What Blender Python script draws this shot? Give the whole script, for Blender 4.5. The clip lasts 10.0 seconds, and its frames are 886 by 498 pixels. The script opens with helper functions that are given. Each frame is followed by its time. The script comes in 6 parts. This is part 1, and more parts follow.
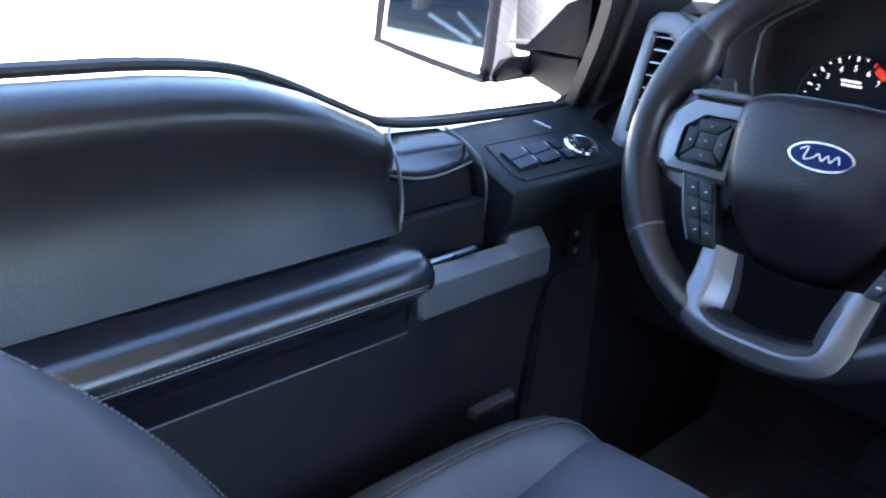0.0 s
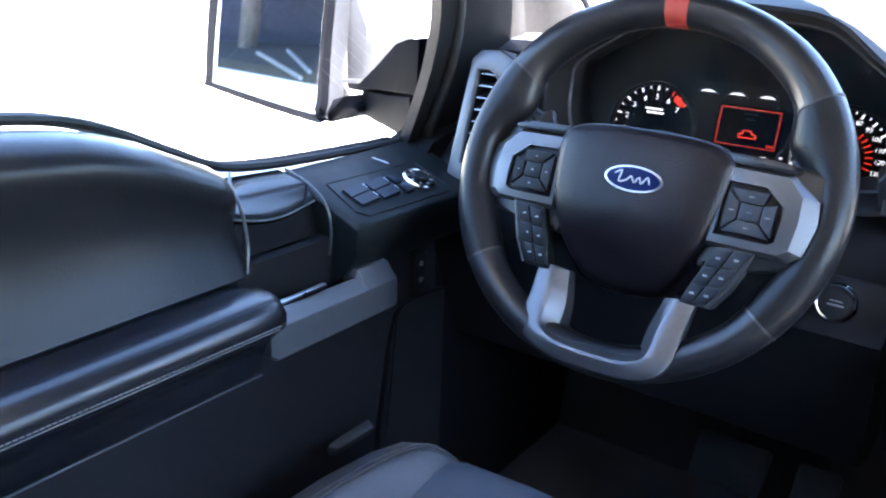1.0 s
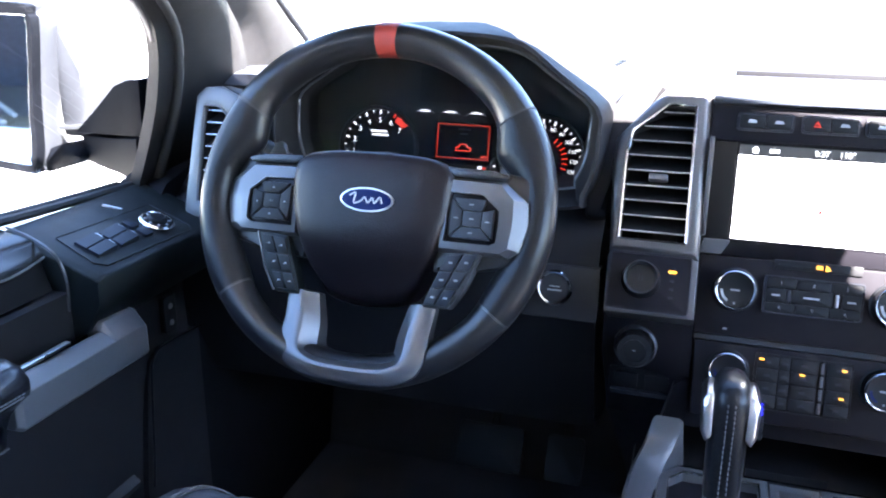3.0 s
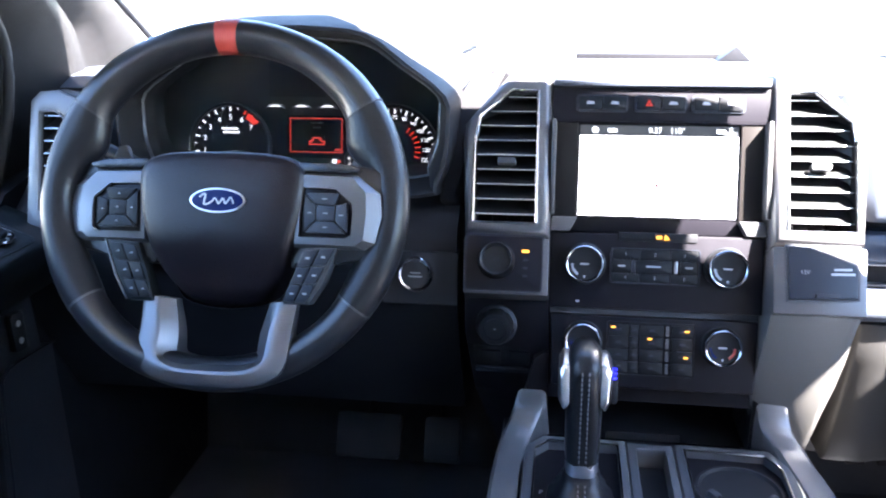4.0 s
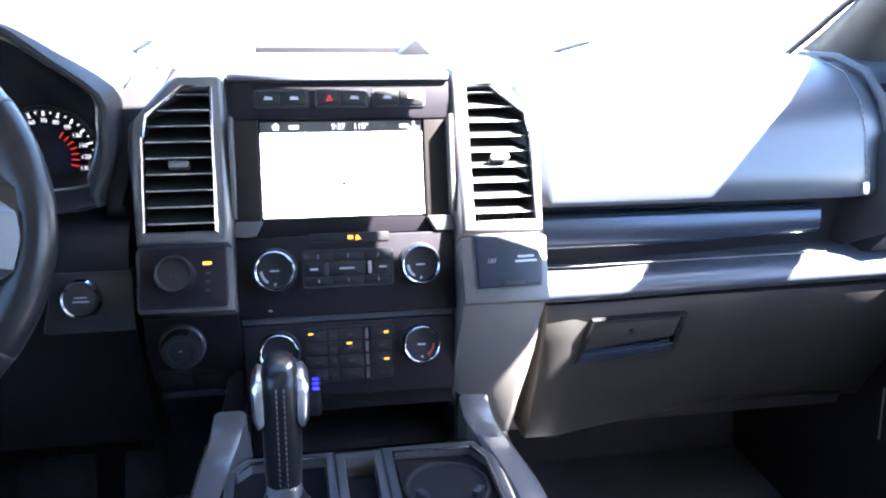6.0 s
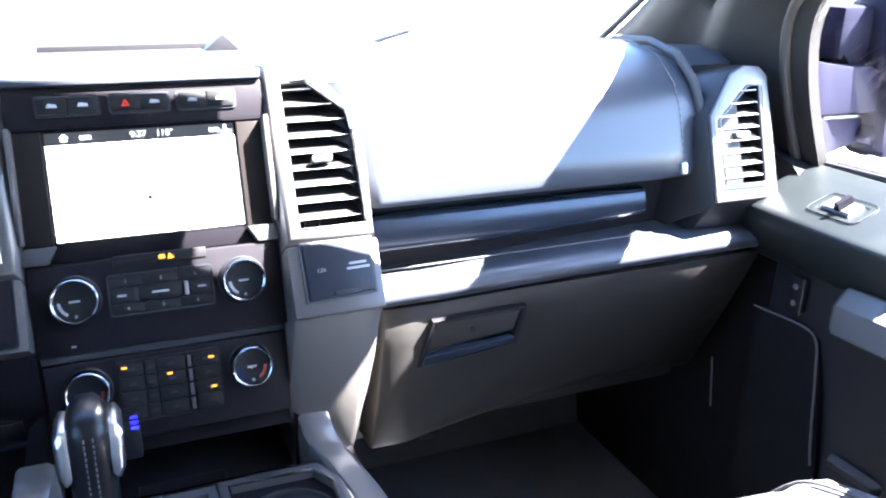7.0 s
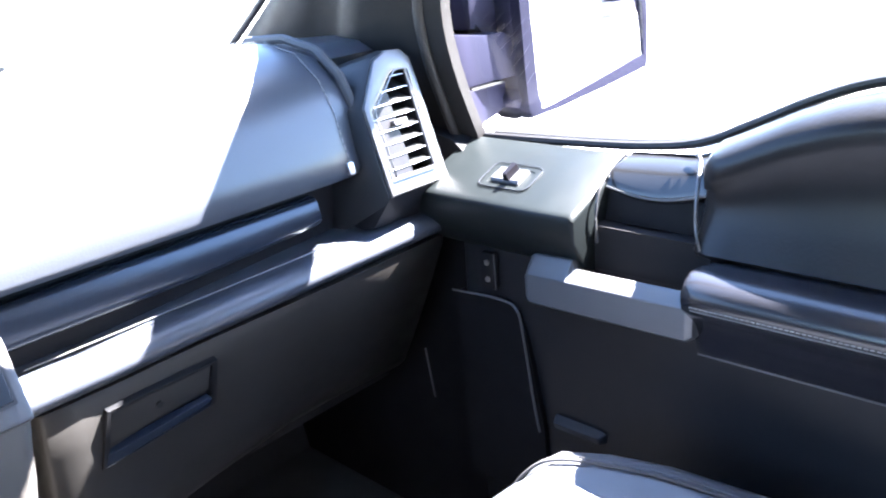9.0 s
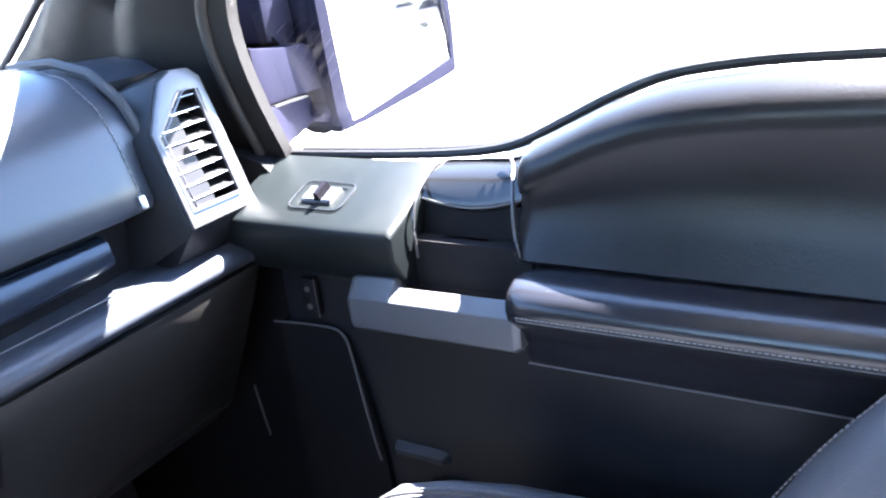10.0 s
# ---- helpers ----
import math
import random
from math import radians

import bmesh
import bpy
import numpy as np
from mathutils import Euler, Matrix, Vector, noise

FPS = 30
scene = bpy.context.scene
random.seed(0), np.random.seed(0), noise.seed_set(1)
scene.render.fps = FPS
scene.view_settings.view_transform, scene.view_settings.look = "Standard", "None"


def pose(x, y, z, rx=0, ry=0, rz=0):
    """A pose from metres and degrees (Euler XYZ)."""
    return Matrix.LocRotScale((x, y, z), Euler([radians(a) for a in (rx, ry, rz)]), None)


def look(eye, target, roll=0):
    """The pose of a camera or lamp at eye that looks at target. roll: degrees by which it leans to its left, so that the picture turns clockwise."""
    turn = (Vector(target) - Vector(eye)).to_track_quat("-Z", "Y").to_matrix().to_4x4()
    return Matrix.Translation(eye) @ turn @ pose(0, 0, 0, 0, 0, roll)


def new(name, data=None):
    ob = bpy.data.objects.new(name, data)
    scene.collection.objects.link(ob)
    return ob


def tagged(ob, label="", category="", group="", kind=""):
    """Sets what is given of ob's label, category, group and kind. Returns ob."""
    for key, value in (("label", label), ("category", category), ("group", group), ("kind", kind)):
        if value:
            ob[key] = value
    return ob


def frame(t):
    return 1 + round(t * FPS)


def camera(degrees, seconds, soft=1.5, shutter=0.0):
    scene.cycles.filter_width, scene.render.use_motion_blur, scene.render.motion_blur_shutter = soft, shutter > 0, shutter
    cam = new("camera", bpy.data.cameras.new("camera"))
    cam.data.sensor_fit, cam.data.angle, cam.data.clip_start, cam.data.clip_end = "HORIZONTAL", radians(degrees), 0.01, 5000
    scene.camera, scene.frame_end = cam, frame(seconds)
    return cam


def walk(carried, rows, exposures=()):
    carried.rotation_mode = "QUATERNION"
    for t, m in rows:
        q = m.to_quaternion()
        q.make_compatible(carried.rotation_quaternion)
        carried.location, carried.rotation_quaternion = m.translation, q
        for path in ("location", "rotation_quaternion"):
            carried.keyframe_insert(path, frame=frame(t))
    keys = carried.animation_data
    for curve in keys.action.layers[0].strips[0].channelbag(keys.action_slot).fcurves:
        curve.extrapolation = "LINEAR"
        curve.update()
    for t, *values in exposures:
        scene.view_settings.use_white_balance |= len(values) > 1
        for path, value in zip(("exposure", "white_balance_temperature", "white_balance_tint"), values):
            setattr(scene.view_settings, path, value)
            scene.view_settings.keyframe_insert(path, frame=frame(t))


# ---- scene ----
cam = camera(56.41, 10.0, soft=2.0, shutter=0.2)
PATH = [
    (0.0, pose(-0.1651, -0.8772, 0.9929, 67.388, -2.101, 47.680)),
    (0.5, pose(-0.1611, -0.8866, 0.9977, 68.675, -1.942, 41.905)),
    (1.0, pose(-0.1518, -0.8959, 1.0030, 70.089, -2.012, 36.126)),
    (1.5, pose(-0.1492, -0.9035, 1.0083, 71.320, -2.197, 30.875)),
    (2.0, pose(-0.1438, -0.9127, 1.0109, 72.065, -1.729, 26.246)),
    (2.5, pose(-0.1374, -0.9202, 1.0136, 72.328, -1.268, 21.901)),
    (4.0, pose(-0.1073, -0.9298, 1.0258, 70.986, 0.666, 8.278)),
    (4.5, pose(-0.0894, -0.9244, 1.0233, 70.991, 0.369, 3.416)),
    (5.0, pose(-0.0812, -0.9152, 1.0223, 71.197, 0.053, -1.494)),
    (6.5, pose(-0.0510, -0.8487, 1.0117, 70.672, -1.307, -16.250)),
    (7.0, pose(-0.0381, -0.8248, 1.0140, 70.344, -0.737, -22.618)),
    (7.5, pose(-0.0221, -0.8068, 1.0165, 70.041, 0.601, -28.291)),
    (8.0, pose(-0.0118, -0.7798, 1.0122, 69.410, 1.485, -34.116)),
    (8.5, pose(0.0126, -0.7634, 1.0090, 69.212, 3.382, -40.494)),
    (9.0, pose(0.0377, -0.7470, 1.0075, 69.283, 5.183, -46.820)),
    (9.5, pose(0.0687, -0.7384, 1.0055, 69.075, 6.299, -52.926)),
    (10.0, pose(0.0978, -0.7335, 0.9974, 68.647, 6.666, -59.077)),
]
walk(cam, PATH, [(0.0, 5.74, 6400, 15.0), (2.5, 5.95, 6300, 15.0), (5.0, 5.86, 6200, 15.0), (8.0, 5.62, 6150, 15.0), (10.0, 5.38, 6150, 15.0)])

# ---- world, sun, exposure ----
SUN_DIR = Vector((0.635, -0.315, 1.0)).normalized()
world = bpy.data.worlds.new("sky")
scene.world = world
world.use_nodes = True
wn = world.node_tree
sky = wn.nodes.new("ShaderNodeTexSky")
sky.sky_type = "NISHITA"
sky.sun_disc = False
sky.ozone_density = 2.6
sky.dust_density = 0.4
sky.sun_elevation = math.asin(SUN_DIR.z)
sky.sun_rotation = math.atan2(SUN_DIR.x, SUN_DIR.y)
wn.links.new(sky.outputs[0], wn.nodes["Background"].inputs[0])
wn.nodes["Background"].inputs[1].default_value = 0.05
sun_data = bpy.data.lights.new("sun", "SUN")
sun_data.energy = 5.0
sun_data.angle = radians(0.5)
sun_data.color = (1.0, 0.95, 0.88)
sun = new("sun", sun_data)
sun.matrix_world = look(SUN_DIR * 20, (0, 0, 0))


# ---- materials ----
def material(name, color, rough=0.5, metal=0.0, grain=0.0, scale=400.0, relief="noise", vary=0.15, coat=0.0, rough_vary=0.08, spec=0.5):
    m = bpy.data.materials.new(name)
    m.use_nodes = True
    nt = m.node_tree
    b = nt.nodes["Principled BSDF"]
    b.inputs["Metallic"].default_value = metal
    b.inputs["Coat Weight"].default_value = coat
    b.inputs["Coat Roughness"].default_value = 0.08
    b.inputs["Specular IOR Level"].default_value = spec
    co = nt.nodes.new("ShaderNodeTexCoord")
    big = nt.nodes.new("ShaderNodeTexNoise")
    big.inputs["Scale"].default_value = 9.0
    big.inputs["Detail"].default_value = 6.0
    nt.links.new(co.outputs["Object"], big.inputs["Vector"])
    ramp = nt.nodes.new("ShaderNodeValToRGB")
    lo = [c * (1 - vary) for c in color]
    hi = [min(1.0, c * (1 + vary)) for c in color]
    ramp.color_ramp.elements[0].position, ramp.color_ramp.elements[1].position = 0.3, 0.7
    ramp.color_ramp.elements[0].color, ramp.color_ramp.elements[1].color = (*lo, 1), (*hi, 1)
    nt.links.new(big.outputs["Fac"], ramp.inputs["Fac"])
    nt.links.new(ramp.outputs["Color"], b.inputs["Base Color"])
    rr = nt.nodes.new("ShaderNodeMapRange")
    rr.inputs["To Min"].default_value = max(0.02, rough - rough_vary)
    rr.inputs["To Max"].default_value = min(1.0, rough + rough_vary)
    mid = nt.nodes.new("ShaderNodeTexNoise")
    mid.inputs["Scale"].default_value = 45.0
    mid.inputs["Detail"].default_value = 4.0
    nt.links.new(co.outputs["Object"], mid.inputs["Vector"])
    nt.links.new(mid.outputs["Fac"], rr.inputs["Value"])
    nt.links.new(rr.outputs["Result"], b.inputs["Roughness"])
    if grain:
        if relief == "voronoi":
            fine = nt.nodes.new("ShaderNodeTexVoronoi")
            fine.feature = "DISTANCE_TO_EDGE"
            src = fine.outputs["Distance"]
        else:
            fine = nt.nodes.new("ShaderNodeTexNoise")
            fine.inputs["Detail"].default_value = 3.0
            src = fine.outputs["Fac"]
        fine.inputs["Scale"].default_value = scale
        nt.links.new(co.outputs["Object"], fine.inputs["Vector"])
        bump = nt.nodes.new("ShaderNodeBump")
        bump.inputs["Strength"].default_value = grain
        bump.inputs["Distance"].default_value = 0.0006
        nt.links.new(src, bump.inputs["Height"])
        nt.links.new(bump.outputs["Normal"], b.inputs["Normal"])
    return m


def glowing(name, color, strength):
    m = bpy.data.materials.new(name)
    m.use_nodes = True
    b = m.node_tree.nodes["Principled BSDF"]
    b.inputs["Base Color"].default_value = (*[0.2 * c for c in color], 1)
    b.inputs["Roughness"].default_value = 0.3
    b.inputs["Emission Color"].default_value = (*color, 1)
    b.inputs["Emission Strength"].default_value = strength
    return m


def clear_glass(name, tint=(0.93, 0.97, 0.96), gloss=1.0):
    m = bpy.data.materials.new(name)
    m.use_nodes = True
    nt = m.node_tree
    nt.nodes.remove(nt.nodes["Principled BSDF"])
    thin, shine = nt.nodes.new("ShaderNodeBsdfTransparent"), nt.nodes.new("ShaderNodeBsdfGlossy")
    thin.inputs["Color"].default_value = (*tint, 1)
    shine.inputs["Roughness"].default_value = 0.02
    fres, mul, mix = nt.nodes.new("ShaderNodeFresnel"), nt.nodes.new("ShaderNodeMath"), nt.nodes.new("ShaderNodeMixShader")
    fres.inputs["IOR"].default_value = 1.45
    mul.operation = "MULTIPLY"
    mul.inputs[1].default_value = gloss
    nt.links.new(fres.outputs[0], mul.inputs[0])
    nt.links.new(mul.outputs[0], mix.inputs[0])
    nt.links.new(thin.outputs[0], mix.inputs[1])
    nt.links.new(shine.outputs[0], mix.inputs[2])
    nt.links.new(mix.outputs[0], nt.nodes["Material Output"].inputs["Surface"])
    return m


M_PLASTIC = material("black_grained_plastic", (0.0125, 0.0125, 0.0145), 0.42, grain=0.3, scale=900, spec=0.22)
# black pad; the blue of reflected sky is mixed into its base
M_PAD = material("soft_dash_pad_sky_tint", (0.036, 0.041, 0.053), 0.3, grain=0.25, scale=500, rough_vary=0.03, vary=0.08)
# grey-black plastic, lightened and warmed to stand for bounced light
M_GLOVE = material("grey_black_glove_box_warm_bounce", (0.026, 0.0248, 0.0236), 0.42, grain=0.3, scale=800, vary=0.08, spec=0.22)
M_LEATHER = material("black_leather", (0.0105, 0.0105, 0.012), 0.30, grain=0.35, scale=300, rough_vary=0.02, spec=0.21)
M_SEAT = material("seat_leather", (0.082, 0.086, 0.099), 0.36, grain=0.35, scale=420, rough_vary=0.03)
M_HOOD = material("matte_hood_plastic", (0.014, 0.0135, 0.015), 0.6, grain=0.2, scale=900, spec=0.12)
M_WHEEL = material("wheel_leather", (0.010, 0.010, 0.0115), 0.30, grain=0.12, scale=900, relief="voronoi", vary=0.06, rough_vary=0.02)
M_HUB = material("hub_vinyl", (0.0075, 0.0056, 0.0076), 0.33, grain=0.6, scale=430, relief="voronoi", spec=0.27)
M_PERF = material("perforated_leather", (0.066, 0.074, 0.092), 0.45, grain=0.7, scale=330, relief="voronoi")
M_RED = material("red_leather", (0.24, 0.022, 0.014), 0.5, grain=0.5, scale=900, relief="voronoi")
M_SATIN = material("satin_silver_paint", (0.096, 0.096, 0.102), 0.32, metal=0.55, grain=0.08, scale=1500, vary=0.06)
M_HANDLE = material("grey_painted_plastic", (0.080, 0.083, 0.091), 0.42, metal=0.2, grain=0.12, scale=1300, vary=0.05)
M_PILLAR = material("dark_silver_trim", (0.075, 0.071, 0.072), 0.36, metal=0.35, grain=0.1, scale=1300, vary=0.06)
M_CHROME = material("bright_chrome", (0.75, 0.76, 0.78), 0.14, metal=1.0, vary=0.05, rough_vary=0.04)
M_DULL = material("brushed_chrome", (0.5, 0.51, 0.53), 0.3, metal=1.0, vary=0.08)
M_GLOSS = material("piano_black", (0.006, 0.0055, 0.007), 0.18, vary=0.1, rough_vary=0.02, spec=0.12)
M_WING = material("gloss_brown_black", (0.012, 0.0105, 0.0098), 0.32, vary=0.06, rough_vary=0.03, spec=0.12)
M_POD = material("switch_pod_plastic", (0.0065, 0.0085, 0.0092), 0.42, grain=0.25, scale=900, spec=0.2)
M_STACK = material("stack_black_plastic", (0.0078, 0.0070, 0.0088), 0.42, grain=0.15, scale=1100, spec=0.09)
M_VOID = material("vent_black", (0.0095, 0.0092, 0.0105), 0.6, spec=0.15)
M_SLATLIT = material("slat_plastic_lit", (0.017, 0.017, 0.018), 0.45)
M_KNOBRING = material("dark_chrome", (0.25, 0.255, 0.27), 0.22, metal=1.0, vary=0.08, rough_vary=0.05)
M_NOOK = material("satin_black_cap", (0.011, 0.0115, 0.013), 0.20, vary=0.06, rough_vary=0.015)
M_DARK = material("dark_void_plastic", (0.034, 0.034, 0.038), 0.7)
M_KEY = material("black_key_plastic", (0.008, 0.0083, 0.0095), 0.42, grain=0.1, scale=1200, spec=0.2)
M_GREYKEY = material("grey_key_plastic", (0.018, 0.020, 0.026), 0.42, grain=0.1, scale=1200, spec=0.25)
M_THUMB = material("blue_grey_thumb_key", (0.024, 0.028, 0.036), 0.36, grain=0.1, scale=1200, spec=0.3)
# black panel plastic made darker to stand for shade
M_KICK = material("black_panel_shade", (0.0065, 0.0066, 0.008), 0.6, grain=0.3, scale=700, spec=0.1)
# warm bounce light is put into this panel's base colour
M_ROOT = material("panel_bounce_light", (0.084, 0.079, 0.073), 0.42, grain=0.1, scale=1300, vary=0.05, spec=0.35)
M_PODGREY = material("dark_grey_plastic", (0.030, 0.030, 0.033), 0.42, grain=0.2, scale=900, spec=0.3)
M_MARK = material("white_print", (0.28, 0.285, 0.30), 0.6, vary=0.02)
M_BADGE = material("white_badge_enamel", (0.42, 0.43, 0.45), 0.3, vary=0.02)
M_ARMREST = material("glossy_armrest_leather", (0.011, 0.0115, 0.015), 0.25, vary=0.06, rough_vary=0.01, spec=0.5)
# black plastic with the blue of shade and sky reflection in its base
M_COVER = material("black_cover_sky_blue", (0.012, 0.0155, 0.023), 0.35, grain=0.1, scale=1200, vary=0.06, spec=0.22)
M_BEZEL = material("dark_satin_bezel", (0.10, 0.103, 0.113), 0.32, metal=0.5, grain=0.08, scale=1500, vary=0.05)
M_RAILTRIM = material("dark_satin_rail", (0.092, 0.092, 0.098), 0.36, metal=0.35, grain=0.08, scale=1500, vary=0.05)
M_THREAD = material("grey_thread", (0.14, 0.14, 0.145), 0.7, vary=0.1)
M_SEAM = material("seam_edge", (0.075, 0.074, 0.074), 0.5, vary=0.1)
M_RUBBER = material("black_rubber", (0.013, 0.013, 0.0145), 0.5, grain=0.2, scale=500, spec=0.3)
M_CARPET = material("black_carpet", (0.06, 0.062, 0.069), 0.95, grain=1.0, scale=1500)
M_LINER = material("grey_headliner", (0.38, 0.372, 0.365), 0.9, grain=0.5, scale=1600)
M_TRIM = material("pillar_trim_fabric", (0.0095, 0.0086, 0.0084), 0.6, grain=0.4, scale=1400, spec=0.2)
M_BLUE = material("emblem_blue", (0.003, 0.010, 0.060), 0.5, spec=0.1, vary=0.05)
# the blue imitates sky reflected in a glossy dark strip
M_ACCENT = material("satin_accent_sky_blue", (0.020, 0.028, 0.044), 0.26, metal=0.4, grain=0.05, scale=1500, vary=0.05, rough_vary=0.02)
M_PAINT = material("white_truck_paint", (0.72, 0.74, 0.78), 0.2, coat=0.8, vary=0.03)
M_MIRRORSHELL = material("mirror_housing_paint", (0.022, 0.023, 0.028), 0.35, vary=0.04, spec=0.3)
# mirror plastic twice: blue glare in the first colour, shade in the second
M_MIRRORGLARE = material("mirror_plastic_blue_glare", (0.0085, 0.0085, 0.019), 0.7, spec=0.06, vary=0.05)
M_MIRRORBLACK = material("mirror_black_plastic_shade", (0.0022, 0.0025, 0.0038), 0.6, grain=0.3, scale=600, spec=0.04)
M_MIRROR = material("mirror_silver", (0.9, 0.91, 0.93), 0.02, metal=1.0, vary=0.01, rough_vary=0.01)
M_CONCRETE = material("pale_concrete", (0.55, 0.53, 0.5), 0.85, grain=0.4, scale=60)
M_GLASS = clear_glass("window_glass", gloss=0.08)
M_LENS = clear_glass("cluster_lens", tint=(0.95, 0.95, 0.95), gloss=0.1)
G_SCREEN = glowing("display_white", (0.97, 0.99, 1.0), 0.16)
G_BAR = glowing("display_dark", (0.08, 0.09, 0.1), 0.012)
G_TEXT = glowing("display_text", (0.9, 0.95, 1.0), 0.09)
G_DIAL = glowing("dial_white", (0.95, 0.97, 1.0), 0.031)
G_RED = glowing("dial_red", (1.0, 0.05, 0.02), 0.016)
G_DIMRED = glowing("dial_dim_red", (1.0, 0.06, 0.02), 0.009)
G_AMBER = glowing("amber_lamp", (1.0, 0.40, 0.045), 0.06)
G_BLUE = glowing("blue_lamp", (0.03, 0.03, 1.0), 0.10)


# ---- mesh tools ----
BASE = {}


def thing(name, at, label, category, group="", kind=""):
    e = new(name)
    e.empty_display_size = 0.05
    e.location = at
    BASE[e.name] = Vector(at)
    return tagged(e, label, category, group, kind)


def part(name, bm, mat, parent=None, label="", smooth=32):
    bmesh.ops.remove_doubles(bm, verts=bm.verts, dist=1e-6)
    bmesh.ops.recalc_face_normals(bm, faces=bm.faces)
    me = bpy.data.meshes.new(name)
    bm.to_mesh(me)
    bm.free()
    for p in me.polygons:
        p.use_smooth = True
    me.set_sharp_from_angle(angle=radians(smooth))
    me.materials.append(mat)
    ob = new(name, me)
    if parent is not None:
        ob.parent = parent
        if parent.name in BASE:
            ob.matrix_parent_inverse = Matrix.Translation(-BASE[parent.name])
    if label:
        ob["label"] = label
    return ob


def soften(bm, offset=0.002, sharp=25, seg=2):
    """Round off all sharp edges."""
    bmesh.ops.recalc_face_normals(bm, faces=bm.faces)
    es = [e for e in bm.edges if len(e.link_faces) == 2 and e.calc_face_angle() > radians(sharp)]
    bmesh.ops.bevel(bm, geom=es, offset=offset, segments=seg, affect="EDGES", profile=0.6, clamp_overlap=True)
    return bm


def basis(o, u, v):
    u, v = Vector(u).normalized(), Vector(v).normalized()
    n = u.cross(v)
    return Matrix(((u.x, v.x, n.x, o[0]), (u.y, v.y, n.y, o[1]), (u.z, v.z, n.z, o[2]), (0, 0, 0, 1)))


def prism(outline, n0, n1, m=Matrix(), bevel=0.0, seg=2, bm=None, all_edges=False):
    bm = bm or bmesh.new()
    lo = [bm.verts.new(m @ Vector((u, v, n0))) for u, v in outline]
    hi = [bm.verts.new(m @ Vector((u, v, n1))) for u, v in outline]
    k = len(outline)
    fs = [bm.faces.new(hi), bm.faces.new(lo[::-1])]
    fs += [bm.faces.new((lo[i], lo[(i + 1) % k], hi[(i + 1) % k], hi[i])) for i in range(k)]
    if bevel:
        top = set(fs[0].edges)
        side = {e for f in fs[2:] for e in f.edges} - top - set(fs[1].edges)
        geom = list(top | side | (set(fs[1].edges) if all_edges else set()))
        bmesh.ops.bevel(bm, geom=geom, offset=bevel, segments=seg, affect="EDGES", profile=0.6, clamp_overlap=True)
    return bm


def box(x0, x1, y0, y1, z0, z1, bevel=0.0, m=Matrix(), seg=2, bm=None):
    return prism([(x0, y0), (x1, y0), (x1, y1), (x0, y1)], z0, z1, m, bevel, seg, bm, True)


def ring(outer, inner, n0, n1, m=Matrix(), bevel=0.0, bm=None, seg=2):
    bm = bm or bmesh.new()
    k = len(outer)
    loops = [[bm.verts.new(m @ Vector((u, v, n))) for u, v in loop] for loop, n in ((outer, n0), (outer, n1), (inner, n1), (inner, n0))]
    edges = []
    for a in range(4):
        p, q = loops[a], loops[(a + 1) % 4]
        for i in range(k):
            bm.faces.new((p[i], p[(i + 1) % k], q[(i + 1) % k], q[i]))
    if bevel:
        for loop in loops[1:3]:
            for i in range(k):
                edges.append(bm.edges.get((loop[i], loop[(i + 1) % k])))
        bmesh.ops.bevel(bm, geom=edges, offset=bevel, segments=seg, affect="EDGES", profile=0.6, clamp_overlap=True)
    return bm


def loft(sections, closed=True, caps=True, bm=None):
    bm = bm or bmesh.new()
    rows = [[bm.verts.new(p) for p in s] for s in sections]
    k = len(rows[0])
    for a, b in zip(rows, rows[1:]):
        for i in range(k if closed else k - 1):
            bm.faces.new((a[i], a[(i + 1) % k], b[(i + 1) % k], b[i]))
    if closed and caps:
        bm.faces.new(rows[0][::-1])
        bm.faces.new(rows[-1])
    return bm


def smooth_line(pts, n=6, closed=False):
    """A Catmull-Rom line through the points."""
    pts = [Vector(p) for p in pts]
    k = len(pts)
    out = []
    for i in range(k if closed else k - 1):
        if closed:
            p0, p1, p2, p3 = pts[i - 1], pts[i], pts[(i + 1) % k], pts[(i + 2) % k]
        else:
            p0, p1, p2, p3 = pts[max(i - 1, 0)], pts[i], pts[i + 1], pts[min(i + 2, k - 1)]
        for j in range(n):
            t = j / n
            out.append(0.5 * ((2 * p1) + (p2 - p0) * t + (2 * p0 - 5 * p1 + 4 * p2 - p3) * t * t + (3 * p1 - p0 - 3 * p2 + p3) * t**3))
    if not closed:
        out.append(pts[-1])
    return out


def tube(path, r, segs=8, closed=False, bm=None, squash=1.0):
    bm = bm or bmesh.new()
    path = [Vector(p) for p in path]
    k, rows = len(path), []
    up = Vector((0, 0, 1))
    for i, p in enumerate(path):
        a = path[(i - 1) % k] if closed or i else p
        b = path[(i + 1) % k] if closed or i < k - 1 else p
        d = (b - a).normalized()
        s = d.cross(up)
        s = s.normalized() if s.length > 1e-3 else Vector((1, 0, 0))
        w = s.cross(d)
        rr = r[i] if isinstance(r, (list, tuple)) else r
        rows.append([bm.verts.new(p + (s * math.cos(2 * math.pi * j / segs) + w * math.sin(2 * math.pi * j / segs) * squash) * rr) for j in range(segs)])
    for a, b in zip(rows, rows[1:] + ([rows[0]] if closed else [])):
        for i in range(segs):
            bm.faces.new((a[i], a[(i + 1) % segs], b[(i + 1) % segs], b[i]))
    if not closed:
        bm.faces.new(rows[0][::-1])
        bm.faces.new(rows[-1])
    return bm


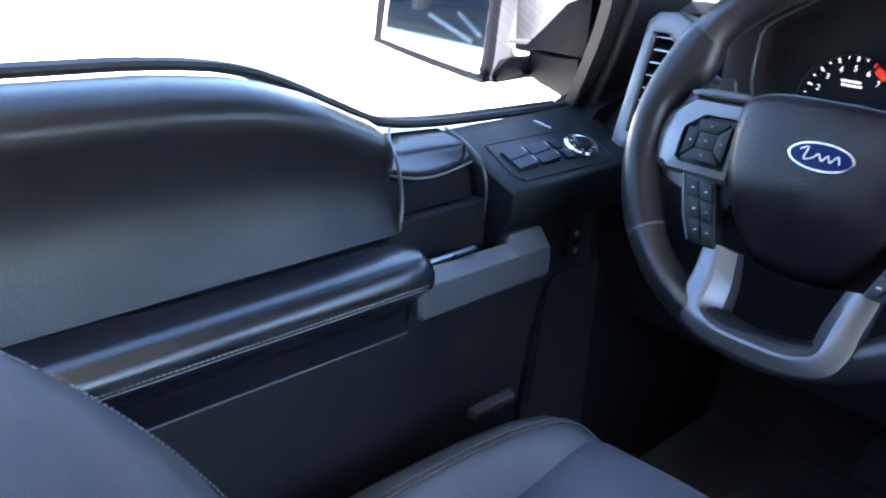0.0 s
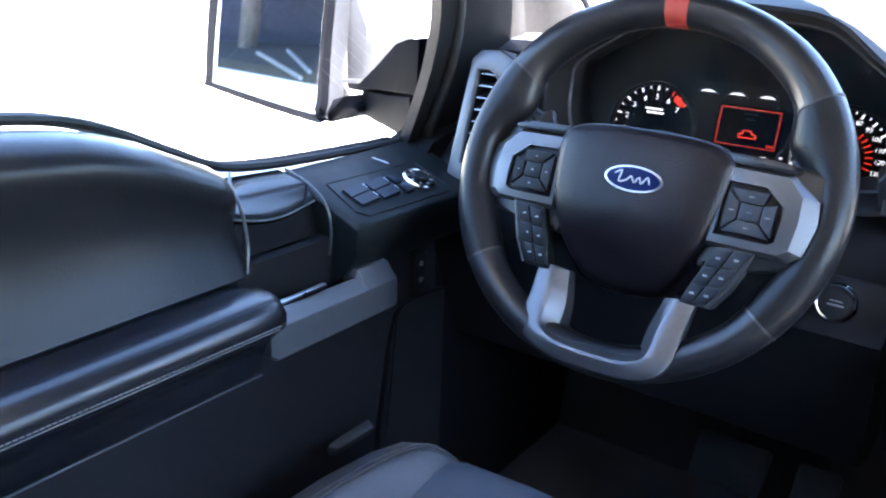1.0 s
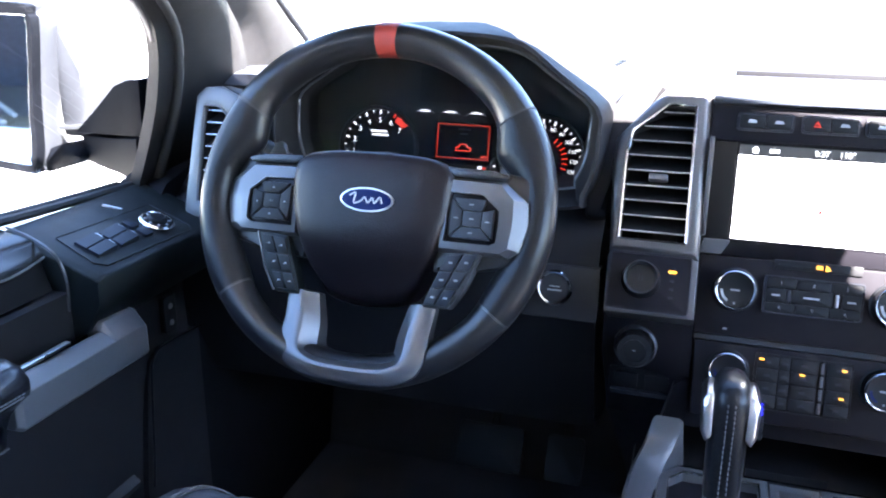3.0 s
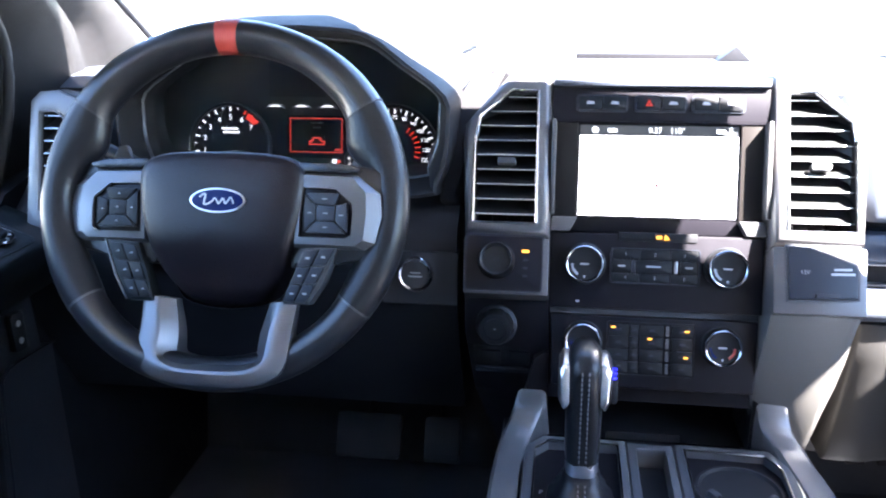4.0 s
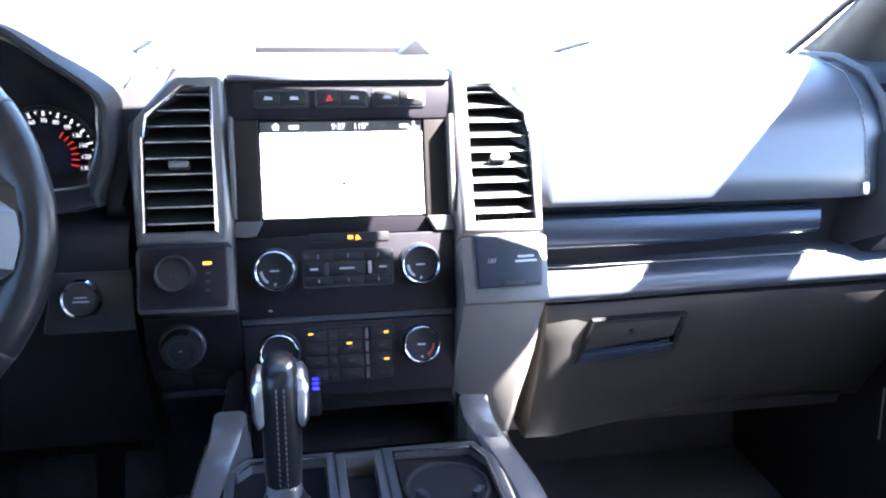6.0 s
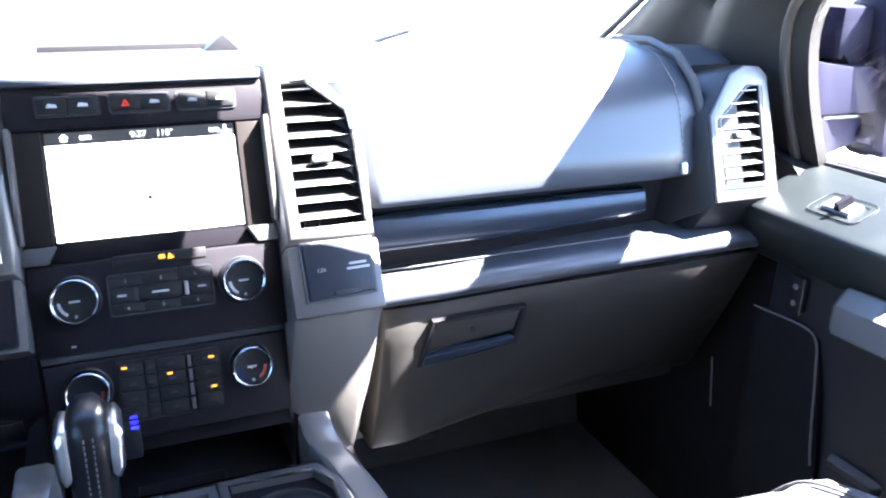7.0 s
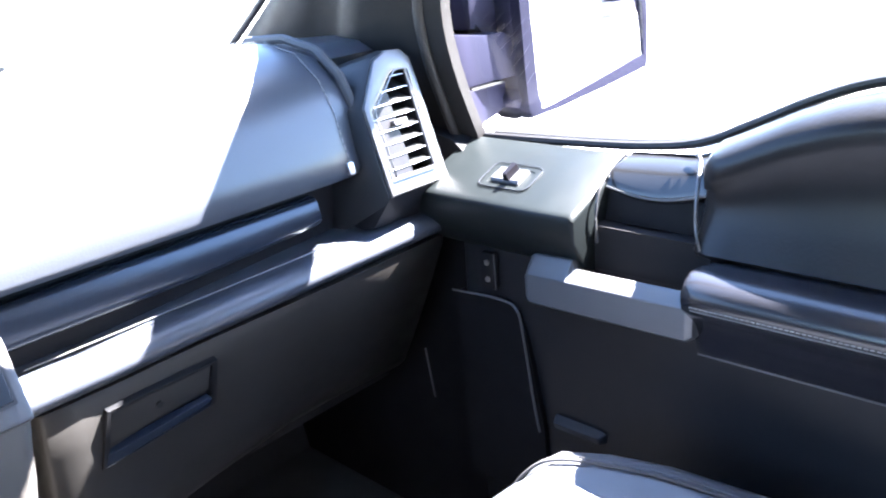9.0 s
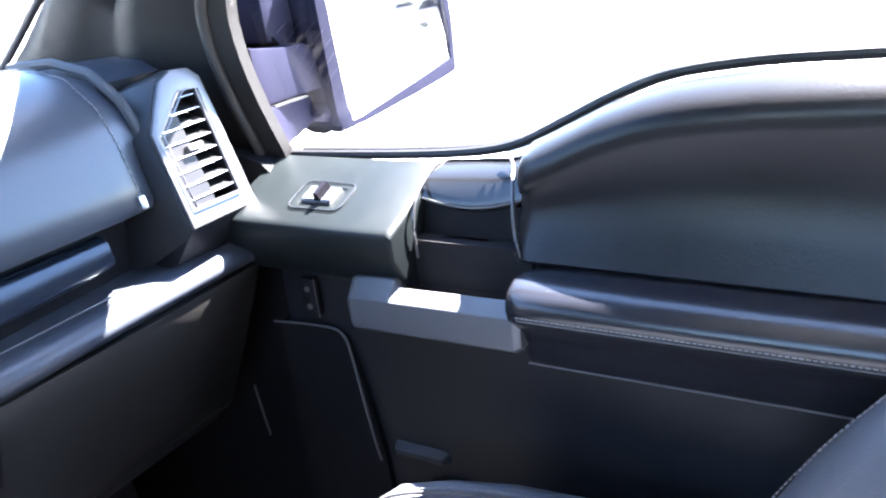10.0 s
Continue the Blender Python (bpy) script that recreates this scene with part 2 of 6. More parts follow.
def lathe(profile, m=Matrix(), segs=40, bm=None):
    bm = bm or bmesh.new()
    rows = []
    for r, h in profile:
        if r < 1e-6:
            rows.append([bm.verts.new(m @ Vector((0, 0, h)))])
        else:
            rows.append([bm.verts.new(m @ Vector((r * math.cos(2 * math.pi * i / segs), r * math.sin(2 * math.pi * i / segs), h))) for i in range(segs)])
    for a, b in zip(rows, rows[1:]):
        for i in range(segs):
            j = (i + 1) % segs
            if len(a) == 1 and len(b) > 1:
                bm.faces.new((a[0], b[i], b[j]))
            elif len(b) == 1 and len(a) > 1:
                bm.faces.new((a[i], a[j], b[0]))
            elif len(a) > 1:
                bm.faces.new((a[i], a[j], b[j], b[i]))
    return bm


def stitches(path, length, gap, r, bm=None):
    """Short thread dashes along a line."""
    bm = bm or bmesh.new()
    path = [Vector(p) for p in path]
    d, along = 0.0, []
    for a, b in zip(path, path[1:]):
        along.append((d, a, b))
        d += (b - a).length

    def at(s):
        for s0, a, b in reversed(along):
            if s >= s0:
                return a + (b - a).normalized() * (s - s0)
        return path[0]

    s = 0.0
    while s + length < d:
        tube([at(s), at(s + length / 2) + (at(s + length) - at(s)).cross(Vector((0, 0, 1))) * 0.02, at(s + length)], r, 5, bm=bm)
        s += length + gap
    return bm


def rounded(u0, u1, v0, v1, r, n=4):
    pts = []
    for cu, cv, a0 in ((u1 - r, v1 - r, 0), (u0 + r, v1 - r, 90), (u0 + r, v0 + r, 180), (u1 - r, v0 + r, 270)):
        pts += [(cu + r * math.cos(radians(a0 + 90 * i / n)), cv + r * math.sin(radians(a0 + 90 * i / n))) for i in range(n + 1)]
    return pts


def lettering(name, text, size, m, mat, parent, depth=0.0002, align="CENTER"):
    cu = bpy.data.curves.new(name, "FONT")
    cu.body, cu.size, cu.extrude, cu.align_x, cu.align_y, cu.resolution_u = text, size, depth, align, "CENTER", 3
    tmp = bpy.data.objects.new(name, cu)
    scene.collection.objects.link(tmp)
    me = bpy.data.meshes.new_from_object(tmp.evaluated_get(bpy.context.evaluated_depsgraph_get()))
    bpy.data.objects.remove(tmp)
    bm = bmesh.new()
    bm.from_mesh(me)
    bpy.data.meshes.remove(me)
    bmesh.ops.transform(bm, matrix=m, verts=bm.verts)
    return part(name, bm, mat, parent)


def mirrored(pts, s):
    return [(s * p[0], *p[1:]) for p in pts]


# Local frames: the centre stack, its leaning side towers, the wheel.
STACK = basis((0, 0, 0.75), (1, 0, 0), (0, 0.313, 0.95))
TOWER = basis((0, -0.0389, 0.747), (1, 0, 0), (0, 0.5036, 0.864))
RIM = basis((-0.4485, -0.159, 0.7985), (0.99820, 0.05996, 0), (-0.02445, 0.40703, 0.91309))
WHEEL = basis((-0.443, -0.168, 0.796), (1, 0, 0), (0, math.sin(radians(21.5)), math.cos(radians(21.5))))


# ---- cab shell ----
def structure(name, bm, mat, label, category, smooth=32):
    return tagged(part(name, bm, mat, None, "", smooth), label, category, "", "structure")


structure("floor", box(-0.84, 0.84, -1.95, 0.62, 0.06, 0.12), M_CARPET, "black carpeted cab floor", "floor")
structure("firewall", prism([(0.62, 0.06), (0.70, 0.06), (0.66, 0.86), (0.56, 0.86), (0.50, 0.45), (0.42, 0.12)], -0.84, 0.84, basis((0, 0, 0), (0, 1, 0), (0, 0, 1))), M_CARPET, "black carpeted toe board below the dashboard", "toe board")
HEAD_Z, HEAD_Y = 1.33, -0.22
head_line = [(0.0, -0.32), (0.234, -0.335), (0.45, -0.375), (0.60, -0.42), (0.68, -0.47)]
roof_plan = [(-0.68, -1.95), (0.68, -1.95)] + head_line[::-1] + [(-x, y) for x, y in head_line[1:]]
structure("ceiling", prism(roof_plan, HEAD_Z, HEAD_Z + 0.06), M_LINER, "grey fabric headliner under the cab roof", "headliner")
structure("roof_skin", prism([(x * 1.10, y + 0.03 if y > -1 else y - 0.05) for x, y in roof_plan], HEAD_Z + 0.062, HEAD_Z + 0.11, bevel=0.02), M_PAINT, "white painted cab roof", "roof")
rear = basis((0, -1.95, 0), (1, 0, 0), (0, 0, 1))
structure("wall_rear", ring([(-0.86, 0.06), (0.86, 0.06), (0.64, HEAD_Z + 0.05), (-0.64, HEAD_Z + 0.05)], [(-0.62, 0.85), (0.62, 0.85), (0.52, HEAD_Z - 0.06), (-0.52, HEAD_Z - 0.06)], 0, 0.05, rear), M_LINER, "cab rear wall with a wide window", "cab wall")

WIN_FRONT = [(0.835, -0.045, 0.755), (0.80, -0.04, 0.86), (0.785, -0.045, 0.945), (0.77, -0.098, 1.0), (0.755, -0.21, 1.07), (0.73, -0.34, 1.17), (0.70, -0.49, 1.27), (0.685, -0.56, 1.32)]
SCREEN_EDGE = [(0.785, 0.44, 0.862), (0.772, 0.34, 0.915), (0.758, 0.24, 0.97), (0.744, 0.12, 1.035), (0.73, 0.0, 1.10), (0.71, -0.16, 1.185), (0.69, -0.34, 1.28), (0.68, -0.43, 1.325)]


M_SEALBROWN = material("brown_grey_seal", (0.013, 0.0115, 0.0105), 0.6, grain=0.3, scale=500)


def side_shell(s, tag):
    # A-pillar: inner trim between the windscreen edge and the door window.
    fr, sc = smooth_line(WIN_FRONT, 4), smooth_line(SCREEN_EDGE, 4)
    secs = []
    for i, (a, b) in enumerate(zip(fr, sc)):
        d = b - a
        inward = Vector((-1, 0.35, 0)) * (0.03 + 0.015 * math.sin(math.pi * i / len(fr)))
        inner = [a + Vector((-0.012, 0, 0)), a + d * 0.12 + inward * 0.5, a + d * 0.3 + inward, a + d * 0.42 + inward * 0.85, a + d * 0.52 + inward * 0.45, a + d * 0.62 + inward * 0.7, a + d * 0.8 + inward * 0.8, a + d * 0.95 + inward * 0.35, b]
        outer = [b + Vector((0.03, 0.0, 0.0)), a + d * 0.5 + Vector((0.05, 0, 0)), a + d * 0.14 + Vector((0.03, 0, 0)), a + Vector((0.004, 0, 0))]
        secs.append([(s * p.x, p.y, p.z) for p in inner + outer])
    structure("pillar_trim_" + tag, loft(secs), M_TRIM, "dark grey moulded windscreen pillar trim", "pillar trim", 60)
    # dark rubber seals along the window front and the windscreen edge
    structure("trim_seal_" + tag, tube(mirrored([p + Vector((-0.004, 0.008, 0)) for p in fr], s), 0.008, 8), M_RUBBER, "black rubber door seal beside the pillar", "seal", 60)
    structure("trim_seal_inner_" + tag, tube(mirrored([p + Vector((-0.018, 0.032, 0)) for p in fr], s), 0.0075, 8), M_SEALBROWN, "brown-grey inner door seal beside the pillar", "seal", 60)
    structure("trim_frit_" + tag, tube(mirrored([p + Vector((-0.01, 0.004, 0.002)) for p in sc], s), 0.006, 8), M_RUBBER, "black rubber windscreen edge moulding", "seal", 60)
    # sill and lower pillar below the window line
    structure("cowl_side_" + tag, prism([(-0.10, 0.08), (0.62, 0.08), (0.62, 0.86), (0.44, 0.866), (-0.03, 0.762), (-0.10, 0.70)], s * 0.79, s * 0.86, basis((0, 0, 0), (0, 1, 0), (0, 0, 1))), M_KICK, "black plastic kick panel beside the footwell", "kick panel")
    # upper door frame and roof rail
    rail = [(0.685, -0.50, 1.325), (0.67, -0.60, 1.345), (0.66, -0.9, 1.35), (0.65, -1.95, 1.34)]
    structure("roof_rail_" + tag, tube(mirrored(smooth_line(rail, 4), s), 0.035, 10), M_TRIM, "dark trimmed roof rail above the door windows", "roof rail", 60)
    structure("pillar_b_" + tag, loft([[(s * x, y, z) for x, y in ((xx - 0.03, -1.06), (xx - 0.03, -1.16), (xx + 0.05, -1.18), (xx + 0.05, -1.04))] for xx, z in ((0.80, 0.1), (0.81, 0.8), (0.74, 1.1), (0.66, 1.34))]), M_TRIM, "dark grey trimmed centre door pillar", "pillar")
    structure("wall_" + tag, prism([(-1.15, 0.06), (-1.15, 0.87), (-1.95, 0.88), (-1.95, 0.06)], s * 0.80, s * 0.86, basis((0, 0, 0), (0, 1, 0), (0, 0, 1))), M_PLASTIC, "black rear door inner panel", "door panel")


side_shell(-1, "west")
side_shell(1, "east")

structure("trim_line_east", tube([(0.788, 0.064, 0.437), (0.7885, 0.060, 0.40), (0.788, 0.054, 0.357)], 0.0016, 6), M_SEAM, "thin pale edge of the kick panel", "trim")
# windscreen and side glass
ws = [[(x, 0.50 + 0.10 * (1 - (x / 0.78) ** 2) - 0.06, 0.862 + 0.01 * (1 - (x / 0.78) ** 2)) for x in np.linspace(-0.785, 0.785, 13)], [(x * 0.945, 0.11 + 0.09 * (1 - (x / 0.78) ** 2), 1.045) for x in np.linspace(-0.785, 0.785, 13)], [(x * 0.85, -0.44 + 0.12 * (1 - (x / 0.78) ** 2), 1.325) for x in np.linspace(-0.785, 0.785, 13)]]
glass = structure("window_1", loft(ws, closed=False), M_GLASS, "clear windscreen glass", "windscreen", 60)
glass.visible_shadow = False


def glass_y(x, z):
    """Depth of the windscreen at a width and height."""
    q = lambda w: 1 - (min(abs(x), w) / w) ** 2
    y0, z0, y1, y2 = 0.44 + 0.10 * q(0.785), 0.862 + 0.01 * q(0.785), 0.11 + 0.09 * q(0.742), -0.44 + 0.12 * q(0.667)
    return y0 + (y1 - y0) * (z - z0) / (1.045 - z0) if z < 1.045 else y1 + (y2 - y1) * (z - 1.045) / 0.28


# unseen blocker, its lower edge stepped to shape the sun patches on the dash
strip = []
for x in [-0.66, -0.60, -0.52, -0.4, -0.30, -0.2, -0.1, 0.05, 0.2, 0.27, 0.30, 0.33, 0.36, 0.44, 0.50, 0.55, 0.59, 0.60, 0.63, 0.66]:
    zl = float(np.interp(x, (-0.60, -0.52, -0.30, -0.2, 0.27, 0.30, 0.33, 0.36, 0.59, 0.60), (1.10, 1.11, 1.12, 1.172, 1.172, 1.186, 1.22, 1.234, 1.234, 1.255)))
    strip.append([(x, glass_y(x, z) - d, z) for z, d in ((zl, 0.006), (1.285, 0.006), (1.325, 0.006), (1.325, 0.014), (1.285, 0.014), (zl, 0.014))])
structure("sun_blocker", loft(strip), M_TRIM, "unseen strip added along the windscreen top to block sun", "sun strip", 50)


def side_glass(s, name):
    low = [(0.842, -0.045, 0.75), (0.842, -0.35, 0.765), (0.842, -0.6, 0.84), (0.842, -1.08, 0.86)]
    top = [(0.70, -0.57, 1.31), (0.69, -0.62, 1.33), (0.68, -0.75, 1.335), (0.665, -1.08, 1.335)]
    mid = [(0.79, -0.06, 0.95), (0.79, -0.35, 0.96), (0.79, -0.6, 1.0), (0.79, -1.08, 1.0)]
    g = structure(name, loft([mirrored(low, s), mirrored(mid, s), mirrored(top, s)], closed=False), M_GLASS, "clear raised side window glass in the front door", "window glass", 60)
    g.visible_shadow = False


side_glass(-1, "window_2")
side_glass(1, "window_3")
# dark privacy glass in the rear doors and the rear wall
M_PRIVACY = clear_glass("privacy_glass", tint=(0.32, 0.33, 0.33), gloss=0.3)
structure("window_4", prism([(-0.63, 0.84), (0.63, 0.84), (0.53, HEAD_Z - 0.05), (-0.53, HEAD_Z - 0.05)], 0.02, 0.025, rear), M_PRIVACY, "dark tinted rear window glass", "window glass")
for s, name in ((-1, "window_5"), (1, "window_6")):
    structure(name, prism(mirrored([(0.84, 0.86), (0.845, 0.86), (0.685, 1.36), (0.68, 1.36)], s), 1.12, 1.98, basis((0, 0, 0), (1, 0, 0), (0, 0, 1))), M_PRIVACY, "dark tinted rear door glass", "window glass")

# ---- dashboard ----
dash = thing("dashboard", (0, 0.2, 0.4), "black soft-touch truck dashboard with grey trim", "dashboard")
YZ = basis((0, 0, 0), (0, 1, 0), (0, 0, 1))
# top shelf from door to door under the windscreen
def top_section(x):
    bow = 0.05 * (1 - (x / 0.8) ** 2)
    if -0.625 < x < -0.255:
        return [(x, 0.52 + bow, 0.855), (x, 0.40 + bow, 0.872 + bow * 0.1), (x, 0.25, 0.892), (x, 0.22, 0.893), (x, 0.19, 0.89), (x, 0.185, 0.88), (x, 0.185, 0.84), (x, 0.52 + bow, 0.80)]
    return [(x, 0.52 + bow, 0.855), (x, 0.40 + bow, 0.872 + bow * 0.1), (x, 0.25, 0.892), (x, 0.14, 0.897), (x, 0.085, 0.893), (x, 0.07, 0.88), (x, 0.075, 0.84), (x, 0.52 + bow, 0.80)]


part("top_panel", loft([top_section(x) for x in [-0.79, -0.72, -0.63, -0.62, -0.55, -0.45, -0.35, -0.26, -0.25, *np.linspace(-0.15, 0.79, 15)]]), M_PAD, dash, "black soft dash top panel", 50)
# raised lid, a dark bar drawn for a gap's shade, and a small wedge over the centre stack
part("top_lid", prism(rounded(-0.19, 0.19, 0.10, 0.40, 0.03), 0.885, 0.902, bevel=0.006), M_PAD, dash)
part("gap_shade_bar", prism([(-0.095, 0.236), (0.10, 0.236), (0.10, 0.256), (-0.095, 0.256)], 0.900, 0.9085, bevel=0.001), M_VOID, dash, "thin raised dark bar drawn for the shade of a dash gap")
part("sensor_wedge", prism([(-0.022, 0), (0.022, 0), (0.002, 0.02)], 0, 0.03, basis((0.108, 0.235, 0.902), (1, 0, 0), (0, 0, 1)), 0.002), M_PLASTIC, dash, "small dark wedge-shaped sensor cover")
# passenger padded panel
def pad_section(x):
    e = max(0.0, (x - 0.60) / 0.06)
    k = 0.012 * e * e
    return [(x, 0.30, 0.885), (x, 0.20, 0.905 - k), (x, 0.12, 0.909 - k), (x, 0.06, 0.897 - k), (x, 0.022, 0.868 - k), (x, 0.002, 0.83), (x, -0.012 + k, 0.79), (x, -0.02 + k, 0.765), (x, -0.016 + k, 0.756), (x, 0.0, 0.753), (x, 0.10, 0.753), (x, 0.30, 0.80)]


def pad_shoulder(x, down, back):
    return [(x, y + (back if y < 0.15 else 0.0), z - (down if z > 0.84 else 0.0)) for _, y, z in pad_section(0.226)]


part("padded_panel", loft([pad_shoulder(0.15, 0.040, 0.07), pad_shoulder(0.185, 0.026, 0.045), pad_shoulder(0.207, 0.010, 0.02)] + [pad_section(x) for x in (0.226, 0.232, 0.30, 0.38, 0.46, 0.54, 0.60, 0.625, 0.645, 0.655)]), M_PAD, dash, "smooth padded panel in front of the passenger", 50)
part("pad_stitching", stitches([(0.628, y, z + 0.002) for _, y, z in pad_section(0.628)[1:8]], 0.006, 0.003, 0.0008), M_THREAD, dash, "pale stitched seam")
part("pad_end_groove", tube([(0.658, y - 0.002, z) for _, y, z in pad_section(0.62)[1:9]], 0.006, 8), M_DARK, dash)
# recessed accent strip and the shelf below it
part("recess_back", prism([(0.03, 0.655), (0.03, 0.757), (0.25, 0.80), (0.25, 0.655)], 0.222, 0.80, YZ), M_VOID, dash)
part("accent_strip", loft([[(x, 0.025, 0.690 + k), (x, 0.012, 0.691 + k), (x, 0.007, 0.6945 + k), (x, 0.006, 0.701 + k), (x, 0.010, 0.732), (x, 0.014, 0.737), (x, 0.028, 0.738)] for x, k in ((0.228, 0.004), (0.40, 0.004), (0.56, 0.010), (0.586, 0.012), (0.592, 0.014))]), M_ACCENT, dash, "satin accent strip in the dash recess, sky reflection in its blue", 50)
part("ledge_line", tube([(x, 0.012 - 0.034 * max(0.0, (x - 0.25) / 0.33), 0.6725 + 0.0165 * max(0.0, (x - 0.25) / 0.33)) for x in (0.240, 0.33, 0.42, 0.50, 0.585)], 0.0008, 6), M_SEAM, dash, "thin pale line along the back of the ledge")
part("pad_tag", prism(rounded(-0.004, 0.004, -0.006, 0.008, 0.002), -0.004, 0.0025, basis((0.6255, -0.0185, 0.766), (1, 0, 0), (0, 0.2, 1)), 0.001), M_DULL, dash, "small bright tag at the pad corner")
def shelf_section(x):
    k = max(0.0, (x - 0.3) / 0.46)
    f, h, g = -0.020 - 0.040 * k**1.2, 0.022 * k, 0.026 * k
    return [(x, 0.10, 0.674), (x, 0.03, 0.670 + h), (x, f + 0.022, 0.668 + h), (x, f + 0.008, 0.663 + h), (x, f + 0.001, 0.655 + h), (x, f, 0.646 + g), (x, f + 0.006, 0.638 + g), (x, f + 0.03, 0.633 + g), (x, 0.10, 0.633 + g)]



part("shelf", loft([shelf_section(x) for x in (0.226, 0.232, 0.30, 0.38, 0.46, 0.54, 0.62, 0.70, 0.735, 0.748)]), M_PAD, dash, "black ledge above the glove box", 50)
part("lower_passenger_body", prism([(0.06, 0.65), (0.16, 0.36), (0.50, 0.36), (0.50, 0.66), (0.06, 0.66)], 0.22, 0.79, YZ), M_DARK, dash)
# driver lower dash with a start-button pod
def knee_section(x):
    return [(x, 0.02, 0.765), (x, -0.02, 0.735), (x, -0.035, 0.70), (x, -0.03, 0.655), (x, 0.0, 0.56), (x, 0.05, 0.46), (x, 0.16, 0.42), (x, 0.45, 0.42), (x, 0.45, 0.765)]


part("knee_panel", loft([knee_section(x) for x in (-0.79, -0.70, -0.60, -0.50, -0.40, -0.32, -0.226)]), M_PLASTIC, dash, "black plastic panel under the steering column", 40)
part("start_pod", prism([(-0.315, -0.03), (-0.222, -0.03), (-0.222, 0.035), (-0.30, 0.035)], -0.02, 0.006, basis((0, -0.035, 0.675), (1, 0, 0), (0, 0.15, 0.99)), 0.006), M_PODGREY, dash, "dark grey pod round the start button")
STARTM = basis((-0.272, -0.043, 0.685), (1, 0, 0), (0, 0.25, 0.97))
start = thing("start_button", (-0.272, -0.043, 0.685), "round engine start button with a chrome ring", "button")
part("ring", lathe([(0.0205, -0.004), (0.0205, 0.006), (0.0185, 0.009), (0.0165, 0.008), (0.0158, 0.003)], STARTM), M_CHROME, start, "chrome ring")
part("face", lathe([(0.016, -0.004), (0.016, 0.004), (0.013, 0.0055), (0, 0.006)], STARTM), M_PODGREY, start)
part("print", prism([(-0.008, -0.0035), (0.008, -0.0035), (0.008, -0.0015), (-0.008, -0.0015)], 0.006, 0.0063, STARTM, bm=prism([(-0.006, 0.001), (0.006, 0.001), (0.006, 0.0025), (-0.006, 0.0025)], 0.006, 0.0063, STARTM)), M_MARK, start, "pale unreadable print")
# end caps between dash and doors
for s in (-1, 1):
    part("end_cap", prism([(0.07, 0.60), (0.07, 0.88), (0.45, 0.86), (0.45, 0.60)], s * 0.66, s * 0.79, YZ), M_PLASTIC, dash)


# ---- centre stack ----
stack = thing("centre_stack", (0, 0.0, 0.55), "black centre stack between two leaning grey towers", "console")
part("backing", prism([(-0.125, -0.215), (0.125, -0.215), (0.125, 0.155), (-0.125, 0.155)], -0.10, -0.012, STACK), M_STACK, stack)
part("upper_panel", prism([(-0.121, 0.108), (0.121, 0.108), (0.121, 0.147), (-0.121, 0.147)], -0.02, 0.0, STACK, 0.002), M_STACK, stack)
part("brow", prism([(-0.121, 0.1475), (0.121, 0.1475), (0.121, 0.158), (-0.121, 0.158)], -0.08, 0.006, STACK, 0.004), M_PAD, stack, "smooth ledge along the top of the stack")
part("radio_panel", prism([(-0.118, -0.107), (0.118, -0.107), (0.118, -0.0205), (-0.118, -0.0205)], -0.02, 0.013, STACK, 0.003), M_STACK, stack)
part("gap_panel", prism([(-0.116, -0.114), (0.116, -0.114), (0.116, -0.1075), (-0.116, -0.1075)], -0.02, 0.004, STACK, 0.001), M_DARK, stack)
part("climate_panel", prism([(-0.112, -0.196), (0.112, -0.196), (0.115, -0.1145), (-0.115, -0.1145)], -0.02, 0.012, STACK, 0.003), M_STACK, stack)


def tower_ring(s):
    outer = [(0.119, -0.014), (0.121, 0.187), (0.170, 0.189), (0.223, 0.120), (0.224, 0.097), (0.215, -0.014)]
    inner = [(0.1345, 0.002), (0.138, 0.159), (0.167, 0.160), (0.2035, 0.128), (0.2075, 0.104), (0.2065, 0.002)]
    return mirrored(outer, s), mirrored(inner, s)




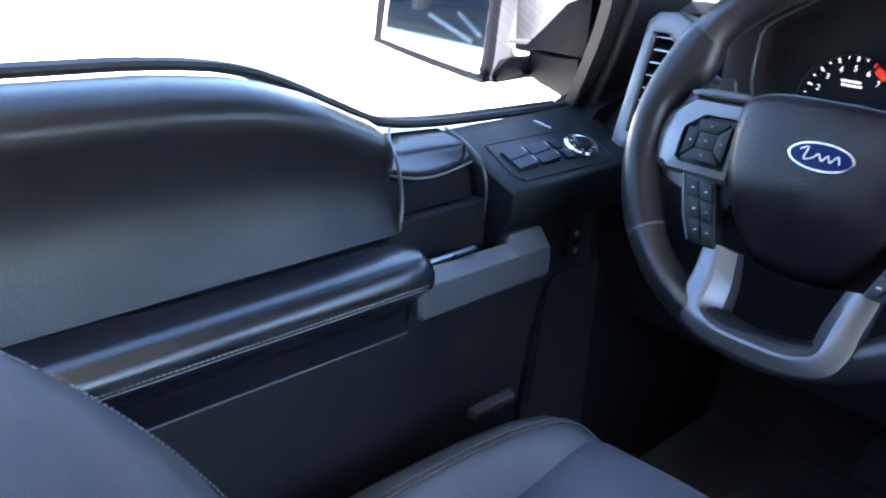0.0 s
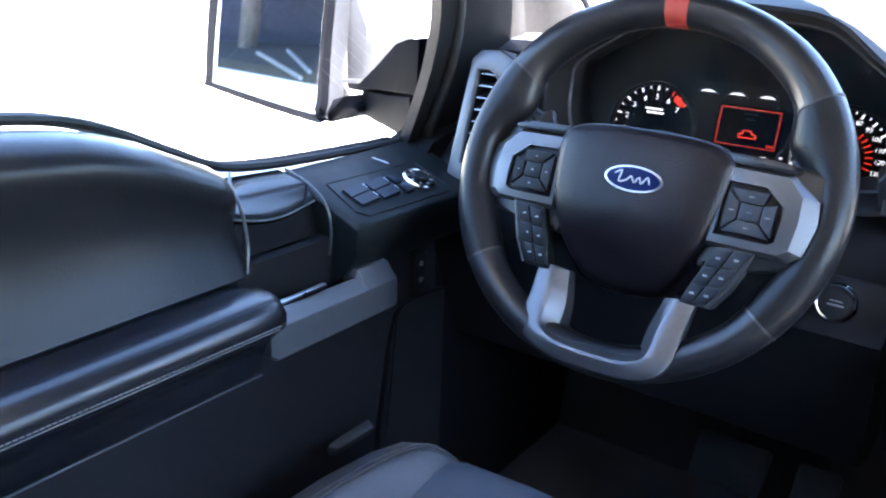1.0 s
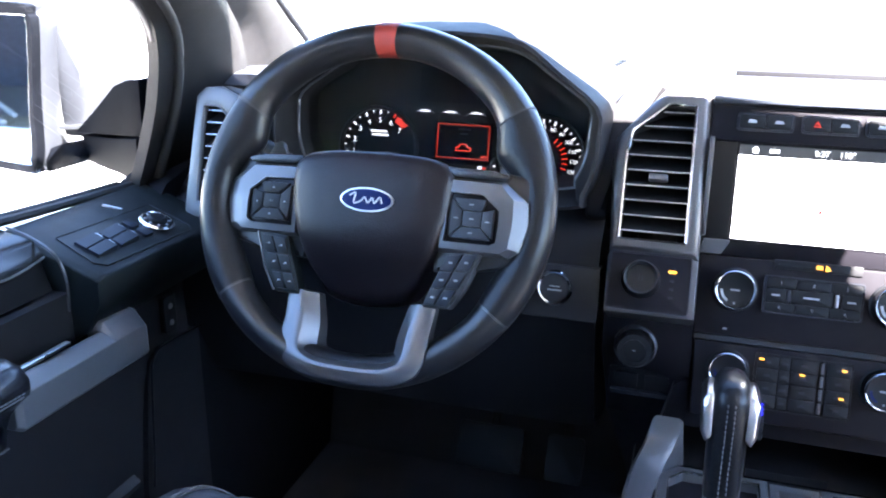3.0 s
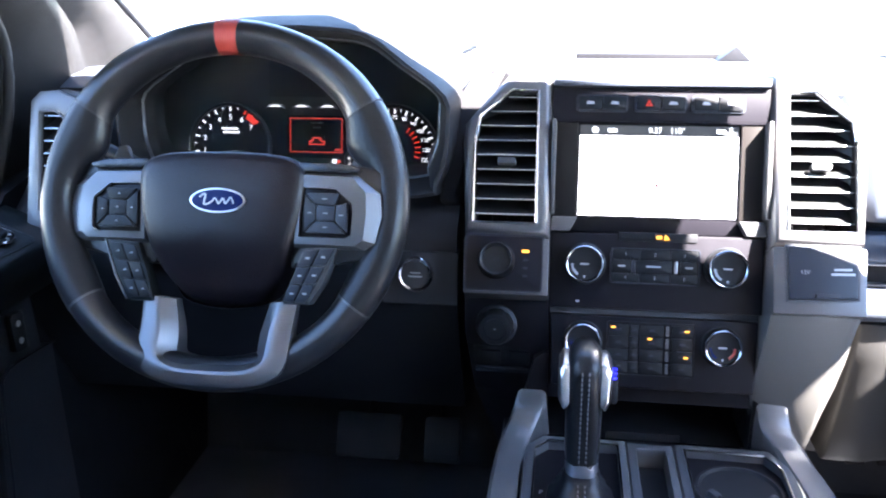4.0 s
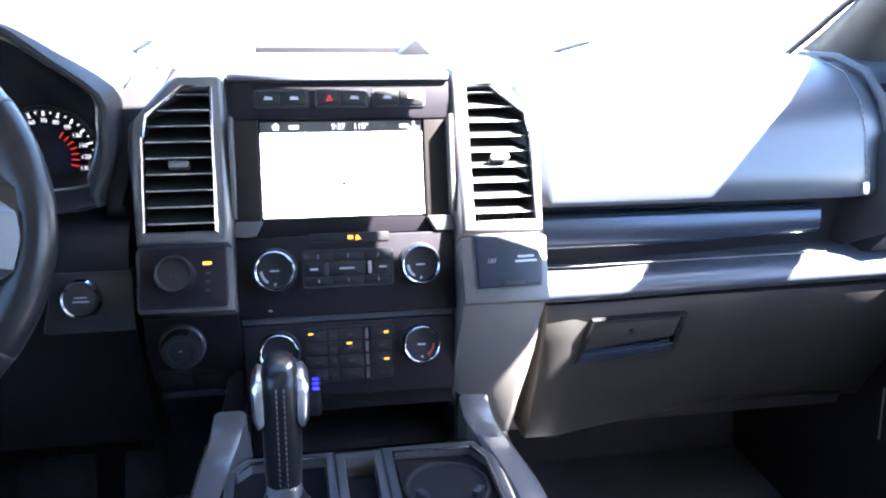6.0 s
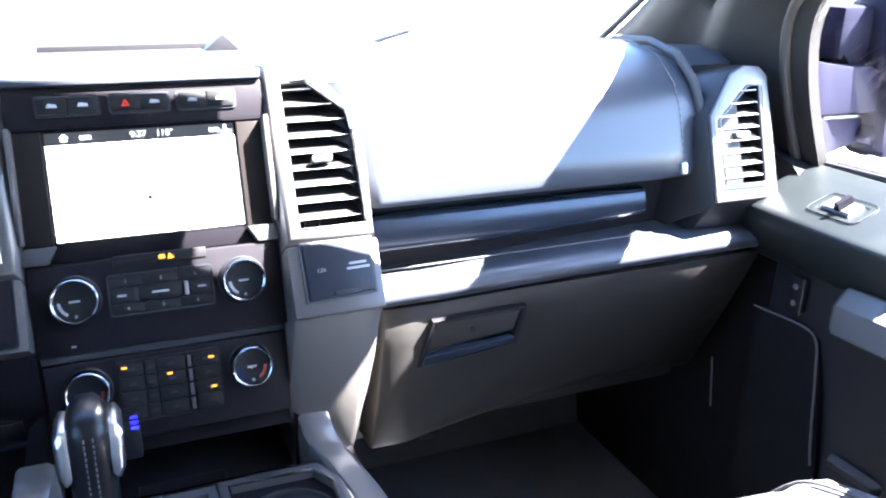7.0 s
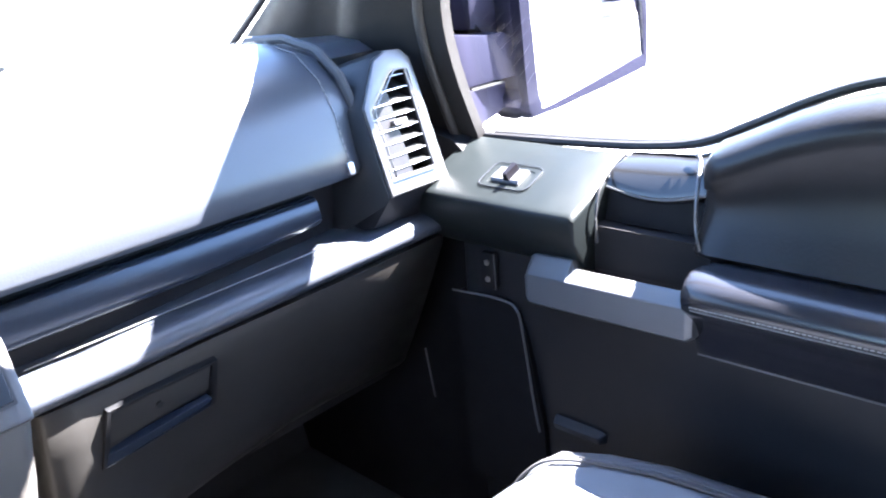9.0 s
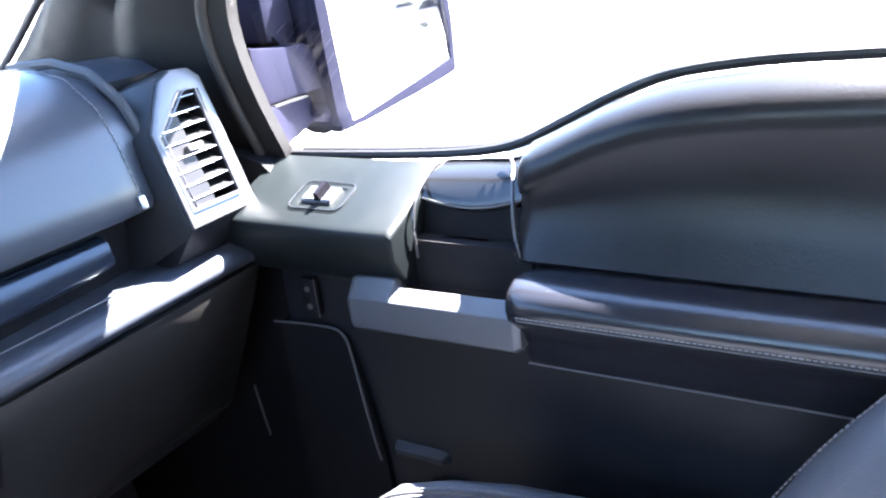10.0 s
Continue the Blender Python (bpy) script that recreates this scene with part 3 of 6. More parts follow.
def vent(s, name_label, m, opening, grille_n, tab_v, group, rise):
    """Louvred outlet: dark box, slats, vanes, chrome liner, adjusting tab."""
    v = thing("air_vent", m @ Vector((sum(p[0] for p in opening) / len(opening), opening[0][1], 0)), name_label, "air vent", group)
    part("cavity", prism([(u, w) for u, w in opening], -0.055, -0.05, m, bm=ring([(u, w) for u, w in opening], [(u * 0.9999, w) for u, w in opening], -0.055, -0.004, m)), M_VOID, v)
    part("liner", tube([m @ Vector((u, w, 0.004)) for u, w in opening], 0.0021 if rise > 0.02 else 0.0012, 6, closed=True), M_CHROME if rise > 0.02 else M_SATIN, v, "thin bright chrome liner")
    us = [p[0] for p in opening]
    v0, v1 = min(p[1] for p in opening), max(p[1] for p in opening)

    def span(w):
        hits = []
        k = len(opening)
        for i in range(k):
            (a, b), (c, d) = opening[i], opening[(i + 1) % k]
            if (b - w) * (d - w) < 0:
                hits.append(a + (c - a) * (w - b) / (d - b))
        return (min(hits), max(hits)) if len(hits) > 1 else None

    step = (v1 - v0) / grille_n
    for i in range(grille_n):
        w = v0 + step * (i + 0.62)
        sp = span(w)
        if not sp:
            continue
        a, b = sp[0] + 0.002, sp[1] - 0.002
        prof = [(w - 0.0006, -0.004), (w + 0.0014, -0.004), (w + 0.0006 + rise, -0.03), (w - 0.0006 + rise, -0.03)]
        secs = [[m @ Vector((x, pv, pn)) for pv, pn in prof] for x in (a, b)]
        # lit slat colour on the passenger side, darker shaded colour on the driver side
        part("slat", loft(secs), M_SLATLIT if s > 0 else M_VOID, v)
        part("slat_edge", tube([m @ Vector((a, w + 0.0004, -0.0035)), m @ Vector((b, w + 0.0004, -0.0035))], 0.0009, 6), M_DULL, v)
    mid_u = (min(us) + max(us)) / 2
    for j in (-1, 0, 1):
        u = mid_u + j * (max(us) - min(us)) * 0.24
        part("vane", box(u - 0.0008, u + 0.0008, v0 + 0.004, v1 - 0.03, -0.05, -0.044, 0, m), M_VOID, v)
    part("tab", prism(rounded(mid_u - 0.0105, mid_u + 0.0105, tab_v - 0.0036, tab_v + 0.0036, 0.0025), -0.006, 0.004, m, 0.0015), M_SATIN, v, "small silver adjusting tab")
    return v


for s in (-1, 1):
    o, i = tower_ring(s)
    loops = []
    for k, n in ((0.0, -0.075), (0.0, -0.016), (0.05, -0.010), (0.20, -0.002), (0.38, 0.0028), (0.55, 0.004), (0.92, 0.004), (1.0, 0.002), (1.0, -0.075)):
        loops.append([TOWER @ Vector((a[0] + (b[0] - a[0]) * k, a[1] + (b[1] - a[1]) * k, n)) for a, b in zip(o, i)])
    part("tower", loft(loops + loops[:1], caps=False), M_PILLAR, stack, "dark silver tower frame round an air vent", 50)
    foot = -0.088 if s > 0 else -0.080
    low = mirrored([(0.119, -0.0145), (0.215, -0.0145), (0.2125, foot), (0.118, foot)], s)
    part("tower_base", prism(low, -0.05, 0.004, TOWER, 0.004), M_PILLAR, stack, "dark silver lower tower face")
    vent(s, "black louvred dash vent with a bright liner and silver tab", TOWER, i, 9, 0.075, "dash vents", 0.024)

# dark flank sweeping from the dial hood up to the driver-side tower
part("tower_flank", prism([(-0.250, 0.03), (-0.250, 0.163), (-0.234, 0.174), (-0.212, 0.184), (-0.196, 0.198), (-0.177, 0.207), (-0.168, 0.192), (-0.2225, 0.122), (-0.2235, 0.03)][::-1], -0.085, -0.022, TOWER, 0.009, 3), M_HOOD, stack, "black flank between the hood and the tower", 50)
# tower roots down to the console
part("tower_root", loft([[(x0, y + 0.004, z), (x0 + 0.012, y, z), ((x0 + x1) / 2, y - 0.001, z), (x1 - 0.010, y, z), (x1, y + 0.006, z), (x1, y + 0.09, z), (x0, y + 0.08, z)] for x0, x1, y, z in ((0.119, 0.2115, -0.081, 0.6715), (0.117, 0.2070, -0.079, 0.645), (0.114, 0.2035, -0.074, 0.61), (0.112, 0.1990, -0.067, 0.575), (0.114, 0.1940, -0.057, 0.54), (0.122, 0.1915, -0.036, 0.49), (0.130, 0.193, -0.012, 0.45), (0.145, 0.195, 0.030, 0.40), (0.155, 0.190, 0.050, 0.355))]), M_ROOT, stack, "grey panel running down to the console, warm bounce light in its colour", 60)
part("tower_root", loft([[(-0.119, -0.05, 0.672), (-0.214, -0.05, 0.672), (-0.214, 0.03, 0.672), (-0.119, 0.03, 0.672)], [(-0.116, -0.056, 0.62), (-0.214, -0.05, 0.62), (-0.214, 0.05, 0.62), (-0.116, 0.03, 0.62)], [(-0.118, -0.05, 0.54), (-0.205, -0.02, 0.53), (-0.2, 0.1, 0.53), (-0.11, 0.03, 0.54)], [(-0.14, -0.03, 0.44), (-0.178, 0.05, 0.40), (-0.18, 0.12, 0.40), (-0.14, 0.03, 0.44)]]), M_STACK, stack, "black panel with light switches", 60)

# top row of three twin switches
for k, (u0, u1) in enumerate(((-0.092, -0.037), (-0.026, 0.028), (0.037, 0.092))):
    sw = thing("switch_pair", STACK @ Vector(((u0 + u1) / 2, 0.129, 0)), "black twin rocker switch above the touchscreen", "switch", "switches above the screen")
    part("surround", ring(rounded(u0 - 0.002, u1 + 0.002, 0.119, 0.139, 0.004), rounded(u0, u1, 0.121, 0.137, 0.003), -0.004, 0.002, STACK), M_GREYKEY, sw)
    for h in (0, 1):
        a = u0 + (u1 - u0) * h / 2
        key = part("key", prism(rounded(a + 0.0006, a + (u1 - u0) / 2 - 0.0006, 0.1213, 0.1367, 0.002), -0.004, 0.0035, STACK, 0.001), M_KEY, sw)
        c = a + (u1 - u0) / 4
        if k == 1 and h == 0:
            part("symbol", ring([(c - 0.004, 0.126), (c + 0.004, 0.126), (c, 0.133)], [(c - 0.002, 0.1272), (c + 0.002, 0.1272), (c, 0.1305)], 0.0033, 0.0038, STACK), G_RED, key, "red triangle symbol")
        else:
            part("symbol", prism([(c - 0.005, 0.1275), (c + 0.005, 0.1275), (c + 0.004, 0.1305), (c - 0.003, 0.1315)], 0.0033, 0.0038, STACK), M_MARK, key, "pale symbol")

# touchscreen
tft = thing("touchscreen", STACK @ Vector((0, -0.02, 0)), "lit touchscreen showing a white map in a black bezel", "display")
part("bezel", prism([(-0.117, 0.1060), (0.117, 0.1060), (0.117, 0.1078), (-0.117, 0.1078)], -0.012, 0.003, STACK, 0.0006, bm=prism([(-0.117, -0.0195), (0.117, -0.0195), (0.117, -0.0032), (-0.117, -0.0032)], -0.012, 0.002, STACK, 0.0006)), M_GLOSS, tft, "glossy black bezel")
for s in (-1, 1):
    part("side_wing", prism(mirrored([(0.0910, -0.0030), (0.1172, -0.0030), (0.1172, 0.1058), (0.0910, 0.1058)], s), -0.012, 0.0015, STACK, 0.0008), M_WING, tft, "glossy black panel beside the screen")
part("panel", prism([(-0.0908, -0.003), (0.0908, -0.003), (0.0908, 0.106), (-0.0908, 0.106)], -0.012, -0.003, STACK), M_GLOSS, tft)
part("status_bar", prism([(-0.0885, 0.0935), (0.0885, 0.0935), (0.0885, 0.1042), (-0.0885, 0.1042)], -0.003, -0.0025, STACK), G_BAR, tft)
mapo = part("map_area", prism([(-0.0885, 0.0), (0.0885, 0.0), (0.0885, 0.0925), (-0.0885, 0.0925)], -0.003, -0.0025, STACK), G_SCREEN, tft, "white lit map area")
part("marker", prism([(-0.003, 0.034), (0.003, 0.034), (0, 0.040)], -0.0025, -0.0022, STACK), M_RED, mapo, "small red position marker")
part("corner_mark", prism([(-0.080, 0.008), (-0.077, 0.008), (-0.0785, 0.0105)], -0.0025, -0.0022, STACK), M_DARK, mapo)
lettering("clock_text", "9:37", 0.0088, STACK @ Matrix.Translation((-0.004, 0.0985, -0.0024)), G_TEXT, tft)
lettering("temperature_text", "118\u00b0", 0.0088, STACK @ Matrix.Translation((0.021, 0.0985, -0.0024)), G_TEXT, tft)
part("home_icon", prism([(-0.0745, 0.0955), (-0.0685, 0.0955), (-0.0685, 0.099), (-0.067, 0.099), (-0.0715, 0.103), (-0.076, 0.099), (-0.0745, 0.099)], -0.0025, -0.0022, STACK), G_TEXT, tft)
for u in (-0.052, 0.069):
    part("status_mark", prism([(u - 0.005, 0.0965), (u + 0.005, 0.0965), (u + 0.005, 0.1005), (u - 0.005, 0.1005)], -0.0025, -0.0022, STACK), G_TEXT, tft)
part("phone_icon", prism([(0.078, 0.1025), (0.0805, 0.1035), (0.0815, 0.0985), (0.0845, 0.0965), (0.082, 0.0950), (0.079, 0.0985)], -0.0025, -0.0022, STACK), G_TEXT, tft)
for s in (-1, 1):
    part("corner_clip", prism(mirrored([(0.0885, -0.003), (0.1165, -0.003), (0.120, -0.0195), (0.0975, -0.0195)], s), -0.005, 0.016, STACK, 0.002), M_SATIN, tft, "silver wedge at the lower corner")
    part("bezel_wall", prism(mirrored([(0.1155, 0.0), (0.1205, 0.0), (0.1205, 0.108), (0.1155, 0.108)], s), -0.01, 0.022, STACK, 0.002), M_PILLAR, tft)


def knob(u, v, r, m, label, n0=0.012, tall=0.018, red_blue=False, group="round dash knobs"):
    k = thing("rotary_knob", m @ Vector((u, v, n0)), label, "knob", group)
    at = m @ Matrix.Translation((u, v, n0))
    part("collar", lathe([(r * 1.12, -0.003), (r * 1.12, 0.001), (r * 1.05, 0.0025), (r * 0.98, 0.002)], at), M_KEY, k)
    part("ring", lathe([(r, -0.002), (r, tall * 0.72), (r * 0.975, tall * 0.95), (r * 0.93, tall), (r * 0.865, tall * 0.95), (r * 0.845, tall * 0.75)], at, 48), M_KNOBRING, k, "ribbed chrome ring")
    face = part("face", lathe([(r * 0.86, 0.002), (r * 0.86, tall * 0.74), (r * 0.5, tall * 0.68), (0, tall * 0.66)], at), M_KEY, k)
    part("print", prism([(-r * 0.22, -0.001), (r * 0.22, -0.001), (r * 0.22, 0.001), (-r * 0.22, 0.001)], tall * 0.68, tall * 0.72, at), M_MARK, face, "pale unreadable print")
    part("lit_arc", prism([(r * 0.70 * math.cos(radians(a)), r * 0.70 * math.sin(radians(a))) for a in range(180, 241, 12)] + [(r * 0.58 * math.cos(radians(a)), r * 0.58 * math.sin(radians(a))) for a in range(240, 179, -12)], tall * 0.70, tall * 0.745, at), M_BLUE if red_blue else M_MARK, face)
    if red_blue:
        part("lit_arc", prism([(r * 0.70 * math.cos(radians(a)), r * 0.70 * math.sin(radians(a))) for a in range(-60, 1, 12)] + [(r * 0.58 * math.cos(radians(a)), r * 0.58 * math.sin(radians(a))) for a in range(0, -61, -12)], tall * 0.70, tall * 0.745, at), M_RED, face)
    part("pointer", prism([(-0.001, -r * 0.72), (0.001, -r * 0.72), (0.001, -r * 0.6), (-0.001, -r * 0.6)], tall * 0.71, tall * 0.75, at), M_MARK, face)
    return k


knob(-0.079, -0.056, 0.0215, STACK, "black volume knob with a chrome ring", 0.013)
knob(0.077, -0.056, 0.0215, STACK, "black tuning knob with a chrome ring", 0.013)
knob(-0.078, -0.1435, 0.0205, STACK, "black temperature knob with a chrome ring", 0.011, red_blue=True)
knob(0.075, -0.1435, 0.0205, STACK, "temperature knob with chrome ring and red and blue arcs", 0.011, red_blue=True)

# disc slot with an amber icon
slot = thing("disc_slot", STACK @ Vector((0, -0.0235, 0.013)), "narrow disc slot with lit amber symbols", "slot")
part("recess", prism([(-0.042, -0.0285), (0.045, -0.0285), (0.045, -0.0185), (-0.042, -0.0185)], 0.010, 0.0145, STACK, 0.001), M_VOID, slot)
part("lip", prism([(-0.038, -0.0245), (-0.002, -0.0245), (-0.002, -0.0225), (-0.038, -0.0225)], 0.0145, 0.0155, STACK), M_KEY, slot)
part("amber_symbol", prism([(0.0, -0.0255), (0.006, -0.0255), (0.006, -0.0215), (0.0, -0.0215)], 0.0145, 0.0152, STACK), G_AMBER, slot, "lit amber text mark")
part("amber_symbol", prism([(0.0085, -0.0268), (0.0145, -0.0258), (0.012, -0.0222), (0.0095, -0.0205)], 0.0145, 0.0152, STACK), G_AMBER, slot, "lit amber figure mark")

# radio keys
radio = thing("radio_keypad", STACK @ Vector((0, -0.075, 0.013)), "black radio keypad with small numbered keys", "keypad")
part("surround", ring(rounded(-0.050, 0.049, -0.077, -0.036, 0.004), rounded(-0.0485, 0.0475, -0.0755, -0.0375, 0.003), 0.011, 0.0158, STACK), M_GREYKEY, radio)
for r_i, (v0, v1) in enumerate(((-0.0485, -0.0385), (-0.064, -0.0495), (-0.0748, -0.065))):
    cells = ((-0.0478, -0.018), (-0.017, 0.0158), (0.0168, 0.0468)) if r_i != 1 else ((-0.0478, -0.027), (-0.022, 0.018), (0.027, 0.0468))
    for c_i, (u0, u1) in enumerate(cells):
        key = part("key", prism(rounded(u0, u1, v0, v1, 0.001), 0.011, 0.0155, STACK, 0.0008), M_KEY, radio)
        if r_i == 1:
            w = (u1 - u0) * 0.2
            part("print", prism([((u0 + u1) / 2 - w, (v0 + v1) / 2 - 0.001), ((u0 + u1) / 2 + w, (v0 + v1) / 2 - 0.001), ((u0 + u1) / 2 + w, (v0 + v1) / 2 + 0.001), ((u0 + u1) / 2 - w, (v0 + v1) / 2 + 0.001)], 0.0153, 0.0158, STACK), M_MARK, key)
        else:
            lettering("digit", str(c_i + 1 if r_i == 0 else c_i + 4), 0.005, STACK @ Matrix.Translation(((u0 + u1) / 2, (v0 + v1) / 2, 0.0156)), M_MARK, key)
for u in (-0.0245, 0.0225):
    part("rocker", prism([(u - 0.0018, -0.0635), (u + 0.0018, -0.0635), (u + 0.0018, -0.050), (u - 0.0018, -0.050)], 0.012, 0.017, STACK, 0.0005), M_DULL if u > 0 else M_GREYKEY, radio, "slim upright rocker")
part("power_dot", prism([(-0.087, -0.100), (-0.083, -0.100), (-0.083, -0.098), (-0.087, -0.098)], 0.0125, 0.0142, STACK), M_MARK, radio)

# climate keys
clim = thing("climate_keypad", STACK @ Vector((0, -0.18, 0.011)), "black climate keypad with lit amber indicators", "keypad")
part("surround", ring(rounded(-0.051, 0.047, -0.181, -0.120, 0.003), rounded(-0.0495, 0.0455, -0.1795, -0.1215, 0.002), 0.009, 0.0138, STACK), M_KEY, clim)
for r_i in range(4):
    v1 = -0.1225 - 0.0142 * r_i
    for c_i, (u0, u1) in enumerate(((-0.0485, -0.027), (-0.0255, -0.0155), (-0.014, 0.0115), (0.021, 0.0445))):
        key = part("key", prism(rounded(u0, u1, v1 - 0.013, v1, 0.0008), 0.009, 0.0138, STACK, 0.0007), M_KEY, clim)
        cu, cv = (u0 + u1) / 2, v1 - 0.0065
        part("symbol", prism([(cu - 0.0035, cv - 0.0015), (cu + 0.004, cv - 0.0015), (cu + 0.0025, cv + 0.0015), (cu - 0.0025, cv + 0.001)], 0.0135, 0.0141, STACK), M_GREYKEY, key)
    part("rocker", prism([(0.0145, v1 - 0.012), (0.0178, v1 - 0.012), (0.0178, v1 - 0.001), (0.0145, v1 - 0.001)], 0.009, 0.0148, STACK, 0.0005), M_SATIN, clim, "slim upright rocker")
for u, v in ((-0.044, -0.1265), (-0.003, -0.1385), (0.0375, -0.1285), (0.037, -0.158)):
    part("amber_lamp", prism([(u - 0.0024, v - 0.001), (u + 0.0024, v - 0.001), (u + 0.0024, v + 0.001), (u - 0.0024, v + 0.001)], 0.0137, 0.0144, STACK), G_AMBER, clim, "lit amber indicator")
plug = thing("usb_charger", STACK @ Vector((-0.048, -0.205, 0)), "dark plug with blue lit stripes", "charger")
part("body", prism(rounded(-0.056, -0.036, -0.215, -0.170, 0.003), -0.01, 0.013, STACK, 0.001), M_KEY, plug)
for k in range(3):
    part("blue_lamp", prism(rounded(-0.0445, -0.0375, -0.1765 - 0.0052 * k, -0.1735 - 0.0052 * k, 0.001), 0.013, 0.0138, STACK), G_BLUE, plug, "blue lit stripe")

# 4x4 selector, light switches
P4 = thing("drive_selector_panel", TOWER @ Vector((-0.17, -0.073, 0.004)), "black drive mode panel with a round selector", "control panel")
part("plate", prism(rounded(-0.2105, -0.1265, -0.0755, -0.0145, 0.003), 0.0, 0.0065, TOWER, 0.001), M_STACK, P4)
part("border", ring(rounded(-0.212, -0.125, -0.077, -0.013, 0.004), rounded(-0.2105, -0.1265, -0.0755, -0.0145, 0.003), 0.0, 0.0072, TOWER), M_GREYKEY, P4)
AT4 = TOWER @ Matrix.Translation((-0.1765, -0.0425, 0.0065))
kn = part("selector", lathe([(0.0205, 0), (0.0205, 0.003), (0.019, 0.012), (0.0175, 0.0145), (0.0155, 0.0135), (0.015, 0.010), (0, 0.010)], AT4), M_KEY, P4, "round black selector")
part("print", prism([(-0.0026, -0.0024), (-0.0012, -0.0024), (-0.0012, 0.0024), (-0.0026, 0.0024)], 0.010, 0.0105, AT4, bm=prism([(0.0012, -0.0024), (0.0026, -0.0024), (0.0026, 0.0024), (0.0012, 0.0024)], 0.010, 0.0105, AT4)), M_GREYKEY, kn, "faint grey print")
part("amber_lamp", prism(rounded(-0.149, -0.1405, -0.0325, -0.0295, 0.001), 0.0065, 0.0072, TOWER), G_AMBER, P4, "lit amber indicator")
for k in range(3):
    part("print", prism([(-0.147, -0.042 - 0.009 * k), (-0.142, -0.042 - 0.009 * k), (-0.142, -0.0395 - 0.009 * k), (-0.147, -0.0395 - 0.009 * k)], 0.0065, 0.0069, TOWER), M_GREYKEY, P4)
LIGHTM = basis((-0.177, -0.055, 0.6305), (1, 0, 0), (0, 0.12, 0.99))
lamp_sw = thing("headlight_switch", (-0.177, -0.055, 0.62), "black rotary headlight switch", "knob")
part("collar", lathe([(0.024, -0.004), (0.024, 0.002), (0.0215, 0.004), (0.0205, 0.003)], LIGHTM), M_GREYKEY, lamp_sw)
part("knob", lathe([(0.0205, -0.002), (0.0195, 0.016), (0.018, 0.0185), (0.013, 0.019), (0.012, 0.017), (0, 0.017)], LIGHTM), M_KEY, lamp_sw)
for a in range(0, 360, 60):
    part("grip", box(0.0165, 0.0205, -0.0012, 0.0012, 0.002, 0.0165, 0.0005, LIGHTM @ Matrix.Rotation(radians(a), 4, "Z")), M_GREYKEY, lamp_sw)
part("print", prism([(-0.0016, -0.0007), (0.0016, -0.0007), (0.0016, 0.0007), (-0.0016, 0.0007)], 0.0172, 0.0176, LIGHTM), M_MARK, lamp_sw, "tiny pale print")
BRAKEM = basis((-0.168, -0.04, 0.583), (1, 0, 0), (0, -0.15, 0.98))
brk = thing("switch_tray", (-0.168, -0.04, 0.565), "black switch tray under the headlight switch", "switch")
part("tray", prism(rounded(-0.036, 0.036, -0.017, 0.017, 0.003), -0.02, 0.004, BRAKEM, 0.0015), M_KEY, brk)
part("lip", prism(rounded(-0.034, 0.034, -0.0165, -0.011, 0.001), 0.003, 0.009, BRAKEM, 0.001), M_GREYKEY, brk)
part("button", prism(rounded(-0.03, -0.004, -0.007, 0.012, 0.002), 0.003, 0.007, BRAKEM, 0.001), M_KEY, brk)
part("button", prism(rounded(0.004, 0.03, -0.007, 0.012, 0.002), 0.003, 0.007, BRAKEM, 0.001), M_KEY, brk)

# power outlet cover
out_ = thing("outlet_cover", TOWER @ Vector((0.168, -0.073, 0.004)), "hinged power outlet cover, blue shade in its black", "outlet cover")
cov = part("cover", prism([(0.1335, -0.0725), (0.202, -0.069), (0.2045, -0.0150), (0.1335, -0.0150)], 0.0, 0.0085, TOWER, 0.0025), M_COVER, out_)
part("border", ring([(0.131, -0.075), (0.2045, -0.0715), (0.207, -0.0125), (0.131, -0.0125)], [(0.1335, -0.0725), (0.202, -0.069), (0.2045, -0.0150), (0.1335, -0.0150)], 0.0, 0.006, TOWER), M_DARK, out_)
lettering("volt_text", "12V", 0.0062, TOWER @ Matrix.Translation((0.150, -0.043, 0.0087)), M_MARK, cov)
for k, w in enumerate((0.009, 0.012)):
    part("print", prism([(0.188 - w, -0.0405 - 0.005 * k), (0.188 + w, -0.0400 - 0.005 * k), (0.188 + w, -0.0375 - 0.005 * k), (0.188 - w, -0.038 - 0.005 * k)], 0.0084, 0.0088, TOWER), M_MARK, cov, "pale unreadable print")
part("pull_lip", prism(rounded(0.160, 0.184, -0.0705, -0.0655, 0.001), 0.005, 0.0112, TOWER, 0.001), M_GREYKEY, out_)

# ---- glove box ----
glove = thing("glove_box", (0.45, 0.1, 0.40), "closed black glove box under the passenger ledge", "glove box")


door_rows = []
for z in (0.631, 0.622, 0.58, 0.53, 0.48, 0.445, 0.434):
    low = (0.631 - z) / 0.2
    left = 0.2345 - (0.645 - z) * 0.045
    edge = 0.004 if 0.44 < z < 0.63 else 0.0
    row = []
    for x, dy in ((left, 0.05), (left, 0.004), (left + 0.004, 0.0), (0.27, -0.001), (0.31, -0.002), (0.36, -0.005), (0.42, -0.010), (0.48, -0.018), (0.54, -0.025), (0.61, -0.033), (0.735, -0.042), (0.742, -0.036), (0.742, 0.05)):
        k = max(0.0, (x - 0.3) / 0.45)
        lean = 0.014 + 0.014 * low + 0.085 * min(1.0, max(0.0, (x - 0.27) / 0.30))
        row.append((x, -0.006 - edge + dy + lean * low, z + 0.026 * k * (1 - low)))
    door_rows.append(row)
part("door", loft(door_rows), M_GLOVE, glove, "black grained glove box door", 50)
GLM = basis((0.34, -0.0105, 0.585), (1, -0.04, 0), (0, -0.20, 1))
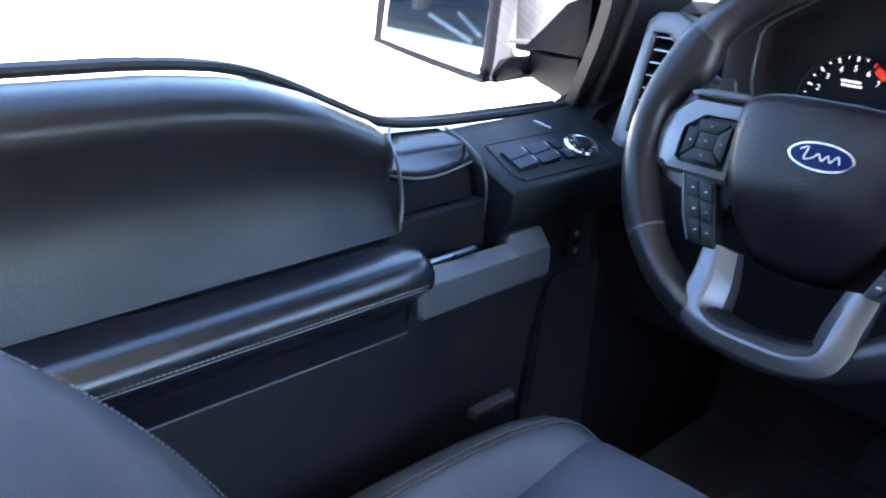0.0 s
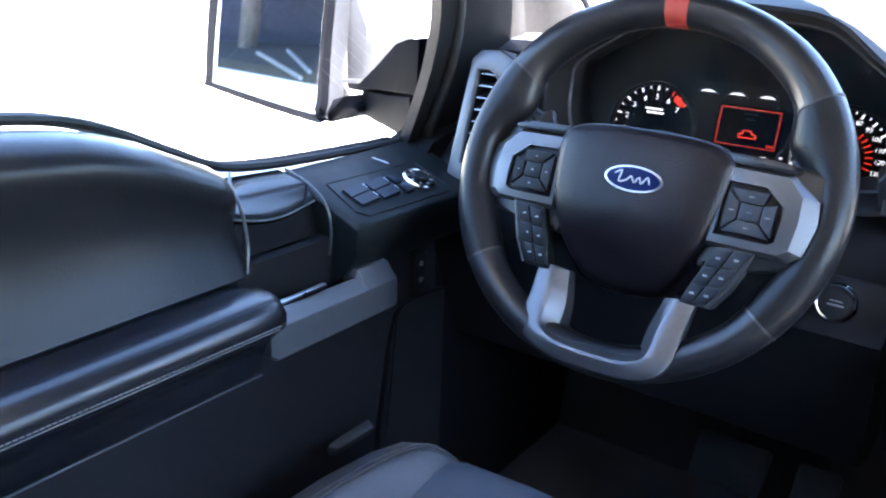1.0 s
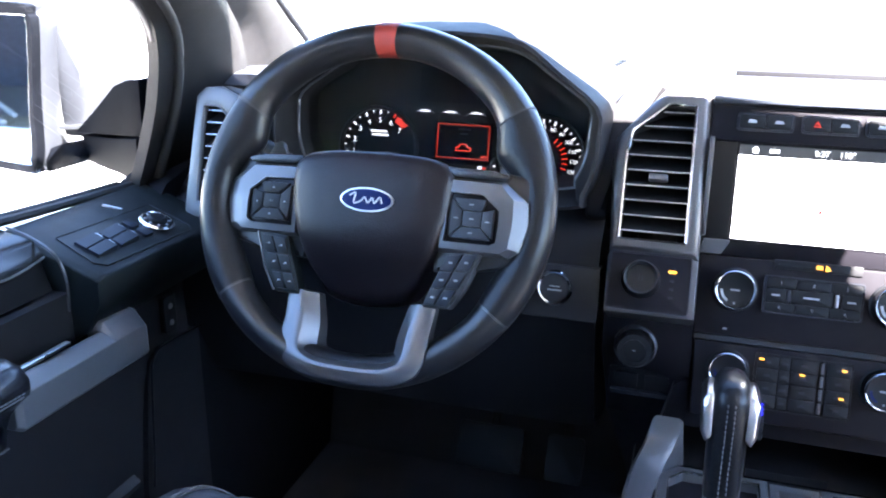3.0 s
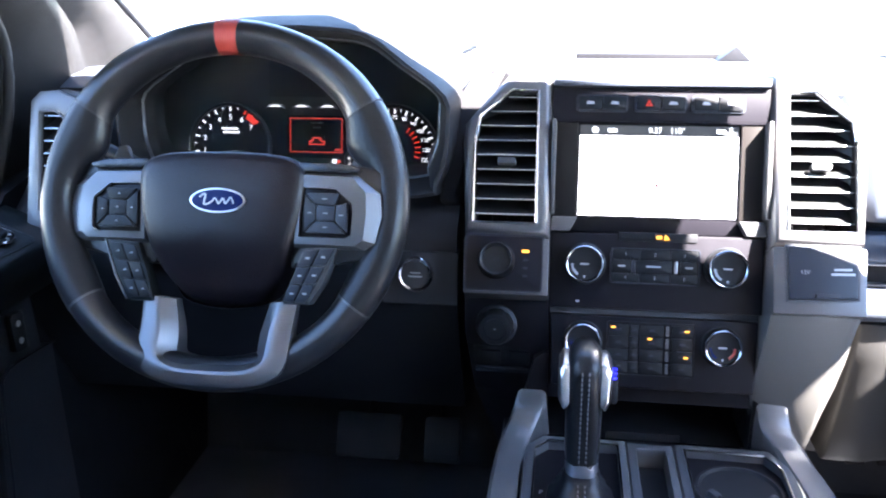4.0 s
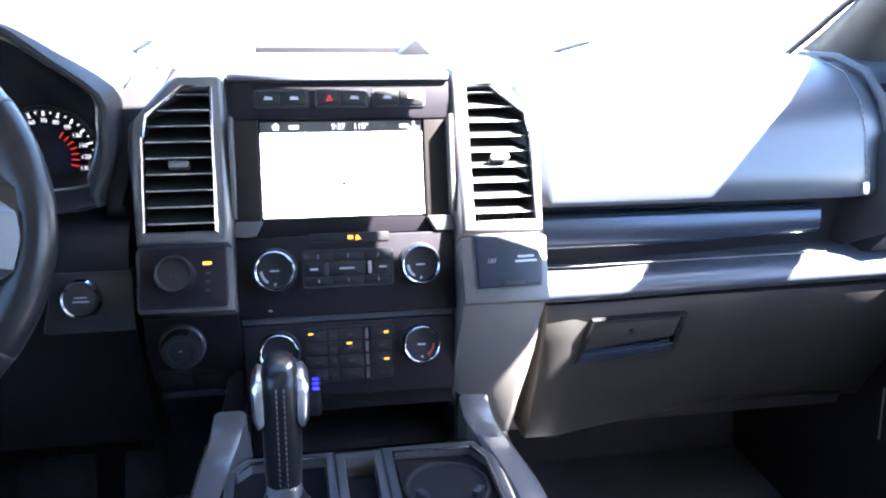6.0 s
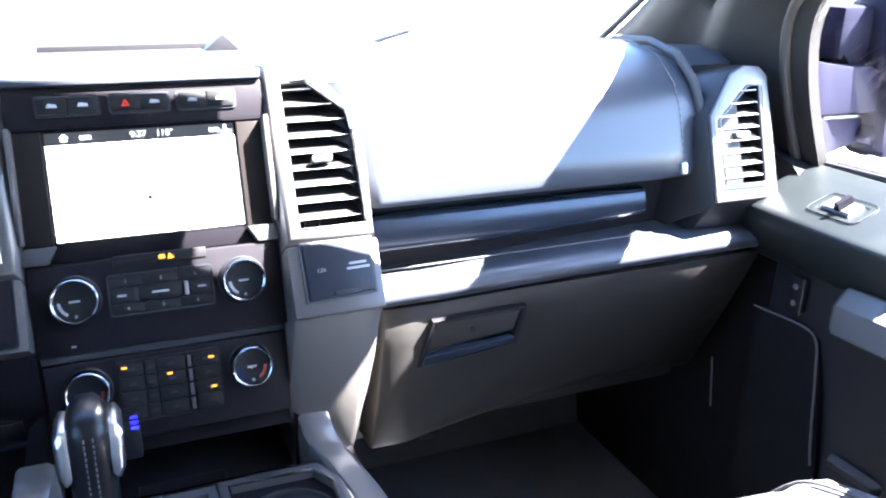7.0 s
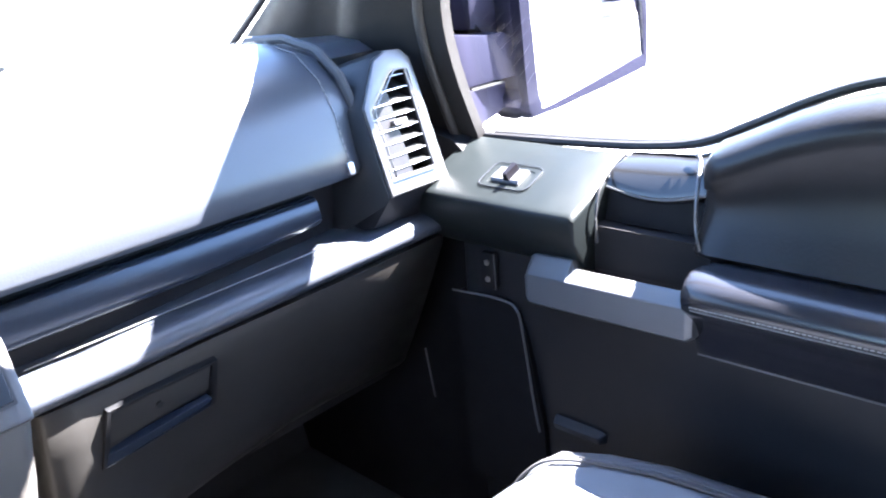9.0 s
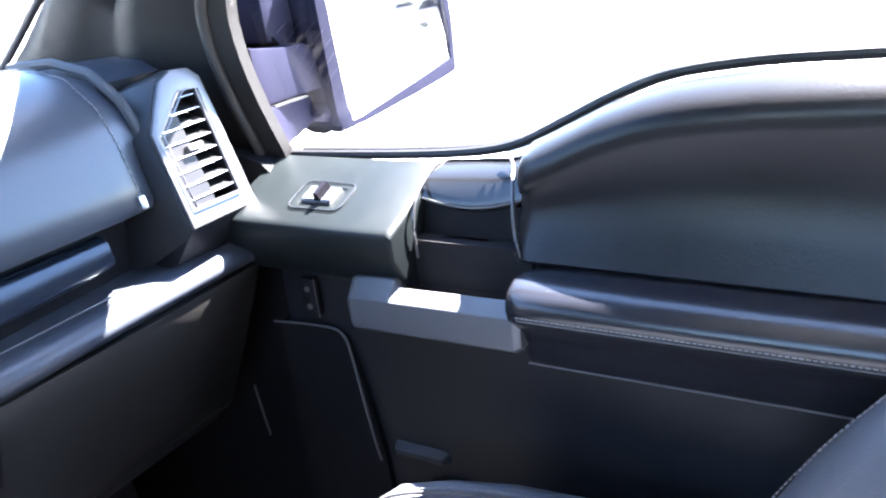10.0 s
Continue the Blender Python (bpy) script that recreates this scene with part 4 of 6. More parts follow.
part("latch_frame", ring([(-0.062, -0.037), (0.066, -0.022), (0.072, 0.032), (-0.048, 0.028)], [(-0.054, -0.030), (0.060, -0.017), (0.065, 0.028), (-0.044, 0.024)], -0.01, 0.003, GLM, 0.0015), M_KEY, glove, "recessed latch surround")
part("latch_paddle", prism([(-0.052, -0.012), (0.059, -0.001), (0.064, 0.027), (-0.043, 0.023)], -0.008, 0.0015, GLM, 0.0015), M_GLOVE, glove)
part("latch_lip", prism([(-0.060, -0.036), (0.058, -0.020), (0.060, -0.008), (-0.055, -0.020)], -0.004, 0.006, GLM, 0.003), M_ACCENT, glove, "smooth blue-black pull lip")
part("lock_mark", lathe([(0.004, 0.001), (0.004, 0.003), (0.0025, 0.0032), (0, 0.0032)], GLM @ Matrix.Translation((0.004, 0.009, 0)), 16), M_KEY, glove)
for u in (0.262, 0.30):
    part("hinge_tab", box(u, u + 0.022, 0.036, 0.065, 0.420, 0.433, 0.002), M_STACK, glove)

# ---- outer dash vents ----
for s in (-1, 1):
    VN = STACK @ Matrix.Translation((0, 0, 0.045))
    o = mirrored([(0.654, -0.037), (0.751, -0.037), (0.750, 0.117), (0.738, 0.129), (0.715, 0.131), (0.692, 0.121), (0.655, 0.070)], s)
    i = mirrored([(0.6655, -0.016), (0.733, -0.017), (0.7345, 0.1035), (0.729, 0.105), (0.715, 0.105), (0.709, 0.101), (0.6655, 0.064)], s)
    pod = part("vent_pod", ring(o, i, -0.09, 0.0, VN, 0.004), M_SATIN, dash, "satin silver outer vent surround")
    part("vent_chin", loft([[VN @ Vector((s * x, v, n)) for x, v, n in ((0.645, -0.0375, -0.09), (0.651, -0.0375, -0.003), (0.751, -0.0375, -0.003), (0.755, -0.0375, -0.09))], [VN @ Vector((s * x, v, n)) for x, v, n in ((0.640, -0.066, -0.09), (0.641, -0.066, -0.036), (0.742, -0.070, -0.038), (0.75, -0.070, -0.09))]]), M_PLASTIC, dash, "black chin below the vent")
    part("vent_side", loft([[VN @ Vector((s * u, v, n)) for u, v in pts] for n, pts in ((-0.0045, [(0.652, -0.038), (0.6535, 0.070), (0.691, 0.1225), (0.714, 0.1315), (0.70, 0.10), (0.70, -0.037)]), (-0.012, [(0.648, -0.044), (0.6495, 0.071), (0.688, 0.1245), (0.712, 0.1335), (0.70, 0.10), (0.70, -0.037)]), (-0.10, [(0.622, -0.064), (0.630, 0.078), (0.668, 0.132), (0.70, 0.138), (0.70, 0.10), (0.70, -0.037)]))]), M_PLASTIC, dash, "smooth dark side of the vent pod", 40)
    vent(s, "louvred side vent with chrome liner at the dash end", VN, i, 8, 0.045, "dash vents", 0.018)

# ---- instrument cluster ----
cl = thing("instrument_cluster", (-0.44, 0.05, 0.77), "dark instrument cluster with lit red and white dials", "instrument cluster")
CX = -0.44
half = [(0.0, 0.965), (0.05, 0.964), (0.107, 0.956), (0.154, 0.923), (0.202, 0.885), (0.206, 0.85), (0.2035, 0.815), (0.192, 0.782), (0.175, 0.767), (0.0, 0.760)]
outline = [(CX + x, z) for x, z in half] + [(CX - x, z) for x, z in half[-2:0:-1]]
outline = [(p.x, p.y) for p in smooth_line([(x, z, 0) for x, z in outline], 3, closed=True)]


def hood_loop(y, grow, lean=0.16):
    cz = 0.86
    return [Vector((CX + (x - CX) * (1 + grow / 0.2), y + (z - 0.76) * lean, cz + (z - cz) * (1 + grow / 0.1))) for x, z in outline]


hb = loft([hood_loop(0.20, 0.012), hood_loop(0.10, 0.008), hood_loop(0.0, 0.0), hood_loop(-0.018, -0.003), hood_loop(-0.020, -0.007), hood_loop(-0.012, -0.012), hood_loop(0.03, -0.020), hood_loop(0.07, -0.030)], caps=False)
part("hood", hb, M_HOOD, cl, "black hood arching over the dials", 40)
part("inner_lip", tube(hood_loop(0.02, -0.0185), 0.0022, 8, closed=True), M_BEZEL, cl, "thin satin lip inside the hood")
FACE = basis((CX, 0.062, 0.80), (1, 0, 0), (0, 0.20, 0.98))
part("backplate", prism([(-0.19, -0.045), (0.19, -0.045), (0.185, 0.085), (0.10, 0.145), (-0.10, 0.145), (-0.185, 0.085)], -0.02, 0.0, FACE), M_VOID, cl)


def dial(u, v, r, labels, a0, a1, red_from, label, red_inner=False):
    at = FACE @ Matrix.Translation((u, v, 0))
    d = part("dial", lathe([(r * 1.04, 0.0), (r * 1.04, 0.008), (r * 1.0, 0.010), (r * 0.965, 0.008), (r * 0.96, 0.002), (0, 0.002)], at, 56), M_STACK, cl, label)
    part("rim", lathe([(r * 1.045, 0.006), (r * 1.03, 0.0105), (r * 0.985, 0.0095)], at, 56), M_GREYKEY, d)
    k = len(labels)
    steps = (k - 1) * 2
    bm, bmr = bmesh.new(), bmesh.new()
    for i in range(steps + 1):
        a = radians(a0 + (a1 - a0) * i / steps)
        ca, sa = math.cos(a), math.sin(a)
        w = 0.0010 if i % 2 == 0 else 0.0006
        r0, r1 = r * (0.83 if i % 2 == 0 else 0.88), r * 0.93
        quad = [(r0 * ca - w * sa, r0 * sa + w * ca), (r1 * ca - w * sa, r1 * sa + w * ca), (r1 * ca + w * sa, r1 * sa - w * ca), (r0 * ca + w * sa, r0 * sa - w * ca)]
        prism(quad, 0.0022, 0.003, at, bm=bmr if i >= red_from else bm)
    part("tick_marks", bm, G_DIAL, d, "lit white ticks")
    if bmr.verts:
        part("red_ticks", bmr, G_RED, d, "lit red ticks")
    for i, s_ in enumerate(labels):
        a = radians(a0 + (a1 - a0) * i / (k - 1))
        if s_:
            lettering("figure", s_, r * (0.175 if k < 10 else 0.125), at @ Matrix.Translation((r * (0.68 if k < 10 else 0.74) * math.cos(a), r * (0.68 if k < 10 else 0.74) * math.sin(a), 0.0025)), G_RED if red_inner else G_DIAL, d)
    return d, at


d1, at1 = dial(-0.088, 0.010, 0.052, ["", "1", "2", "3", "4", "5", "6", "7"], 215, 40, 12, "tachometer with white figures and a red zone")
part("red_zone", prism([(0.047 * math.cos(radians(a)), 0.047 * math.sin(radians(a))) for a in range(42, 61, 6)] + [(0.041 * math.cos(radians(a)), 0.039 * math.sin(radians(a))) for a in range(60, 41, -6)], 0.003, 0.0036, at1), G_RED, d1, "lit red band")
part("print", prism([(-0.012, 0.020), (0.010, 0.020), (0.010, 0.0225), (-0.012, 0.0225)], 0.0025, 0.003, at1, bm=prism([(-0.010, 0.0155), (0.012, 0.0155), (0.012, 0.018), (-0.010, 0.018)], 0.0025, 0.003, at1)), G_DIAL, d1, "pale unreadable print")
d2, at2 = dial(0.125, 0.008, 0.054, ["", "10", "20", "30", "40", "50", "60", "70", "80", "90", "100", "110", "120", "130", "140"], 215, -35, 99, "speedometer with white figures")
for k in range(7):
    a = radians(55 - 12 * k)
    part("red_mark", prism([(0.026 * math.cos(a) - 0.001 * math.sin(a), 0.026 * math.sin(a) + 0.001 * math.cos(a)), (0.033 * math.cos(a) - 0.001 * math.sin(a), 0.033 * math.sin(a) + 0.001 * math.cos(a)), (0.033 * math.cos(a) + 0.0005 * math.sin(a), 0.033 * math.sin(a) - 0.0005 * math.cos(a)), (0.026 * math.cos(a) + 0.0005 * math.sin(a), 0.026 * math.sin(a) - 0.0005 * math.cos(a))], 0.0025, 0.003, at2), G_RED, d2)
# central screen with its red outline and vehicle symbol
scr = part("message_screen", prism([(-0.012, -0.004), (0.062, -0.004), (0.062, 0.049), (-0.012, 0.049)], 0.0, 0.004, FACE), M_GLOSS, cl, "dark message screen with a red outline")
part("red_outline", ring([(-0.009, 0.003), (0.059, 0.003), (0.059, 0.046), (-0.009, 0.046)], [(-0.0078, 0.0042), (0.0578, 0.0042), (0.0578, 0.0448), (-0.0078, 0.0448)], 0.004, 0.0045, FACE), G_DIMRED, scr)
VS = FACE @ Matrix.Translation((0.026, 0.0165, 0))
part("vehicle_symbol", ring([(-0.010, -0.004), (0.010, -0.004), (0.0105, 0.001), (0.006, 0.002), (0.004, 0.0055), (-0.005, 0.0055), (-0.0065, 0.002), (-0.0105, 0.001)], [(-0.0082, -0.0025), (0.0082, -0.0025), (0.0086, -0.0005), (0.0048, 0.0005), (0.003, 0.004), (-0.0042, 0.004), (-0.0052, 0.0005), (-0.0088, -0.0005)], 0.004, 0.0046, VS), G_RED, scr, "lit red vehicle symbol")
for k, (a, b, v) in enumerate(((0.018, 0.034, 0.039), (0.021, 0.031, 0.033))):
    part("text_bar", prism([(a, v), (b, v), (b, v + 0.0022), (a, v + 0.0022)], 0.004, 0.0043, FACE), M_GREYKEY, scr)
part("red_corner", prism([(0.049, 0.0055), (0.057, 0.0055), (0.057, 0.0085), (0.049, 0.0085)], 0.004, 0.0043, FACE), G_DIMRED, scr)
for k, u in enumerate((-0.028, 0.006, 0.040)):
    part("small_gauge", tube([FACE @ Vector((u + 0.013 * math.cos(radians(a)), 0.055 + 0.008 * math.sin(radians(a)), 0.004)) for a in range(20, 161, 14)], 0.0012, 6), M_GREYKEY, cl)
    part("gauge_figures", prism([(u - 0.009, 0.0595), (u + 0.009, 0.0595), (u + 0.008, 0.0625), (u - 0.008, 0.0625)], 0.002, 0.0035, FACE), G_DIAL, cl, "lit white gauge figures")
part("fuel_gauge", lathe([(0.019, 0.0), (0.019, 0.005), (0.0175, 0.006), (0.0165, 0.003), (0, 0.003)], FACE @ Matrix.Translation((0.080, -0.006, 0)), 32), M_DARK, cl)
for k in range(6):
    a = radians(200 - 32 * k)
    part("fuel_tick", prism([(0.080 + 0.011 * math.cos(a) - 0.0012, -0.006 + 0.011 * math.sin(a) - 0.001), (0.080 + 0.015 * math.cos(a), -0.006 + 0.015 * math.sin(a) - 0.001), (0.080 + 0.015 * math.cos(a) + 0.001, -0.006 + 0.015 * math.sin(a) + 0.001), (0.080 + 0.011 * math.cos(a), -0.006 + 0.011 * math.sin(a) + 0.001)], 0.003, 0.0036, FACE), G_DIAL, cl)
part("warning_lamp", prism([(0.046, -0.010), (0.051, -0.010), (0.051, -0.005), (0.046, -0.005)], 0.002, 0.0045, FACE), G_DIAL, cl)
part("warning_lamp", prism([(0.0525, -0.0095), (0.056, -0.0095), (0.056, -0.006), (0.0525, -0.006)], 0.002, 0.0045, FACE), G_RED, cl)
# glare on the lens, built as a glossy patch on the backplate
part("glare_patch", prism([(-0.036, 0.072), (0.036, 0.072), (0.036, 0.115), (-0.036, 0.115)], 0.0, 0.0025, FACE), M_GLOSS, cl, "glossy patch standing for glare on the dial lens")
lens = part("lens", prism([(-0.19, -0.04), (0.19, -0.04), (0.18, 0.10), (0.12, 0.14), (-0.12, 0.14), (-0.18, 0.10)], 0.016, 0.018, FACE), M_LENS, cl)
lens.visible_shadow = False

# ---- steering wheel ----
wheel = thing("steering_wheel", WHEEL @ Vector((0, 0, -0.12)), "black leather steering wheel with grey spokes and red marker", "steering wheel")
RMAJ = 0.1735


def rim_piece(a0, a1, r_u, r_n, steps):
    bm = bmesh.new()
    rows = []
    for i in range(steps + 1):
        a = radians(a0 + (a1 - a0) * i / steps)
        c = Vector((math.cos(a), math.sin(a), 0))
        grip = 1.0 + 0.10 * math.exp(-((((math.degrees(a) % 360) - 45 + 180) % 360 - 180) / 16) ** 2) + 0.10 * math.exp(-((((math.degrees(a) % 360) - 135 + 180) % 360 - 180) / 16) ** 2)
        deg = math.degrees(a) % 360
        web = 0.017 * (math.exp(-((deg - 157) / 10) ** 2) + math.exp(-((deg - 23) / 10) ** 2)) + 0.006 * (math.exp(-((deg - 207) / 12) ** 2) + math.exp(-((deg - 333) / 12) ** 2))
        row = []
        for j in range(18):
            cj, sj = math.cos(2 * math.pi * j / 18), math.sin(2 * math.pi * j / 18)
            row.append(RIM @ (c * (RMAJ + r_u * grip * cj - web * max(0.0, -cj)) + Vector((0, 0, r_n * grip * sj))))
        rows.append(row)
    return loft(rows, caps=abs(a1 - a0) < 359, bm=bm)


part("rim", rim_piece(0, 360, 0.0178, 0.0195, 120), M_WHEEL, wheel, "stitched black leather rim", 60)
part("top_marker", rim_piece(86.2, 93.8, 0.0182, 0.0199, 6), M_RED, wheel, "red leather centre marker", 60)
for a in (33.6, 146.4, -36.6, 216.6):
    part("rim_seam", rim_piece(a - 0.3, a + 0.3, 0.0186, 0.0203, 2), M_DARK if 0 < a < 180 else M_SEAM, wheel)
for a0, a1 in ((-36, 33), (147, 216)):
    part("rim_grip", rim_piece(a0, a1, 0.0183, 0.0200, 23), M_LEATHER, wheel, "grained leather grip section", 60)
    path = [RIM @ (Vector((math.cos(radians(a)), math.sin(radians(a)), 0)) * 0.1550 + Vector((0, 0, 0.0035))) for a in range(a0 + 2, a1 - 1, 2)]
    part("rim_stitching", stitches(path, 0.004, 0.0035, 0.0006), M_RUBBER, wheel)
# hub
hub_half = [(0.0, 0.056), (0.045, 0.055), (0.072, 0.050), (0.085, 0.040), (0.0875, 0.022), (0.083, -0.012), (0.068, -0.055), (0.052, -0.082), (0.038, -0.096), (0.0, -0.102)]
hub = [(x, y) for x, y in hub_half] + [(-x, y) for x, y in hub_half[-2:0:-1]]
hub = [(p.x, p.y) for p in smooth_line([(x, y, 0) for x, y in hub], 3, closed=True)]
rows = []
for sc, n in ((0.97, -0.055), (1.0, -0.012), (1.0, 0.004), (0.985, 0.012), (0.95, 0.017), (0.86, 0.020), (0.6, 0.0225), (0.3, 0.0235), (0.02, 0.024)):
    rows.append([WHEEL @ Vector((x * sc, -0.02 + (y + 0.02) * sc, n - 6.0 * max(0.0, -0.02 - (-0.02 + (y + 0.02) * sc)) ** 2 * (1 if n > 0 else 0))) for x, y in hub])
part("airbag_cover", loft(rows), M_HUB, wheel, "grained purple-black airbag cover", 50)
EM = WHEEL @ Matrix.Translation((0.002, 0.005, 0.0235))
oval = [(0.0285 * math.cos(radians(a)), 0.0122 * math.sin(radians(a))) for a in range(0, 360, 10)]
emb = part("emblem", prism(oval, -0.004, 0.0022, EM, 0.0008), M_DULL, wheel, "oval chrome-edged blue badge")
part("badge_field", prism([(x * 0.93, y * 0.87) for x, y in oval], 0.0, 0.0026, EM, 0.0004), M_BLUE, emb, "deep blue badge field")
wave = [(-0.018, 0.003, 0), (-0.012, 0.006, 0), (-0.013, -0.004, 0), (-0.006, -0.002, 0), (-0.002, 0.002, 0), (0.002, -0.003, 0), (0.006, 0.002, 0), (0.009, -0.003, 0), (0.014, 0.003, 0), (0.017, -0.003, 0)]
part("badge_mark", tube([EM @ (p + Vector((0, 0, 0.0028))) for p in smooth_line(wave, 5)], 0.0009, 6), M_BADGE, emb, "pale flowing badge mark")
for s in (-1, 1):
    out = 0.163 if s > 0 else 0.168
    part("spoke_core", prism(mirrored([(0.070, 0.047), (0.118, 0.047), (out, 0.043), (out + 0.004, 0.00), (out - 0.006, -0.045), (0.120, -0.052), (0.070, -0.06)], s), -0.022, 0.001, WHEEL, 0.006), M_WHEEL, wheel)
    # smooth blue-black cap along the top of the spoke
    part("spoke_cap", prism(mirrored([(0.078, 0.047), (0.122, 0.0455), (0.142, 0.041), (0.137, 0.0362), (0.078, 0.0366)], s), -0.004, 0.0125, WHEEL, 0.002), M_ARMREST, wheel, "glossy cap along the spoke top")
    # bracket-shaped trim: flat face with a chamfer falling away to the rim
    o = mirrored([(0.078, 0.0365), (0.136, 0.0355), (0.160, 0.017), (out, -0.004), (out - 0.006, -0.031), (0.146, -0.038), (0.076, -0.0380)], s)
    f = mirrored([(0.080, 0.0335), (0.133, 0.0325), (0.1475, 0.018), (0.149, -0.004), (0.1465, -0.029), (0.139, -0.0345), (0.078, -0.0345)], s)
    i = mirrored([(0.084, 0.0215), (0.117, 0.0208), (0.1345, 0.0065), (0.1355, -0.004), (0.1345, -0.0240), (0.129, -0.0275), (0.082, -0.0275)], s)
    part("spoke_trim", loft([[WHEEL @ Vector((u, v, n)) for u, v in lp_] for lp_, n in ((o, -0.004), (o, 0.0060), (f, 0.0135), (i, 0.0145), (i, 0.004), (o, -0.004))], caps=False), M_SATIN, wheel, "satin grey bracket-shaped spoke trim", 20)
    pad = part("thumb_pad", prism(mirrored([(0.081, 0.0225), (0.1175, 0.0215), (0.1355, 0.007), (0.1355, -0.0250), (0.130, -0.0285), (0.081, -0.0285)], s), 0.0, 0.0105, WHEEL, 0.0015), M_GLOSS, wheel, "black thumb button pad")
    # four wedge keys round a centre key
    cu, cv = s * 0.1085, -0.0035
    w, h, w2, h2 = 0.0215, 0.0195, 0.0095, 0.0075
    g = 0.0007
    keys = [[(-w2, -h2), (w2, -h2), (w2, h2), (-w2, h2)]]
    keys.append([(-w2, h2 + g), (w2, h2 + g), (w * 0.62, h), (-w * 0.90, h)] if s > 0 else [(-w2, h2 + g), (w2, h2 + g), (w * 0.90, h), (-w * 0.62, h)])
    keys.append([(-w * 0.92, -h), (w * 0.92, -h), (w2, -h2 - g), (-w2, -h2 - g)])
    keys.append([(-w, -h * 0.92), (-w2 - g, -h2), (-w2 - g, h2), (-w, h * (0.9 if s > 0 else 0.55))])
    keys.append([(w2 + g, -h2), (w, -h * 0.92), (w, h * (0.55 if s > 0 else 0.9)), (w2 + g, h2)])
    for q in keys:
        key = part("button", prism([(cu + x, cv + y) for x, y in q], 0.009, 0.0135 if q is keys[0] else 0.0145, WHEEL, 0.0010), M_KEY if s < 0 else M_THUMB, pad)
        mx, my = cu + sum(p[0] for p in q) / 4, cv + sum(p[1] for p in q) / 4
        part("symbol", prism([(mx - 0.0016, my - 0.0006), (mx + 0.0016, my - 0.0006), (mx, my + 0.0011)] if s < 0 else [(mx - 0.0022, my - 0.0005), (mx + 0.0022, my - 0.0005), (mx + 0.0022, my + 0.0006), (mx - 0.0022, my + 0.0006)], 0.0130, 0.0148, WHEEL), M_MARK, key)
# lower left button pad
lp = part("lower_pad", prism([(-0.086, -0.038), (-0.122, -0.034), (-0.108, -0.074), (-0.094, -0.097), (-0.066, -0.097), (-0.076, -0.068)][::-1], -0.008, 0.0095, WHEEL, 0.003), M_POD, wheel, "black cruise button pad")
part("pad_edge", tube([WHEEL @ Vector(p) for p in ((-0.1215, -0.036, 0.0095), (-0.1085, -0.073, 0.0095), (-0.0955, -0.0955, 0.0095))], 0.0012, 6), M_BEZEL, lp, "thin silver edge")
for r_i in range(3):
    for c_i in range(2):
        t0, t1 = r_i / 3 + 0.015, (r_i + 1) / 3 - 0.015

        def ledge(t, c):
            lo, hi = Vector((-0.088 + 0.020 * t, -0.041 - 0.053 * t)), Vector((-0.119 + 0.0265 * t, -0.0375 - 0.0565 * t))
            return lo + (hi - lo) * c

        c0, c1 = (0.03, 0.48) if c_i == 0 else (0.52, 0.95)
        q = [ledge(t0, c0), ledge(t0, c1), ledge(t1, c1), ledge(t1, c0)]
        key = part("button", prism([(p.x, p.y) for p in q], 0.006, 0.0115, WHEEL, 0.001), M_KEY, lp)
        c = sum(q, Vector((0, 0))) / 4
        part("symbol", prism([(c.x - 0.0022, c.y - 0.0006), (c.x + 0.0022, c.y - 0.0006), (c.x + 0.0010, c.y + 0.0014)], 0.0113, 0.0118, WHEEL), M_MARK, key)
# lower right keypad of six keys
rp = part("lower_pad", prism([(0.086, -0.038), (0.122, -0.034), (0.108, -0.072), (0.094, -0.094), (0.066, -0.094), (0.076, -0.068)], -0.008, 0.009, WHEEL, 0.003), M_DARK, wheel, "grey six-key pad")
for r_i in range(3):
    for c_i in range(2):
        t0, t1 = r_i / 3 + 0.015, (r_i + 1) / 3 - 0.015

        def edge(t, c):
            lo, hi = Vector((0.088 - 0.020 * t, -0.040 - 0.052 * t)), Vector((0.120 - 0.0275 * t, -0.0365 - 0.0555 * t))
            return lo + (hi - lo) * c

        c0, c1 = (0.02, 0.47) if c_i == 0 else (0.53, 0.98)
        q = [edge(t0, c0), edge(t0, c1), edge(t1, c1), edge(t1, c0)]
        key = part("button", prism([(p.x, p.y) for p in q][::-1], 0.006, 0.0125, WHEEL, 0.001), M_GREYKEY, rp)
        c = sum(q, Vector((0, 0))) / 4
        part("symbol", prism([(c.x - 0.002, c.y - 0.001), (c.x + 0.002, c.y - 0.001), (c.x + 0.002, c.y + 0.001), (c.x - 0.002, c.y + 0.001)], 0.0123, 0.0128, WHEEL), M_MARK, key)
# lower U-shaped spoke
u_out = [(-0.081, -0.090), (-0.078, -0.120), (-0.077, -0.148), (-0.066, -0.166), (-0.035, -0.176), (0.035, -0.176), (0.066, -0.166), (0.077, -0.148), (0.078, -0.120), (0.081, -0.090)]
u_in = [(0.050, -0.094), (0.043, -0.125), (0.0415, -0.146), (0.034, -0.150), (0.02, -0.152), (-0.02, -0.152), (-0.034, -0.150), (-0.0415, -0.146), (-0.043, -0.125), (-0.050, -0.094)]
bm = bmesh.new()
lifts = (0.004, 0.012, 0.020, 0.024, 0.025, 0.025, 0.024, 0.020, 0.012, 0.004)
uo = smooth_line([(x, y, n) for (x, y), n in zip(u_out, lifts)], 4)
ui = smooth_line([(x, y, n) for (x, y), n in zip(u_in[::-1], lifts)], 4)
secs = []
